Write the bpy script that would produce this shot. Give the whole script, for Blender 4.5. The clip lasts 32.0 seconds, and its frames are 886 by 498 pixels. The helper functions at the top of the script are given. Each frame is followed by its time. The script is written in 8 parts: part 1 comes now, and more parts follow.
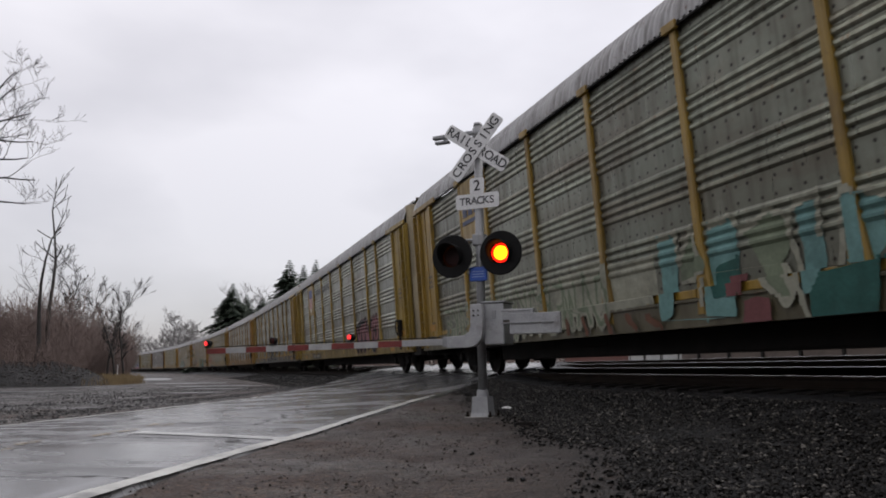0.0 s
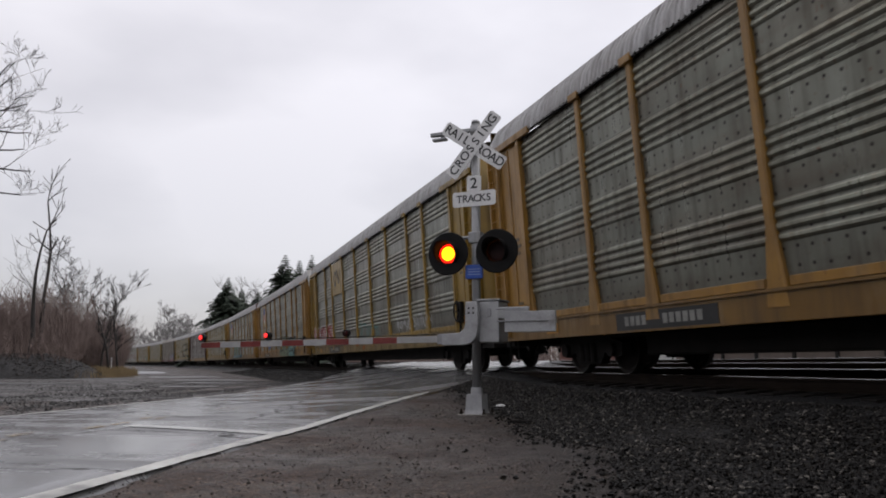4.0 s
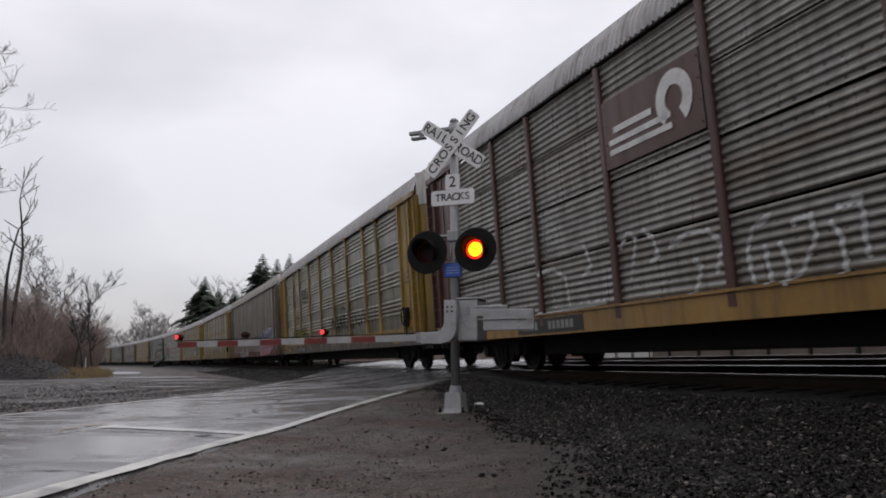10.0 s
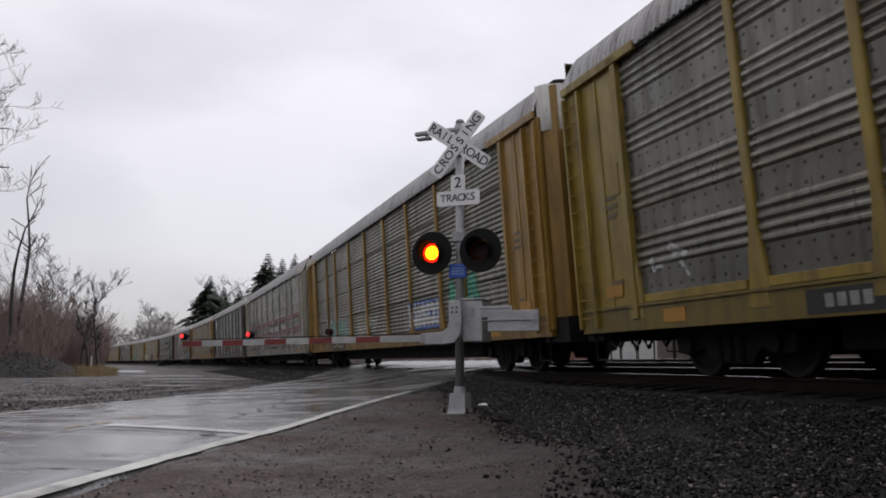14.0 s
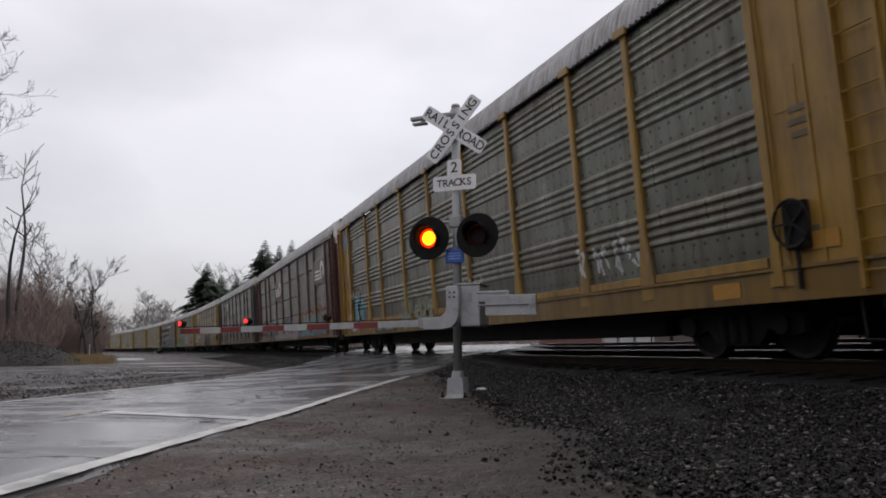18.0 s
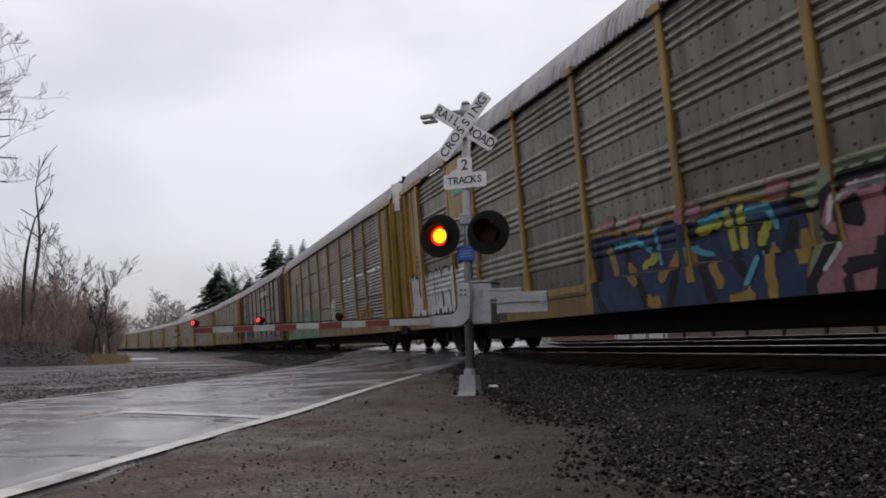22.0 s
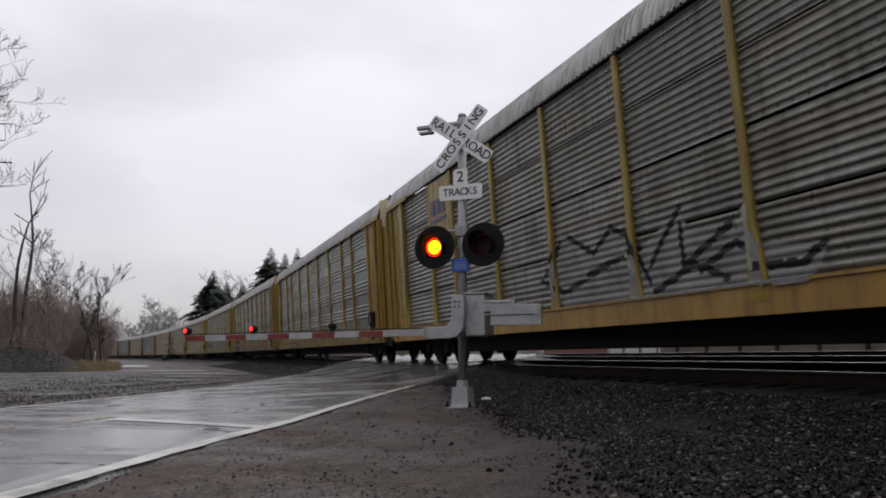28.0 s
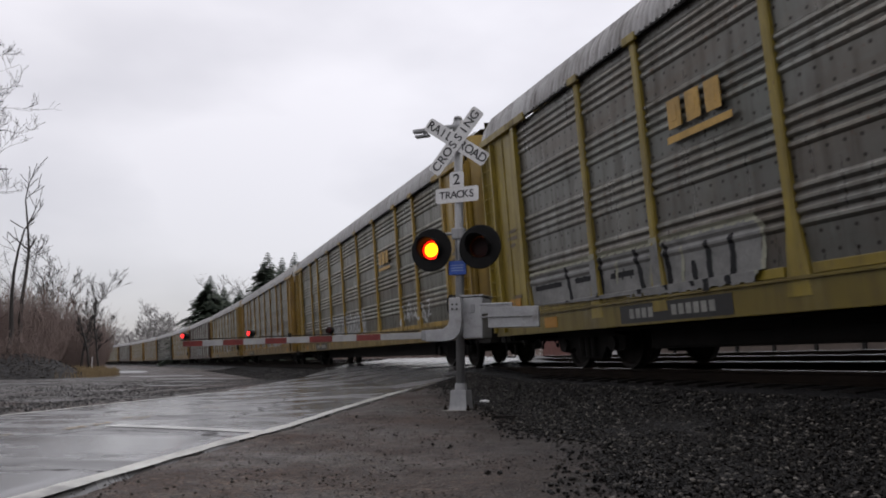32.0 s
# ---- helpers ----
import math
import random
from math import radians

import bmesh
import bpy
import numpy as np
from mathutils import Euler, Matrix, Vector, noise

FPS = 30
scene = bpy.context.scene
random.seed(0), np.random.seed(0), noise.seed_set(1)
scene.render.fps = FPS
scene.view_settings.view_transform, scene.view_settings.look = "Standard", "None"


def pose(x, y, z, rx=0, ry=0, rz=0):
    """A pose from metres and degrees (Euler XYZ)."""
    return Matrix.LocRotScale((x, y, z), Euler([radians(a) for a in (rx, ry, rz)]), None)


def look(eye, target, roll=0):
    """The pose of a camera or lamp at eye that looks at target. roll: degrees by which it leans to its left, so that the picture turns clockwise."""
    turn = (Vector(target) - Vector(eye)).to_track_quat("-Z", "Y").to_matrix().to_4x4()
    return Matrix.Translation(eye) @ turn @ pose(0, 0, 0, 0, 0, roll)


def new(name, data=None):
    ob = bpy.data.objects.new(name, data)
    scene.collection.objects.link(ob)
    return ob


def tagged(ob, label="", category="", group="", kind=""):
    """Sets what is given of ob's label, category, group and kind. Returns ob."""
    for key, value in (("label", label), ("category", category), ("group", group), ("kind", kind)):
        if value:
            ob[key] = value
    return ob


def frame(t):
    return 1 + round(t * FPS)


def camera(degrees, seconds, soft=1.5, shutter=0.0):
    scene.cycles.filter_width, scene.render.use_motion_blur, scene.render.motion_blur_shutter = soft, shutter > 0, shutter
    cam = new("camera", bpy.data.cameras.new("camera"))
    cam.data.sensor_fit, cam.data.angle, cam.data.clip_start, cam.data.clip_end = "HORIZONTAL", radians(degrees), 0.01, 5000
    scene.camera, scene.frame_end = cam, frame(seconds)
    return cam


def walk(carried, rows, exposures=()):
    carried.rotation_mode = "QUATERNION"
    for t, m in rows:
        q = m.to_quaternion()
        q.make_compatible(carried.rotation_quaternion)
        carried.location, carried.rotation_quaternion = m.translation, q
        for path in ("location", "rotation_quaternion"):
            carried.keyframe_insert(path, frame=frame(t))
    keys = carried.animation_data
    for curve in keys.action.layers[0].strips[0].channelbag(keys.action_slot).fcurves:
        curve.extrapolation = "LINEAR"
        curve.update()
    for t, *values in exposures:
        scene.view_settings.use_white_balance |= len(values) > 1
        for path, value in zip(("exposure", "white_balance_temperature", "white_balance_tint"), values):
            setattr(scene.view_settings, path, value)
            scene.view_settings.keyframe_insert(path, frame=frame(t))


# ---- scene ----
SECONDS = 32.0
cam = camera(62.2, SECONDS, soft=1.85, shutter=0.05)
EYE = 0.8
TURNS = [
    (0, 1.36, 9.15, -0.62), (0.5, 1.31, 9.60, -0.10), (1, 1.48, 9.27, 0.37), (1.5, 1.60, 9.18, 0.71), (2, 1.44, 9.02, 0.76),
    (2.5, 1.20, 8.33, 0.60), (4.5, 1.07, 9.08, 0.10), (5, 0.96, 9.14, 0.14), (5.5, 0.35, 9.60, 0.38), (6, 0.65, 9.64, 0.61),
    (6.5, 0.20, 9.39, 0.79), (7, 0.17, 9.32, 0.44), (7.5, -0.24, 9.31, 0.61), (8, -0.20, 9.36, 0.35), (8.5, -0.34, 8.94, 0.01),
    (9, -0.34, 8.71, -0.25), (9.5, -0.84, 8.89, -0.19), (10, -0.63, 8.82, -0.17), (10.5, 0.01, 8.97, 0.27), (11, -0.52, 8.88, 0.48),
    (11.5, -0.44, 8.87, 0.86), (12, -0.30, 8.68, 0.32), (12.5, -0.15, 8.95, 0.45), (13, 0.00, 9.14, 0.06), (13.5, -0.30, 9.04, -0.21),
    (14, -0.23, 8.87, 0.21), (14.5, -0.31, 8.74, 0.20), (16.5, -0.89, 8.03, -0.06), (17, -0.37, 7.96, 0.24), (17.5, -0.44, 7.33, 0.21),
    (18, -0.47, 7.71, -0.34), (18.5, -0.73, 7.39, -0.54), (19, -0.47, 7.52, -0.77), (19.5, -0.27, 7.99, -0.65), (20, 0.11, 7.91, -0.62),
    (20.5, 0.07, 7.79, -0.29), (21, 0.04, 7.53, -0.54), (21.5, 0.45, 7.54, -0.61), (22, 0.40, 7.54, -0.70), (22.5, 0.19, 7.75, -0.64),
    (23, 0.01, 7.71, -0.18), (23.5, -0.05, 7.66, -0.44), (24, 0.37, 7.45, -0.25), (24.5, 0.34, 7.47, -0.08), (25, 0.53, 7.71, 0.03),
    (25.5, 0.14, 7.71, -0.13), (27.5, -0.09, 8.09, 0.06), (28, -0.03, 8.42, 0.10), (28.5, -0.11, 8.49, 0.12), (29, -0.31, 8.51, -0.36),
    (29.5, -0.60, 8.31, -0.53), (30, -0.16, 8.29, 0.00), (30.5, 0.51, 8.44, 0.05), (31, 0.27, 8.82, -0.07), (31.5, -0.10, 8.84, -0.38),
    (32, -0.27, 8.64, -0.43)]
walk(cam, [(t, pose(0, 0, EYE, 0, 0, yaw) @ pose(0, 0, 0, 90 + pitch) @ pose(0, 0, 0, 0, 0, lean)) for t, yaw, pitch, lean in TURNS],
     exposures=[(0, 0.15, 6660, 13), (7, 0.15, 6660, 13), (11, 0.16, 6660, 13), (32, 0.17, 6660, 13)])

# ---- world and sun: a bright overcast winter sky ----
world = bpy.data.worlds.new("overcast")
scene.world = world
world.use_nodes = True
wn, wl = world.node_tree.nodes, world.node_tree.links
wn.clear()
sky = wn.new("ShaderNodeTexSky")
sky.sky_type, sky.sun_disc, sky.sun_elevation, sky.sun_rotation = "NISHITA", False, radians(45), radians(54)
sky_bg = wn.new("ShaderNodeBackground")
sky_bg.inputs["Strength"].default_value = 0.02
wl.new(sky.outputs[0], sky_bg.inputs["Color"])
coord = wn.new("ShaderNodeTexCoord")
stretch = wn.new("ShaderNodeMapping")
stretch.inputs["Scale"].default_value = (1.0, 1.0, 2.2)
wl.new(coord.outputs["Generated"], stretch.inputs["Vector"])
clouds = wn.new("ShaderNodeTexNoise")
clouds.inputs["Scale"].default_value, clouds.inputs["Detail"].default_value, clouds.inputs["Roughness"].default_value = 1.9, 5.0, 0.45
wl.new(stretch.outputs[0], clouds.inputs["Vector"])
ramp = wn.new("ShaderNodeValToRGB")
ramp.color_ramp.elements[0].position, ramp.color_ramp.elements[0].color = 0.36, (0.59, 0.59, 0.625, 1)
ramp.color_ramp.elements[1].position, ramp.color_ramp.elements[1].color = 0.62, (0.83, 0.83, 0.87, 1)
wl.new(clouds.outputs["Fac"], ramp.inputs["Fac"])
cloud_bg = wn.new("ShaderNodeBackground")
lift = wn.new("ShaderNodeSeparateXYZ")
wl.new(coord.outputs["Generated"], lift.inputs[0])
overcast = wn.new("ShaderNodeMapRange")
overcast.inputs["From Min"].default_value, overcast.inputs["From Max"].default_value = 0.0, 1.0
overcast.inputs["To Min"].default_value, overcast.inputs["To Max"].default_value = 0.63, 1.4
wl.new(lift.outputs["Z"], overcast.inputs["Value"])
wl.new(overcast.outputs[0], cloud_bg.inputs["Strength"])
wl.new(ramp.outputs[0], cloud_bg.inputs["Color"])
both = wn.new("ShaderNodeAddShader")
wl.new(sky_bg.outputs[0], both.inputs[0])
wl.new(cloud_bg.outputs[0], both.inputs[1])
wout = wn.new("ShaderNodeOutputWorld")
wl.new(both.outputs[0], wout.inputs["Surface"])

sun = new("sun", bpy.data.lights.new("sun", "SUN"))
sun.data.energy, sun.data.angle, sun.data.color = 0.8, radians(30), (1.0, 0.98, 0.95)
sun.matrix_world = look((30, 22, 50), (0, 0, 12))
scene.view_settings.exposure = 0.0


# ---- materials ----
def nodes_of(name):
    m = bpy.data.materials.new(name)
    m.use_nodes = True
    n, l = m.node_tree.nodes, m.node_tree.links
    return m, n, l, n["Principled BSDF"]


def noise_node(n, l, scale, detail=4.0, rough=0.55, squash=None, coords="Object"):
    tc = n.new("ShaderNodeTexCoord")
    mp = n.new("ShaderNodeMapping")
    mp.inputs["Scale"].default_value = squash or (1, 1, 1)
    l.new(tc.outputs[coords], mp.inputs["Vector"])
    t = n.new("ShaderNodeTexNoise")
    t.inputs["Scale"].default_value, t.inputs["Detail"].default_value, t.inputs["Roughness"].default_value = scale, detail, rough
    l.new(mp.outputs[0], t.inputs["Vector"])
    return t.outputs["Fac"]


def ramped(n, l, fac, stops):
    r = n.new("ShaderNodeValToRGB")
    e = r.color_ramp.elements
    while len(e) < len(stops):
        e.new(0.5)
    for k, (at, c) in enumerate(stops):
        e[k].position = at
        e[k].color = (*c, 1) if len(c) == 3 else c
    l.new(fac, r.inputs["Fac"])
    return r.outputs["Color"]


def mixed(n, l, fac, a, b, mode="MIX"):
    x = n.new("ShaderNodeMix")
    x.data_type, x.blend_type = "RGBA", mode
    for sock, v in ((x.inputs["Factor"], fac), (x.inputs["A"], a), (x.inputs["B"], b)):
        if hasattr(v, "is_linked"):
            l.new(v, sock)
        elif isinstance(v, (int, float)):
            sock.default_value = v
        else:
            sock.default_value = (*v, 1)
    return x.outputs["Result"]


def bumped(n, l, bsdf, height, strength=0.3, distance=0.01):
    b = n.new("ShaderNodeBump")
    b.inputs["Strength"].default_value, b.inputs["Distance"].default_value = strength, distance
    l.new(height, b.inputs["Height"])
    l.new(b.outputs[0], bsdf.inputs["Normal"])


def two_tone(name, a, b, scale=3.0, rough=0.6, metal=0.0, fine=40.0, bump=0.2, dist=0.005, squash=None, grime=None, grime_at=(0.5, 0.7), spec=0.5):
    """Base colour that wanders from a to b, with fine grain, optional grime, and relief."""
    m, n, l, p = nodes_of(name)
    big = noise_node(n, l, scale, 5.0, 0.6, squash)
    c = ramped(n, l, big, [(0.3, a), (0.7, b)])
    grain = noise_node(n, l, fine, 3.0, 0.6)
    g = ramped(n, l, grain, [(0.25, (0.75, 0.75, 0.75)), (0.75, (1.15, 1.15, 1.15))])
    c = mixed(n, l, 0.6, c, g, "MULTIPLY")
    if grime:
        d = noise_node(n, l, scale * 0.6, 6.0, 0.7, squash)
        k = ramped(n, l, d, [(grime_at[0], (0, 0, 0)), (grime_at[1], (1, 1, 1))])
        c = mixed(n, l, k, c, grime)
    l.new(c, p.inputs["Base Color"])
    p.inputs["Roughness"].default_value, p.inputs["Metallic"].default_value = rough, metal
    p.inputs["Specular IOR Level"].default_value = spec
    if bump:
        bumped(n, l, p, grain, bump, dist)
    return m


def paint_material(name, rough=0.5, wear=0.5, dots=False, metal=0.0):
    """Weathered paint or zinc whose hue is the object's own colour: road film, vertical streaks, rust specks."""
    m, n, l, p = nodes_of(name)
    info = n.new("ShaderNodeObjectInfo")
    base = info.outputs["Color"]
    shift = n.new("ShaderNodeVectorMath")
    tc = n.new("ShaderNodeTexCoord")
    comb = n.new("ShaderNodeCombineXYZ")
    mul = n.new("ShaderNodeMath")
    mul.operation, mul.inputs[1].default_value = "MULTIPLY", 57.0
    l.new(info.outputs["Random"], mul.inputs[0])
    l.new(mul.outputs[0], comb.inputs[0])
    l.new(tc.outputs["Object"], shift.inputs[0])
    l.new(comb.outputs[0], shift.inputs[1])

    def nz(scale, squash, detail=5.0, rough_=0.6):
        mp = n.new("ShaderNodeMapping")
        mp.inputs["Scale"].default_value = squash
        l.new(shift.outputs[0], mp.inputs["Vector"])
        t = n.new("ShaderNodeTexNoise")
        t.inputs["Scale"].default_value, t.inputs["Detail"].default_value, t.inputs["Roughness"].default_value = scale, detail, rough_
        l.new(mp.outputs[0], t.inputs["Vector"])
        return t.outputs["Fac"]
    big = nz(0.9, (1, 1, 1))
    c = mixed(n, l, ramped(n, l, big, [(0.35, (0, 0, 0)), (0.75, (wear, wear, wear))]), base, mixed(n, l, 0.65, (0.06, 0.045, 0.03), mixed(n, l, 1.0, base, (0.45, 0.38, 0.3), "MULTIPLY")))
    if dots:
        # rust and green film in long bands
        band = nz(0.8, (0.22, 1, 1.7), 4.0)
        c = mixed(n, l, ramped(n, l, band, [(0.46, (0, 0, 0)), (0.7, (0.62, 0.62, 0.62))]), c, (0.088, 0.06, 0.04))
        film = nz(0.6, (0.3, 1, 1.2), 4.0)
        c = mixed(n, l, ramped(n, l, film, [(0.5, (0, 0, 0)), (0.75, (0.6, 0.6, 0.6))]), c, (0.07, 0.08, 0.068))
    streak = nz(3.0, (1.6, 1, 0.18))
    c = mixed(n, l, ramped(n, l, streak, [(0.48, (0, 0, 0)), (0.75, (0.6, 0.6, 0.6))]), c, (0.045, 0.034, 0.023))
    pale = nz(2.2, (0.8, 1, 0.3))
    c = mixed(n, l, ramped(n, l, pale, [(0.57, (0, 0, 0)), (0.85, (0.22, 0.22, 0.22))]), c, (0.4, 0.375, 0.31))
    rust = nz(14.0, (1, 1, 0.6), 3.0, 0.7)
    c = mixed(n, l, ramped(n, l, rust, [(0.62, (0, 0, 0)), (0.73, (0.75, 0.75, 0.75))]), c, (0.11, 0.05, 0.022))
    if dots:
        sep = n.new("ShaderNodeSeparateXYZ")
        l.new(tc.outputs["Object"], sep.inputs[0])
        # rows of small vent holes in the flats between the ribs
        flat_xz = n.new("ShaderNodeCombineXYZ")
        for src, k, dst in (("X", 4.1, 0), ("Z", 4.386, 1)):
            f = n.new("ShaderNodeMath")
            f.operation, f.inputs[1].default_value = "MULTIPLY", k
            l.new(sep.outputs[src], f.inputs[0])
            l.new(f.outputs[0], flat_xz.inputs[dst])
        vor = n.new("ShaderNodeTexVoronoi")
        vor.voronoi_dimensions = "2D"
        vor.inputs["Scale"].default_value = 1.0
        vor.inputs["Randomness"].default_value = 0.12
        l.new(flat_xz.outputs[0], vor.inputs["Vector"])
        low = n.new("ShaderNodeMath")
        low.operation, low.inputs[1].default_value = "LESS_THAN", 0.006
        l.new(sep.outputs["Y"], low.inputs[0])
        hole = n.new("ShaderNodeMath")
        hole.operation = "MULTIPLY"
        l.new(low.outputs[0], hole.inputs[0])
        l.new(ramped(n, l, vor.outputs["Distance"], [(0.07, (1, 1, 1)), (0.13, (0, 0, 0))]), hole.inputs[1])
        c = mixed(n, l, hole.outputs[0], c, (0.022, 0.018, 0.015))
        # rib crests painted paler: sky highlight put into the colour, broken by patchy wear
        crest_shine = n.new("ShaderNodeMapRange")
        crest_shine.inputs["From Min"].default_value, crest_shine.inputs["From Max"].default_value = 0.01, 0.026
        l.new(sep.outputs["Y"], crest_shine.inputs["Value"])
        worn = n.new("ShaderNodeMath")
        worn.operation = "MULTIPLY"
        rubbed = nz(1.5, (0.35, 1, 1.6), 5.0)
        l.new(crest_shine.outputs[0], worn.inputs[0])
        l.new(ramped(n, l, rubbed, [(0.36, (0.2, 0.2, 0.2)), (0.62, (1, 1, 1))]), worn.inputs[1])
        c = mixed(n, l, worn.outputs[0], c, mixed(n, l, 1.0, c, (2.1, 2.1, 2.05), "MULTIPLY"))
    l.new(c, p.inputs["Base Color"])
    p.inputs["Metallic"].default_value = metal
    r = ramped(n, l, streak, [(0.3, (rough - 0.12,) * 3), (0.7, (rough + 0.2,) * 3)])
    l.new(r, p.inputs["Roughness"])
    bumped(n, l, p, nz(6.0, (1, 1, 1), 4.0), 0.25, 0.012)
    return m


def glow(name, colour, strength):
    m, n, l, p = nodes_of(name)
    p.inputs["Base Color"].default_value = (*[min(1, c) * 0.4 for c in colour], 1)
    p.inputs["Emission Color"].default_value, p.inputs["Emission Strength"].default_value = (*colour, 1), strength
    return m


M_PAINT = paint_material("weathered_car_paint", 0.42, 0.66)
M_ZINC = paint_material("galvanised_panel", 0.34, 0.5, dots=True, metal=0.62)
M_ROOF = paint_material("galvanised_roof", 0.45, 0.35, metal=0.3)
M_BLACK = two_tone("sooty_steel", (0.006, 0.0055, 0.005), (0.017, 0.015, 0.013), 2.0, 0.75, 0.0, spec=0.2)
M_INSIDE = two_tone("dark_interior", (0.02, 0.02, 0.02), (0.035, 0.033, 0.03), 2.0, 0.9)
M_WHEEL = two_tone("wheel_steel", (0.009, 0.008, 0.007), (0.024, 0.019, 0.016), 4.0, 0.65, 0.3, spec=0.25)
M_RAIL = two_tone("rail_steel", (0.009, 0.006, 0.0045), (0.018, 0.012, 0.008), 3.0, 0.8, 0.0, spec=0.15)
M_RAILTOP = two_tone("polished_railhead", (0.5, 0.5, 0.5), (0.6, 0.6, 0.6), 3.0, 0.22, 1.0)
M_TIE = two_tone("creosoted_tie", (0.005, 0.004, 0.0035), (0.012, 0.0095, 0.008), 2.0, 0.8, squash=(1, 6, 6), bump=0.5, spec=0.2)
M_STONE, _n, _l, _p = nodes_of("ballast_stone")
_geo = _n.new("ShaderNodeNewGeometry")
_c = ramped(_n, _l, _geo.outputs["Random Per Island"], [(0.0, (0.003, 0.0028, 0.0026)), (0.55, (0.007, 0.0062, 0.0055)), (0.88, (0.017, 0.0147, 0.0127)), (1.0, (0.14, 0.128, 0.112))])
_c = mixed(_n, _l, 0.6, _c, ramped(_n, _l, noise_node(_n, _l, 60.0), [(0.3, (0.6, 0.6, 0.6)), (0.7, (1.4, 1.4, 1.4))]), "MULTIPLY")
_l.new(_c, _p.inputs["Base Color"])
_p.inputs["Roughness"].default_value, _p.inputs["Specular IOR Level"].default_value = 0.5, 0.18
M_PEBBLE, _n, _l, _p = nodes_of("loose_pebble")
_geo = _n.new("ShaderNodeNewGeometry")
_l.new(ramped(_n, _l, _geo.outputs["Random Per Island"], [(0.0, (0.018, 0.014, 0.011)), (0.6, (0.046, 0.037, 0.031)), (0.95, (0.075, 0.066, 0.058)), (1.0, (0.2, 0.18, 0.16))]), _p.inputs["Base Color"])
_p.inputs["Roughness"].default_value, _p.inputs["Specular IOR Level"].default_value = 0.5, 0.25
M_GRIT, _n, _l, _p = nodes_of("grey_gravel")
_geo = _n.new("ShaderNodeNewGeometry")
_l.new(ramped(_n, _l, _geo.outputs["Random Per Island"], [(0.0, (0.018, 0.018, 0.018)), (0.6, (0.055, 0.054, 0.053)), (0.95, (0.1, 0.098, 0.096)), (1.0, (0.2, 0.19, 0.18))]), _p.inputs["Base Color"])
_p.inputs["Roughness"].default_value, _p.inputs["Specular IOR Level"].default_value = 0.5, 0.25
M_ALU = two_tone("brushed_aluminium", (0.34, 0.35, 0.36), (0.46, 0.47, 0.48), 5.0, 0.45, 0.7, bump=0.05, grime=(0.16, 0.15, 0.14))
M_SILVER = two_tone("aluminium_paint", (0.29, 0.295, 0.3), (0.4, 0.405, 0.41), 4.0, 0.5, 0.25, grime=(0.14, 0.13, 0.12), grime_at=(0.55, 0.8))
M_WHITE = two_tone("reflective_white", (0.6, 0.6, 0.6), (0.74, 0.74, 0.73), 5.0, 0.4, grime=(0.33, 0.32, 0.3), grime_at=(0.58, 0.85))
M_REDTAPE = two_tone("reflective_red", (0.12, 0.016, 0.014), (0.19, 0.028, 0.022), 6.0, 0.5)
M_ARM = two_tone("weathered_white_arm", (0.28, 0.28, 0.28), (0.4, 0.4, 0.39), 4.0, 0.5, grime=(0.24, 0.23, 0.22), grime_at=(0.52, 0.8))
M_SIGNBLACK = two_tone("black_lettering", (0.012, 0.012, 0.013), (0.02, 0.02, 0.02), 6.0, 0.5)
M_LAMPBLACK = two_tone("flat_black_paint", (0.004, 0.004, 0.004), (0.009, 0.0085, 0.0085), 5.0, 0.7, spec=0.2)
M_BLUE = two_tone("blue_enamel", (0.02, 0.07, 0.33), (0.03, 0.1, 0.42), 5.0, 0.35)
M_GALV = two_tone("galvanised_tube", (0.22, 0.225, 0.23), (0.33, 0.335, 0.34), 5.0, 0.5, 0.4, squash=(3, 3, 0.4), grime=(0.16, 0.14, 0.12), grime_at=(0.55, 0.8))
M_LIT, _n, _l, _p = nodes_of("lit_red_lens")
_p.inputs["Base Color"].default_value = (0.3, 0.02, 0.01, 1)
_vor = _n.new("ShaderNodeTexVoronoi")
_vor.inputs["Scale"].default_value, _vor.inputs["Randomness"].default_value = 42.0, 0.35
_l.new(_n.new("ShaderNodeTexCoord").outputs["Object"], _vor.inputs["Vector"])
_l.new(ramped(_n, _l, _vor.outputs["Distance"], [(0.25, (1.0, 0.36, 0.004)), (0.75, (1.0, 0.2, 0.003))]), _p.inputs["Emission Color"])
_p.inputs["Emission Strength"].default_value = 4.6
M_LITRIM = glow("lit_red_rim", (1.0, 0.012, 0.004), 1.6)
M_SMALLLIT = glow("lit_small_red_lens", (1.0, 0.03, 0.03), 1.7)
M_UNLIT = two_tone("dark_red_lens", (0.012, 0.002, 0.002), (0.022, 0.004, 0.003), 6.0, 0.5, spec=0.2)
M_CONCRETE = two_tone("stained_concrete", (0.22, 0.21, 0.19), (0.36, 0.34, 0.31), 4.0, 0.8, bump=0.4, grime=(0.1, 0.09, 0.075))
M_LINE = two_tone("worn_road_paint", (0.36, 0.36, 0.33), (0.52, 0.52, 0.48), 3.0, 0.4, fine=30.0, grime=(0.13, 0.125, 0.12), grime_at=(0.5, 0.7))
M_STOP = two_tone("almost_gone_road_paint", (0.34, 0.34, 0.33), (0.46, 0.46, 0.45), 3.0, 0.35, fine=30.0, grime=(0.16, 0.16, 0.16), grime_at=(0.5, 0.75))
M_YLINE = two_tone("worn_yellow_road_paint", (0.2, 0.13, 0.04), (0.34, 0.22, 0.06), 2.0, 0.25, fine=30.0)
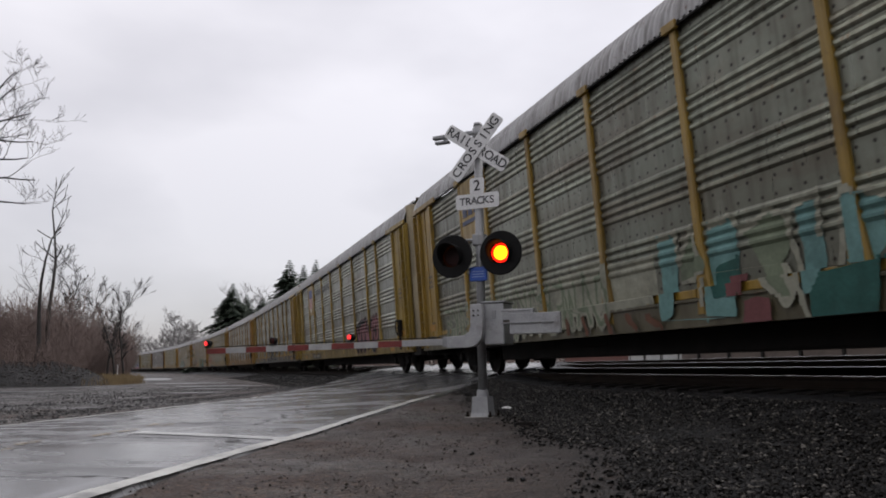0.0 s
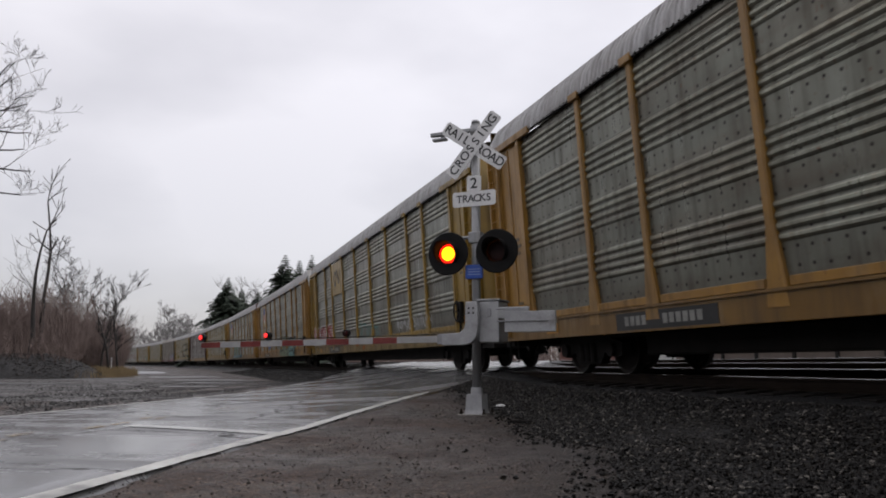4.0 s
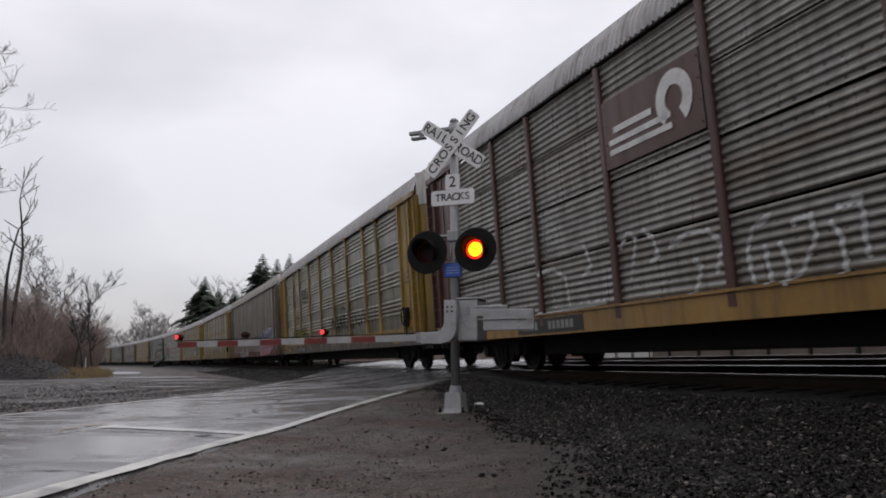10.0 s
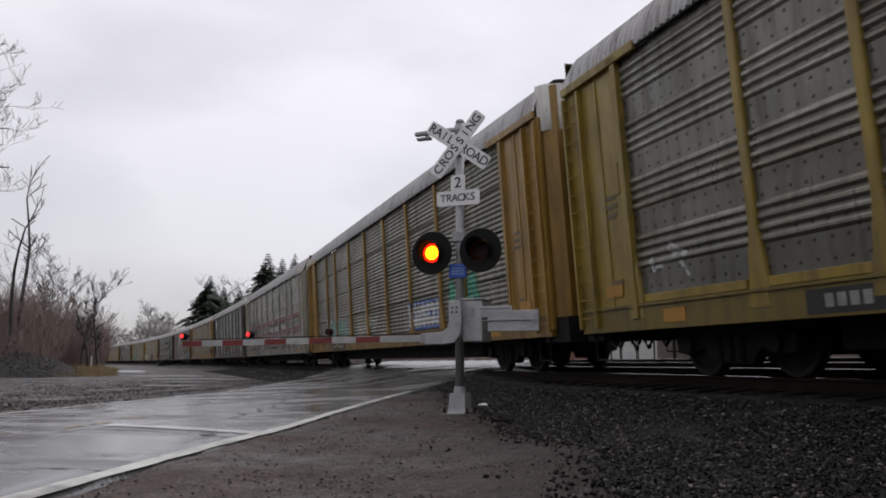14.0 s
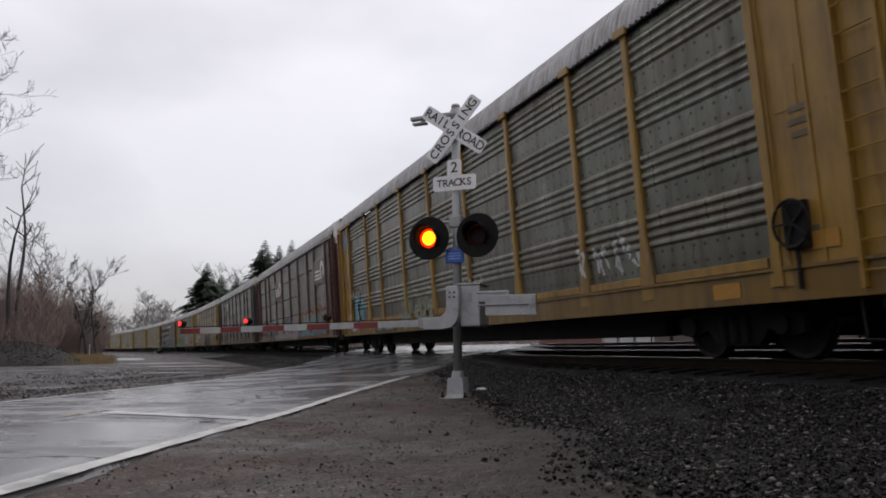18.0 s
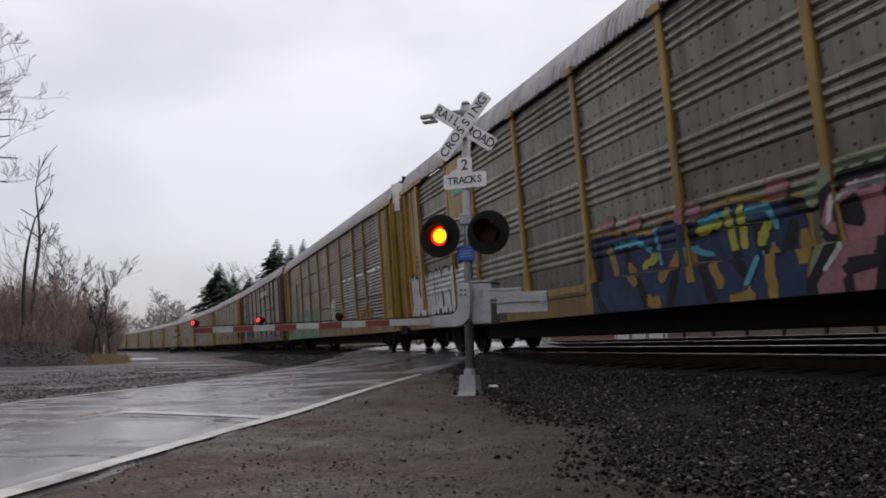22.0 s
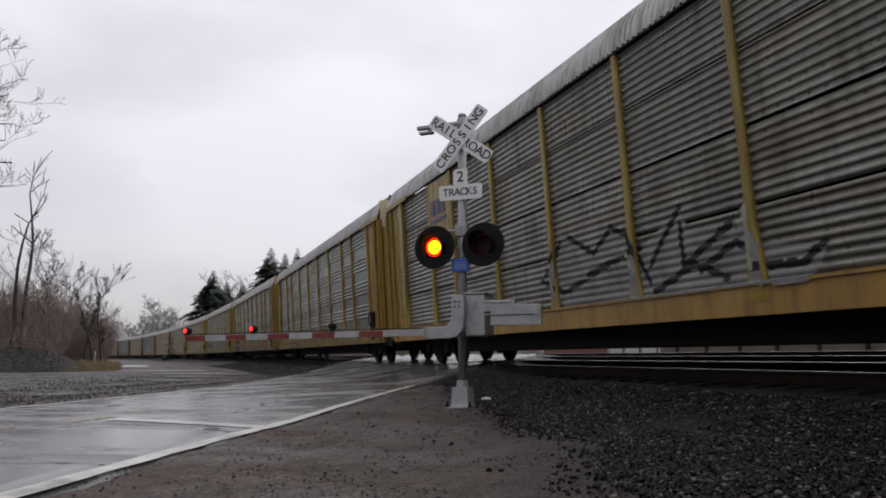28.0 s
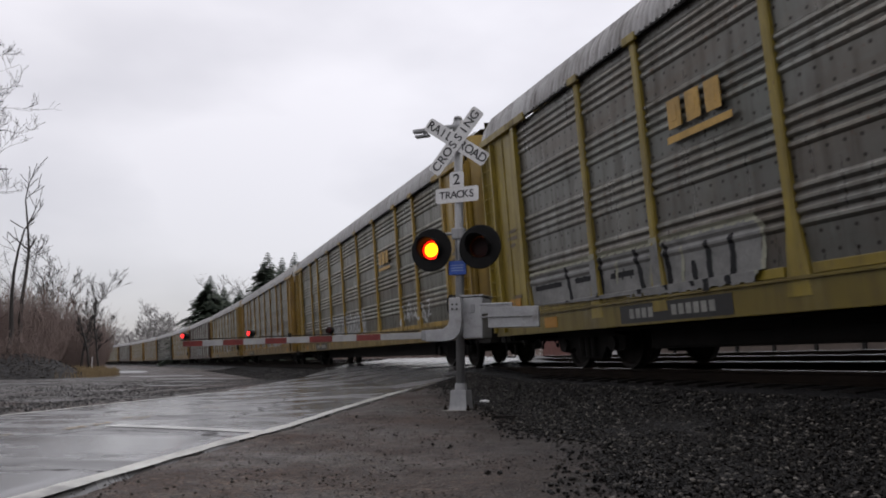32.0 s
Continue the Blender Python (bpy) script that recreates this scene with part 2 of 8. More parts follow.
M_HEAP = two_tone("wet_gravel_heap", (0.006, 0.006, 0.0065), (0.035, 0.034, 0.034), 4.0, 0.6, fine=14.0, bump=1.0, dist=0.08, spec=0.2)
M_BARK = two_tone("bare_bark", (0.018, 0.016, 0.015), (0.05, 0.044, 0.04), 3.0, 0.85)
# reddish twigs, their brown lightened to stand for haze in the air
M_BRUSH = two_tone("hazed_reddish_brush", (0.11, 0.08, 0.071), (0.19, 0.142, 0.125), 0.08, 0.9, bump=0)
# far trees: aerial haze is put into this pale grey bark colour
M_HAZEWOOD = two_tone("haze_greyed_wood", (0.15, 0.145, 0.145), (0.22, 0.21, 0.21), 0.05, 0.95, bump=0)
M_FIR = two_tone("fir_needles", (0.055, 0.08, 0.058), (0.11, 0.14, 0.1), 0.7, 0.8, bump=0)
M_GRASS = two_tone("dead_grass", (0.15, 0.105, 0.05), (0.27, 0.2, 0.105), 0.4, 0.9, bump=0)
M_BRICK = two_tone("brick_wall", (0.1, 0.04, 0.032), (0.15, 0.062, 0.048), 3.0, 0.8, bump=0.3)
M_PALEWALL = two_tone("pale_siding", (0.36, 0.36, 0.35), (0.46, 0.46, 0.44), 2.0, 0.6, grime=(0.3, 0.29, 0.27))
M_BROWNWALL = two_tone("brown_siding", (0.07, 0.055, 0.045), (0.11, 0.085, 0.07), 2.0, 0.7)
M_GLASS = two_tone("dark_window", (0.02, 0.022, 0.025), (0.03, 0.033, 0.036), 2.0, 0.08, bump=0)


def asphalt():
    """Wet, patched asphalt: dark aggregate, standing water that shines, tar seams and rubbed lighter lanes."""
    m, n, l, p = nodes_of("wet_asphalt")
    grain = noise_node(n, l, 90.0, 3.0, 0.7)
    patch = noise_node(n, l, 0.55, 5.0, 0.6, (1.0, 0.35, 1))
    c = ramped(n, l, patch, [(0.3, (0.072, 0.072, 0.074)), (0.7, (0.135, 0.135, 0.137))])
    c = mixed(n, l, 0.5, c, ramped(n, l, grain, [(0.3, (0.6, 0.6, 0.6)), (0.7, (1.3, 1.3, 1.3))]), "MULTIPLY")
    tar = noise_node(n, l, 0.8, 6.0, 0.6, (0.8, 1.3, 1))
    c = mixed(n, l, ramped(n, l, tar, [(0.56, (0, 0, 0)), (0.62, (1, 1, 1))]), c, (0.02, 0.02, 0.02))
    # long cracks across and along the lanes
    bend = noise_node(n, l, 1.4, 4.0, 0.6)
    tc = n.new("ShaderNodeTexCoord")
    lean = n.new("ShaderNodeVectorMath")
    lean.operation = "MULTIPLY_ADD"
    l.new(bend, lean.inputs[0])
    lean.inputs[1].default_value = (0.9, 0.9, 0.0)
    l.new(tc.outputs["Object"], lean.inputs[2])
    crack = n.new("ShaderNodeTexVoronoi")
    crack.feature = "DISTANCE_TO_EDGE"
    crack.inputs["Scale"].default_value = 0.42
    l.new(lean.outputs[0], crack.inputs["Vector"])
    split = ramped(n, l, crack.outputs["Distance"], [(0.004, (1, 1, 1)), (0.012, (0, 0, 0))])
    c = mixed(n, l, split, c, (0.012, 0.012, 0.012))
    l.new(c, p.inputs["Base Color"])
    wet = noise_node(n, l, 0.75, 7.0, 0.62, (0.55, 1.25, 1))
    r = ramped(n, l, wet, [(0.40, (0.13,) * 3), (0.50, (0.2,) * 3), (0.54, (0.34,) * 3), (0.62, (0.48,) * 3)])
    l.new(mixed(n, l, split, r, (0.8, 0.8, 0.8)), p.inputs["Roughness"])
    p.inputs["Specular IOR Level"].default_value = 0.6
    height = mixed(n, l, 0.5, grain, wet)
    bumped(n, l, p, height, 0.22, 0.006)
    return m


def ground_material():
    """Wet brown dirt, grey gravel and, by the attribute 'stony', dark ballast."""
    m, n, l, p = nodes_of("wet_dirt_and_gravel")
    big = noise_node(n, l, 0.22, 6.0, 0.6)
    mid = noise_node(n, l, 2.6, 6.0, 0.65)
    fine = noise_node(n, l, 34.0, 4.0, 0.7)
    dirt = ramped(n, l, mid, [(0.25, (0.019, 0.014, 0.0105)), (0.5, (0.056, 0.042, 0.033)), (0.75, (0.108, 0.086, 0.07))])
    rusty = noise_node(n, l, 0.5, 5.0, 0.6)
    dirt = mixed(n, l, ramped(n, l, rusty, [(0.38, (0, 0, 0)), (0.6, (0.85, 0.85, 0.85))]), dirt, (0.062, 0.034, 0.021))
    clod = noise_node(n, l, 9.0, 5.0, 0.7)
    dirt = mixed(n, l, 0.8, dirt, ramped(n, l, clod, [(0.3, (0.5, 0.48, 0.46)), (0.5, (1, 1, 1)), (0.72, (1.7, 1.68, 1.65))]), "MULTIPLY")
    cells = n.new("ShaderNodeTexVoronoi")
    cells.inputs["Scale"].default_value = 38.0
    l.new(n.new("ShaderNodeTexCoord").outputs["Object"], cells.inputs["Vector"])
    tint = n.new("ShaderNodeSeparateColor")
    l.new(cells.outputs["Color"], tint.inputs[0])
    dirt = mixed(n, l, 0.75, dirt, ramped(n, l, tint.outputs[0], [(0.0, (0.45, 0.45, 0.45)), (0.6, (0.95, 0.92, 0.9)), (0.9, (1.7, 1.6, 1.5)), (1.0, (3.0, 2.9, 2.8))]), "MULTIPLY")
    gravel = ramped(n, l, mid, [(0.3, (0.05, 0.05, 0.051)), (0.7, (0.125, 0.123, 0.122))])
    att = n.new("ShaderNodeAttribute")
    att.attribute_name = "gravelly"
    k = mixed(n, l, 0.35, att.outputs["Color"], ramped(n, l, big, [(0.4, (0, 0, 0)), (0.6, (1, 1, 1))]))
    c = mixed(n, l, k, dirt, gravel)
    att2 = n.new("ShaderNodeAttribute")
    att2.attribute_name = "stony"
    c = mixed(n, l, att2.outputs["Color"], c, ramped(n, l, fine, [(0.3, (0.004, 0.004, 0.0045)), (0.7, (0.014, 0.0135, 0.0135))]))
    c = mixed(n, l, 0.55, c, ramped(n, l, fine, [(0.3, (0.55, 0.55, 0.55)), (0.7, (1.35, 1.35, 1.35))]), "MULTIPLY")
    l.new(c, p.inputs["Base Color"])
    wet = noise_node(n, l, 0.7, 5.0, 0.6)
    l.new(ramped(n, l, wet, [(0.35, (0.36,) * 3), (0.6, (0.75,) * 3)]), p.inputs["Roughness"])
    p.inputs["Specular IOR Level"].default_value = 0.28
    bumped(n, l, p, mixed(n, l, 0.4, mixed(n, l, 0.45, mixed(n, l, 0.5, mid, clod), fine), ramped(n, l, cells.outputs["Distance"], [(0.1, (1, 1, 1)), (0.7, (0, 0, 0))])), 1.0, 0.06)
    return m


M_ASPHALT, M_GROUND = asphalt(), ground_material()
M_WATER, _n, _l, _p = nodes_of("puddle_water")
_p.inputs["Base Color"].default_value, _p.inputs["Roughness"].default_value = (0.05, 0.05, 0.05, 1), 0.3
bumped(_n, _l, _p, noise_node(_n, _l, 6.0), 0.5, 0.03)
_p.inputs["Specular IOR Level"].default_value = 1.0


# ---- helpers for meshes ----
def mesh_of(name, bm, material, smooth=False):
    me = bpy.data.meshes.new(name)
    bm.to_mesh(me)
    bm.free()
    for m in (material if isinstance(material, (list, tuple)) else [material]):
        me.materials.append(m)
    if smooth:
        me.polygons.foreach_set("use_smooth", [True] * len(me.polygons))
    return me


def raw_mesh(name, verts, faces, material, smooth=False):
    me = bpy.data.meshes.new(name)
    me.from_pydata(verts, [], faces)
    me.materials.append(material)
    if smooth:
        me.polygons.foreach_set("use_smooth", [True] * len(me.polygons))
    me.update()
    return me


def under(name, me, parent, at=None, label="", colour=None, kind=""):
    ob = new(name, me)
    ob.parent = parent
    if at is not None:
        ob.matrix_basis = at
    if colour:
        ob.color = (*colour, 1)
    return tagged(ob, label, kind=kind)


def part(name, bm, material, parent, label="", smooth=False, colour=None, kind=""):
    return under(name, mesh_of(name, bm, material, smooth), parent, None, label, colour, kind)


def box(bm, x0, x1, y0, y1, z0, z1, bevel=0.0):
    r = bmesh.ops.create_cube(bm, size=1.0)
    v = r["verts"]
    for w in v:
        w.co = (x0 if w.co.x < 0 else x1, y0 if w.co.y < 0 else y1, z0 if w.co.z < 0 else z1)
    if bevel:
        es = list({e for w in v for e in w.link_edges})
        bmesh.ops.bevel(bm, geom=es, offset=bevel, segments=2, affect="EDGES", profile=0.6)
    return bm


def rod(bm, a, b, r0, r1=None, sides=8):
    a, b = Vector(a), Vector(b)
    d = b - a
    m = Matrix.Translation((a + b) / 2) @ d.to_track_quat("Z", "Y").to_matrix().to_4x4()
    bmesh.ops.create_cone(bm, cap_ends=True, segments=sides, radius1=r0, radius2=r0 if r1 is None else r1, depth=d.length, matrix=m)
    return bm


def prism(bm, outline, y0, y1):
    """An outline in x and z, from y0 to y1."""
    a = [bm.verts.new((x, y0, z)) for x, z in outline]
    b = [bm.verts.new((x, y1, z)) for x, z in outline]
    n = len(a)
    bm.faces.new(a)
    bm.faces.new(b[::-1])
    for k in range(n):
        bm.faces.new((a[k], b[k], b[(k + 1) % n], a[(k + 1) % n]))
    bmesh.ops.recalc_face_normals(bm, faces=bm.faces)
    return bm


# ---- the line of the track: a wide canted curve ----
PSI, OFF, CURVE, RAIL_Z, CANT = 0.33104, 8.2675, 1 / 1217.75, 0.691, 4.021
SIN_C = math.sin(radians(CANT))


def plan(s, u):
    """x, y at s metres along the near track and u metres to its inner side."""
    a = PSI + CURVE * s
    side, ahead = (1 - math.cos(CURVE * s)) / CURVE, math.sin(CURVE * s) / CURVE
    x = OFF * math.cos(PSI) - ahead * math.sin(PSI) - side * math.cos(PSI)
    y = OFF * math.sin(PSI) + ahead * math.cos(PSI) - side * math.sin(PSI)
    return x - u * math.cos(a), y - u * math.sin(a)


def unplan(x, y):
    """s and u of a place."""
    cx, cy = OFF * math.cos(PSI) - math.cos(PSI) / CURVE, OFF * math.sin(PSI) - math.sin(PSI) / CURVE
    dx, dy = x - cx, y - cy
    return (math.atan2(dy, dx) - PSI) / CURVE, 1 / CURVE - math.hypot(dx, dy)


def on_track(s, u=0.0, z=RAIL_Z, cant=CANT):
    x, y = plan(s, u)
    return pose(x, y, z, 0, 0, math.degrees(PSI + CURVE * s) + 90) @ pose(0, 0, 0, -cant)


def interp(v, xs, ys):
    return float(np.interp(v, xs, ys))


SECOND_U, SECOND_Z = -4.2, 0.905
G_U = [-400, -20, -9, -7.4, -5.8, -2.6, -1.7, 1.6, 2.0, 2.8, 3.6, 4.3, 6.5, 400]
G_Z = [0.62, 0.62, 0.62, 0.70, 0.80, 0.575, 0.60, 0.375, 0.35, 0.17, 0.08, 0.045, 0.0, 0.0]
R_U = [-60, -8, -5.1, -3.3, -0.9, 0.9, 3.9, 7, 60]
R_Z = [0.70, 0.75, 0.968, 0.842, 0.754, 0.628, 0.20, 0.012, 0.012]


def right_line(y):
    d = y - 4.7
    return -2.44 + 0.085 * d + (0.0075 * d * d if 0 < d < 12 else 0.0 if d <= 0 else 1.08 + 0.18 * (d - 12))


def left_line(y):
    return -6.68 + 0.108 * (y - 11.34)


def road_right(y):
    return right_line(y) + interp(y, [0, 13, 15, 18, 22, 40], [0.06, 0.09, 0.22, 0.62, 0.9, 0.4])


def road_left(y):
    return left_line(y) - 0.25


def ground_z(x, y):
    s, u = unplan(x, y)
    z = interp(u, G_U, G_Z)
    # the approach fill beside the road
    if -30 < y < 60:
        over = max(road_left(y) - x, x - road_right(y), 0.0)
        near = interp(over, [0.0, 0.25, 2.6], [1.0, 1.0, 0.0])
        z = z * (1 - near) + (interp(u, R_U, R_Z) - interp(over, [0.0, 0.02, 0.25, 2.0], [0.07, 0.02, -0.01, 0.05])) * near if interp(u, R_U, R_Z) > z or over < 0.3 else z
    return z


# ---- ground ----
EDGE_S, EDGE_U = [-6, 2, 4, 6, 9, 12.5, 16, 30], [6.6, 6.0, 5.6, 5.0, 4.2, 3.5, 3.2, 3.4]


def stony_edge(s, u):
    """How far from the track the ballast reaches."""
    return interp(s, EDGE_S, EDGE_U) + 0.45 * noise.noise((s * 0.6, u * 0.5, 5))


def build_ground():
    def steps(spec):
        out = []
        for a, b, d in spec:
            out += list(np.arange(a, b, d))
        return out
    ss = steps([(-1100, -100, 60), (-100, -16, 6), (-16, -4, 0.4), (-4, 22, 0.14), (22, 40, 0.4), (40, 110, 2.0), (110, 400, 12), (400, 1300, 60)])
    uu = steps([(-1500, -60, 80), (-60, -10, 5), (-10, 1.6, 0.35), (1.6, 9, 0.12), (9, 14, 0.35), (14, 40, 1.5), (40, 100, 6), (100, 1100, 60)])
    verts, stony, gravelly = [], [], []
    for s in ss:
        for u in uu:
            x, y = plan(s, u)
            z = ground_z(x, y)
            if -16 < s < 110 and -10 < u < 40:
                calm = interp(y, [24, 34], [1, 0.3])
                z += calm * (0.018 * noise.noise((x * 1.1, y * 1.1, 0)) + 0.03 * noise.noise((x * 0.3, y * 0.3, 3)))
                if u > 1.6 and s < 22:
                    z += 0.012 * noise.noise((x * 3.1, y * 3.1, 4)) + 0.009 * noise.noise((x * 7.0, y * 7.0, 6))
                # tyre ruts along the shoulder
                if u > 4.4:
                    z += 0.034 * math.sin((x - 0.12 * y) * 3.4) * noise.noise((x * 0.2, y * 0.2, 8))
            verts.append((x, y, z))
            edge = stony_edge(s, u)
            stony.append(interp(u, [-9.5, -8, edge - 0.7, edge + 0.1, edge + 1.1], [0, 1, 1, 0.55, 0]))
            gravelly.append(interp(u, [5, 12], [0.15, 1]) if s > 18 else 0.2 + 0.25 * noise.noise((x * 0.4, y * 0.4, 1)))
    nu = len(uu)
    faces = [(i * nu + j, i * nu + j + 1, (i + 1) * nu + j + 1, (i + 1) * nu + j) for i in range(len(ss) - 1) for j in range(nu - 1)]
    me = raw_mesh("ground", verts, [f[::-1] for f in faces], M_GROUND, True)
    for nm, vals in (("stony", stony), ("gravelly", gravelly)):
        at = me.attributes.new(nm, "FLOAT", "POINT")
        at.data.foreach_set("value", vals)
    tagged(new("ground", me), "wet brown dirt and grey gravel ground beside the track", "ground", kind="structure")


def road_point(a, y):
    x = road_left(y) * (1 - a) + road_right(y) * a
    s, u = unplan(x, y)
    crown = 0.03 * (1 - (2 * a - 1) ** 2) if u > 4 else 0.0
    return x, y, interp(u, R_U, R_Z) + crown


def road_height(x, y):
    a = (x - road_left(y)) / (road_right(y) - road_left(y))
    return road_point(a, y)[2]


def build_road():
    ys = list(np.arange(-40, 3, 2.0)) + list(np.arange(3, 46, 0.4)) + list(np.arange(46, 140, 4.0))
    cols = [k / 14 for k in range(15)]
    verts = [(p[0], p[1], p[2] + 0.006 * noise.noise((p[0] * 0.9, p[1] * 0.5, 2))) for y in ys for p in (road_point(a, y) for a in cols)]
    n = len(cols)
    faces = [(i * n + j, i * n + j + 1, (i + 1) * n + j + 1, (i + 1) * n + j) for i in range(len(ys) - 1) for j in range(n - 1)]
    base = len(verts)
    # ragged sides that go down into the dirt
    for i, y in enumerate(ys):
        for a, j, d in ((0, 0, -0.08), (1, n - 1, 0.08)):
            x, yy, z = verts[i * n + j]
            verts.append((x + d, yy, z - 0.12))
    for i in range(len(ys) - 1):
        faces.append((base + 2 * i, i * n, (i + 1) * n, base + 2 * i + 2))
        faces.append((i * n + n - 1, base + 2 * i + 1, base + 2 * i + 3, (i + 1) * n + n - 1))
    tagged(new("road", raw_mesh("road", verts, faces, M_ASPHALT, True)), "wet cracked two-lane asphalt road rising to the crossing", "road", kind="structure")


def strip(name, along, width, material, label, ragged=0.02):
    """A painted line that lies on the road, along a list of x, y."""
    verts, faces = [], []
    for k, (x, y) in enumerate(along):
        x2, y2 = along[min(k + 1, len(along) - 1)]
        x1, y1 = along[max(k - 1, 0)]
        d = Vector((x2 - x1, y2 - y1, 0)).normalized()
        nrm = Vector((d.y, -d.x, 0))
        for sgn in (-0.5, 0.5):
            w = width * sgn + ragged * noise.noise((x * 3, y * 3, sgn * 9))
            q = Vector((x, y, 0)) + nrm * w
            verts.append((q.x, q.y, road_height(q.x, q.y) + 0.008))
    for k in range(len(along) - 1):
        faces.append((2 * k, 2 * k + 1, 2 * k + 3, 2 * k + 2))
    me = raw_mesh(name, verts, faces, material, True)
    tagged(new(name, me), label, "road marking", kind="structure")


def build_lines():
    strip("edge_line", [(right_line(y), y) for y in np.arange(-20, 15.6, 0.25)], 0.165, M_LINE, "worn white edge line on wet asphalt", 0.03)
    strip("edge_line", [(left_line(y), y) for y in np.arange(-20, 21, 0.25)], 0.11, M_LINE, "worn white edge line on wet asphalt", 0.03)
    strip("stop_line", [(-2.07 - 1.97 * k / 12, 8.53 + 0.7 * k / 12) for k in range(13)], 0.26, M_STOP, "thin white stop line across the lane", 0.03)
    # what is left of the double yellow line: short flakes
    rng = random.Random(77)
    y = 4.0
    while y < 16:
        long = rng.uniform(0.12, 0.5)
        for off in (-0.11, 0.11):
            if rng.random() < 0.45:
                pts = [(0.5 * (left_line(y + long * k / 3) + right_line(y + long * k / 3)) + off, y + long * k / 3) for k in range(4)]
                strip("centre_line", pts, rng.uniform(0.03, 0.08), M_YLINE, "faded yellow flake of the centre line", 0.04)
        y += long + rng.uniform(0.1, 0.7)


def build_tracks():
    for u0, z0, nm in ((0.0, RAIL_Z, "near"), (SECOND_U, SECOND_Z, "far")):
        track = tagged(new("railway_track"), "steel rails on dark ties in black ballast", "railway track", kind="structure")
        ss = list(np.arange(-300, -20, 10.0)) + list(np.arange(-20, 60, 2.0)) + list(np.arange(60, 420, 10.0))
        prof = [(-0.075, -0.17), (-0.075, -0.155), (-0.012, -0.13), (-0.012, -0.045), (-0.036, -0.035), (-0.036, -0.004), (-0.03, 0.0),
                (0.03, 0.0), (0.036, -0.004), (0.036, -0.035), (0.012, -0.045), (0.012, -0.13), (0.075, -0.155), (0.075, -0.17)]
        for side in (-0.755, 0.755):
            verts, faces, tops = [], [], []
            n = len(prof)
            for k, s in enumerate(ss):
                m = on_track(s, u0, z0)
                verts += [tuple(m @ Vector((0, side + y, z))) for y, z in prof]
                if k:
                    for j in range(n - 1):
                        faces.append(((k - 1) * n + j, (k - 1) * n + j + 1, k * n + j + 1, k * n + j))
                        tops.append(j == 6)
            me = raw_mesh("rail", verts, faces, M_RAIL)
            me.materials.append(M_RAILTOP)
            for f, top in zip(me.polygons, tops):
                f.material_index = 1 if top else 0
            under("rail", me, track, label="rusty steel rail with a polished head")
        bm = box(bmesh.new(), -0.115, 0.115, -1.3, 1.3, -0.35, -0.165, 0.012)
        tie = mesh_of("tie", bm, M_TIE)
        for k in range(-20, 130):
            s = k * 0.53
            x, y = plan(s, u0)
            if road_left(y) - 0.2 < x < road_right(y) + 0.2:
                continue
            under("tie", tie, track, on_track(s + random.uniform(-0.03, 0.03), u0, z0) @ pose(0, random.uniform(-0.04, 0.04), 0, 0, 0, random.uniform(-1, 1)))


# ---- the cars of the train ----
PITCH, HALF, BODY, FRAME_END, STRETCH = 26.29, 1.6, 13.11, 13.11, 0.957
POSTS = [-11.37, -8.64, -6.8, -4.06, -1.37, 1.37, 4.06, 6.8, 8.64, 11.37]
Z_SILL, Z_PANEL, Z_EAVE, Z_TOP = 0.72, 1.17, 5.1, 5.82


def ribbed_profile(kind):
    """The panel's outline, as height and how far it stands out."""
    out = []
    if kind == "grouped":
        z, back = Z_EAVE - 0.14, [(Z_EAVE, 0.0)]
        while z > Z_PANEL + 0.62:
            for _ in range(4):
                back += [(z, 0.0), (z - 0.04, 0.03), (z - 0.075, 0.03), (z - 0.122, 0.0)]
                z -= 0.138
            back += [(z + 0.01, 0.0)]
            z -= 0.36
        back += [(Z_PANEL, 0.0)]
        out = back[::-1]
    elif kind == "rows":
        z = Z_PANEL
        while z < Z_EAVE - 0.06:
            out += [(z, 0.0), (z + 0.038, 0.022), (z + 0.062, 0.022), (z + 0.1, 0.0)]
            z += 0.12
        out += [(Z_EAVE, 0.0)]
    else:
        out = [(Z_PANEL - 0.2, 0.02), (Z_PANEL + 1.0, 0.02), (Z_PANEL + 2.2, 0.02), (Z_EAVE, 0.02)]
    return [p for k, p in enumerate(out) if k == 0 or p[0] > out[k - 1][0] + 1e-6]


PROFILES = {k: ribbed_profile(k) for k in ("grouped", "rows", "smooth")}
ROW_Z = [Z_PANEL - 0.03, 2.11, 3.12, 4.12, Z_EAVE]
PANEL_Y = HALF - 0.07


def strip_sheet(name, kind, width, lo, hi):
    """A corrugated sheet between two heights, folded and closed behind."""
    prof = PROFILES[kind]
    pts = [(lo, float(np.interp(lo, *zip(*prof))))] + [p for p in prof if lo < p[0] < hi] + [(hi, float(np.interp(hi, *zip(*prof))))]
    verts, faces = [], []
    for z, y in pts:
        verts += [(-width / 2, y, z), (width / 2, y, z)]
    for k in range(len(pts) - 1):
        faces.append((2 * k, 2 * k + 2, 2 * k + 3, 2 * k + 1))
    c, n = len(verts), len(pts)
    verts += [(-width / 2, -0.02, lo), (width / 2, -0.02, lo), (-width / 2, -0.02, hi), (width / 2, -0.02, hi)]
    faces += [(c, c + 1, c + 3, c + 2), (0, 1, c + 1, c), (2 * n - 2, c + 2, c + 3, 2 * n - 1)]
    return raw_mesh(name, verts, faces, M_ZINC if kind != "smooth" else M_PAINT)


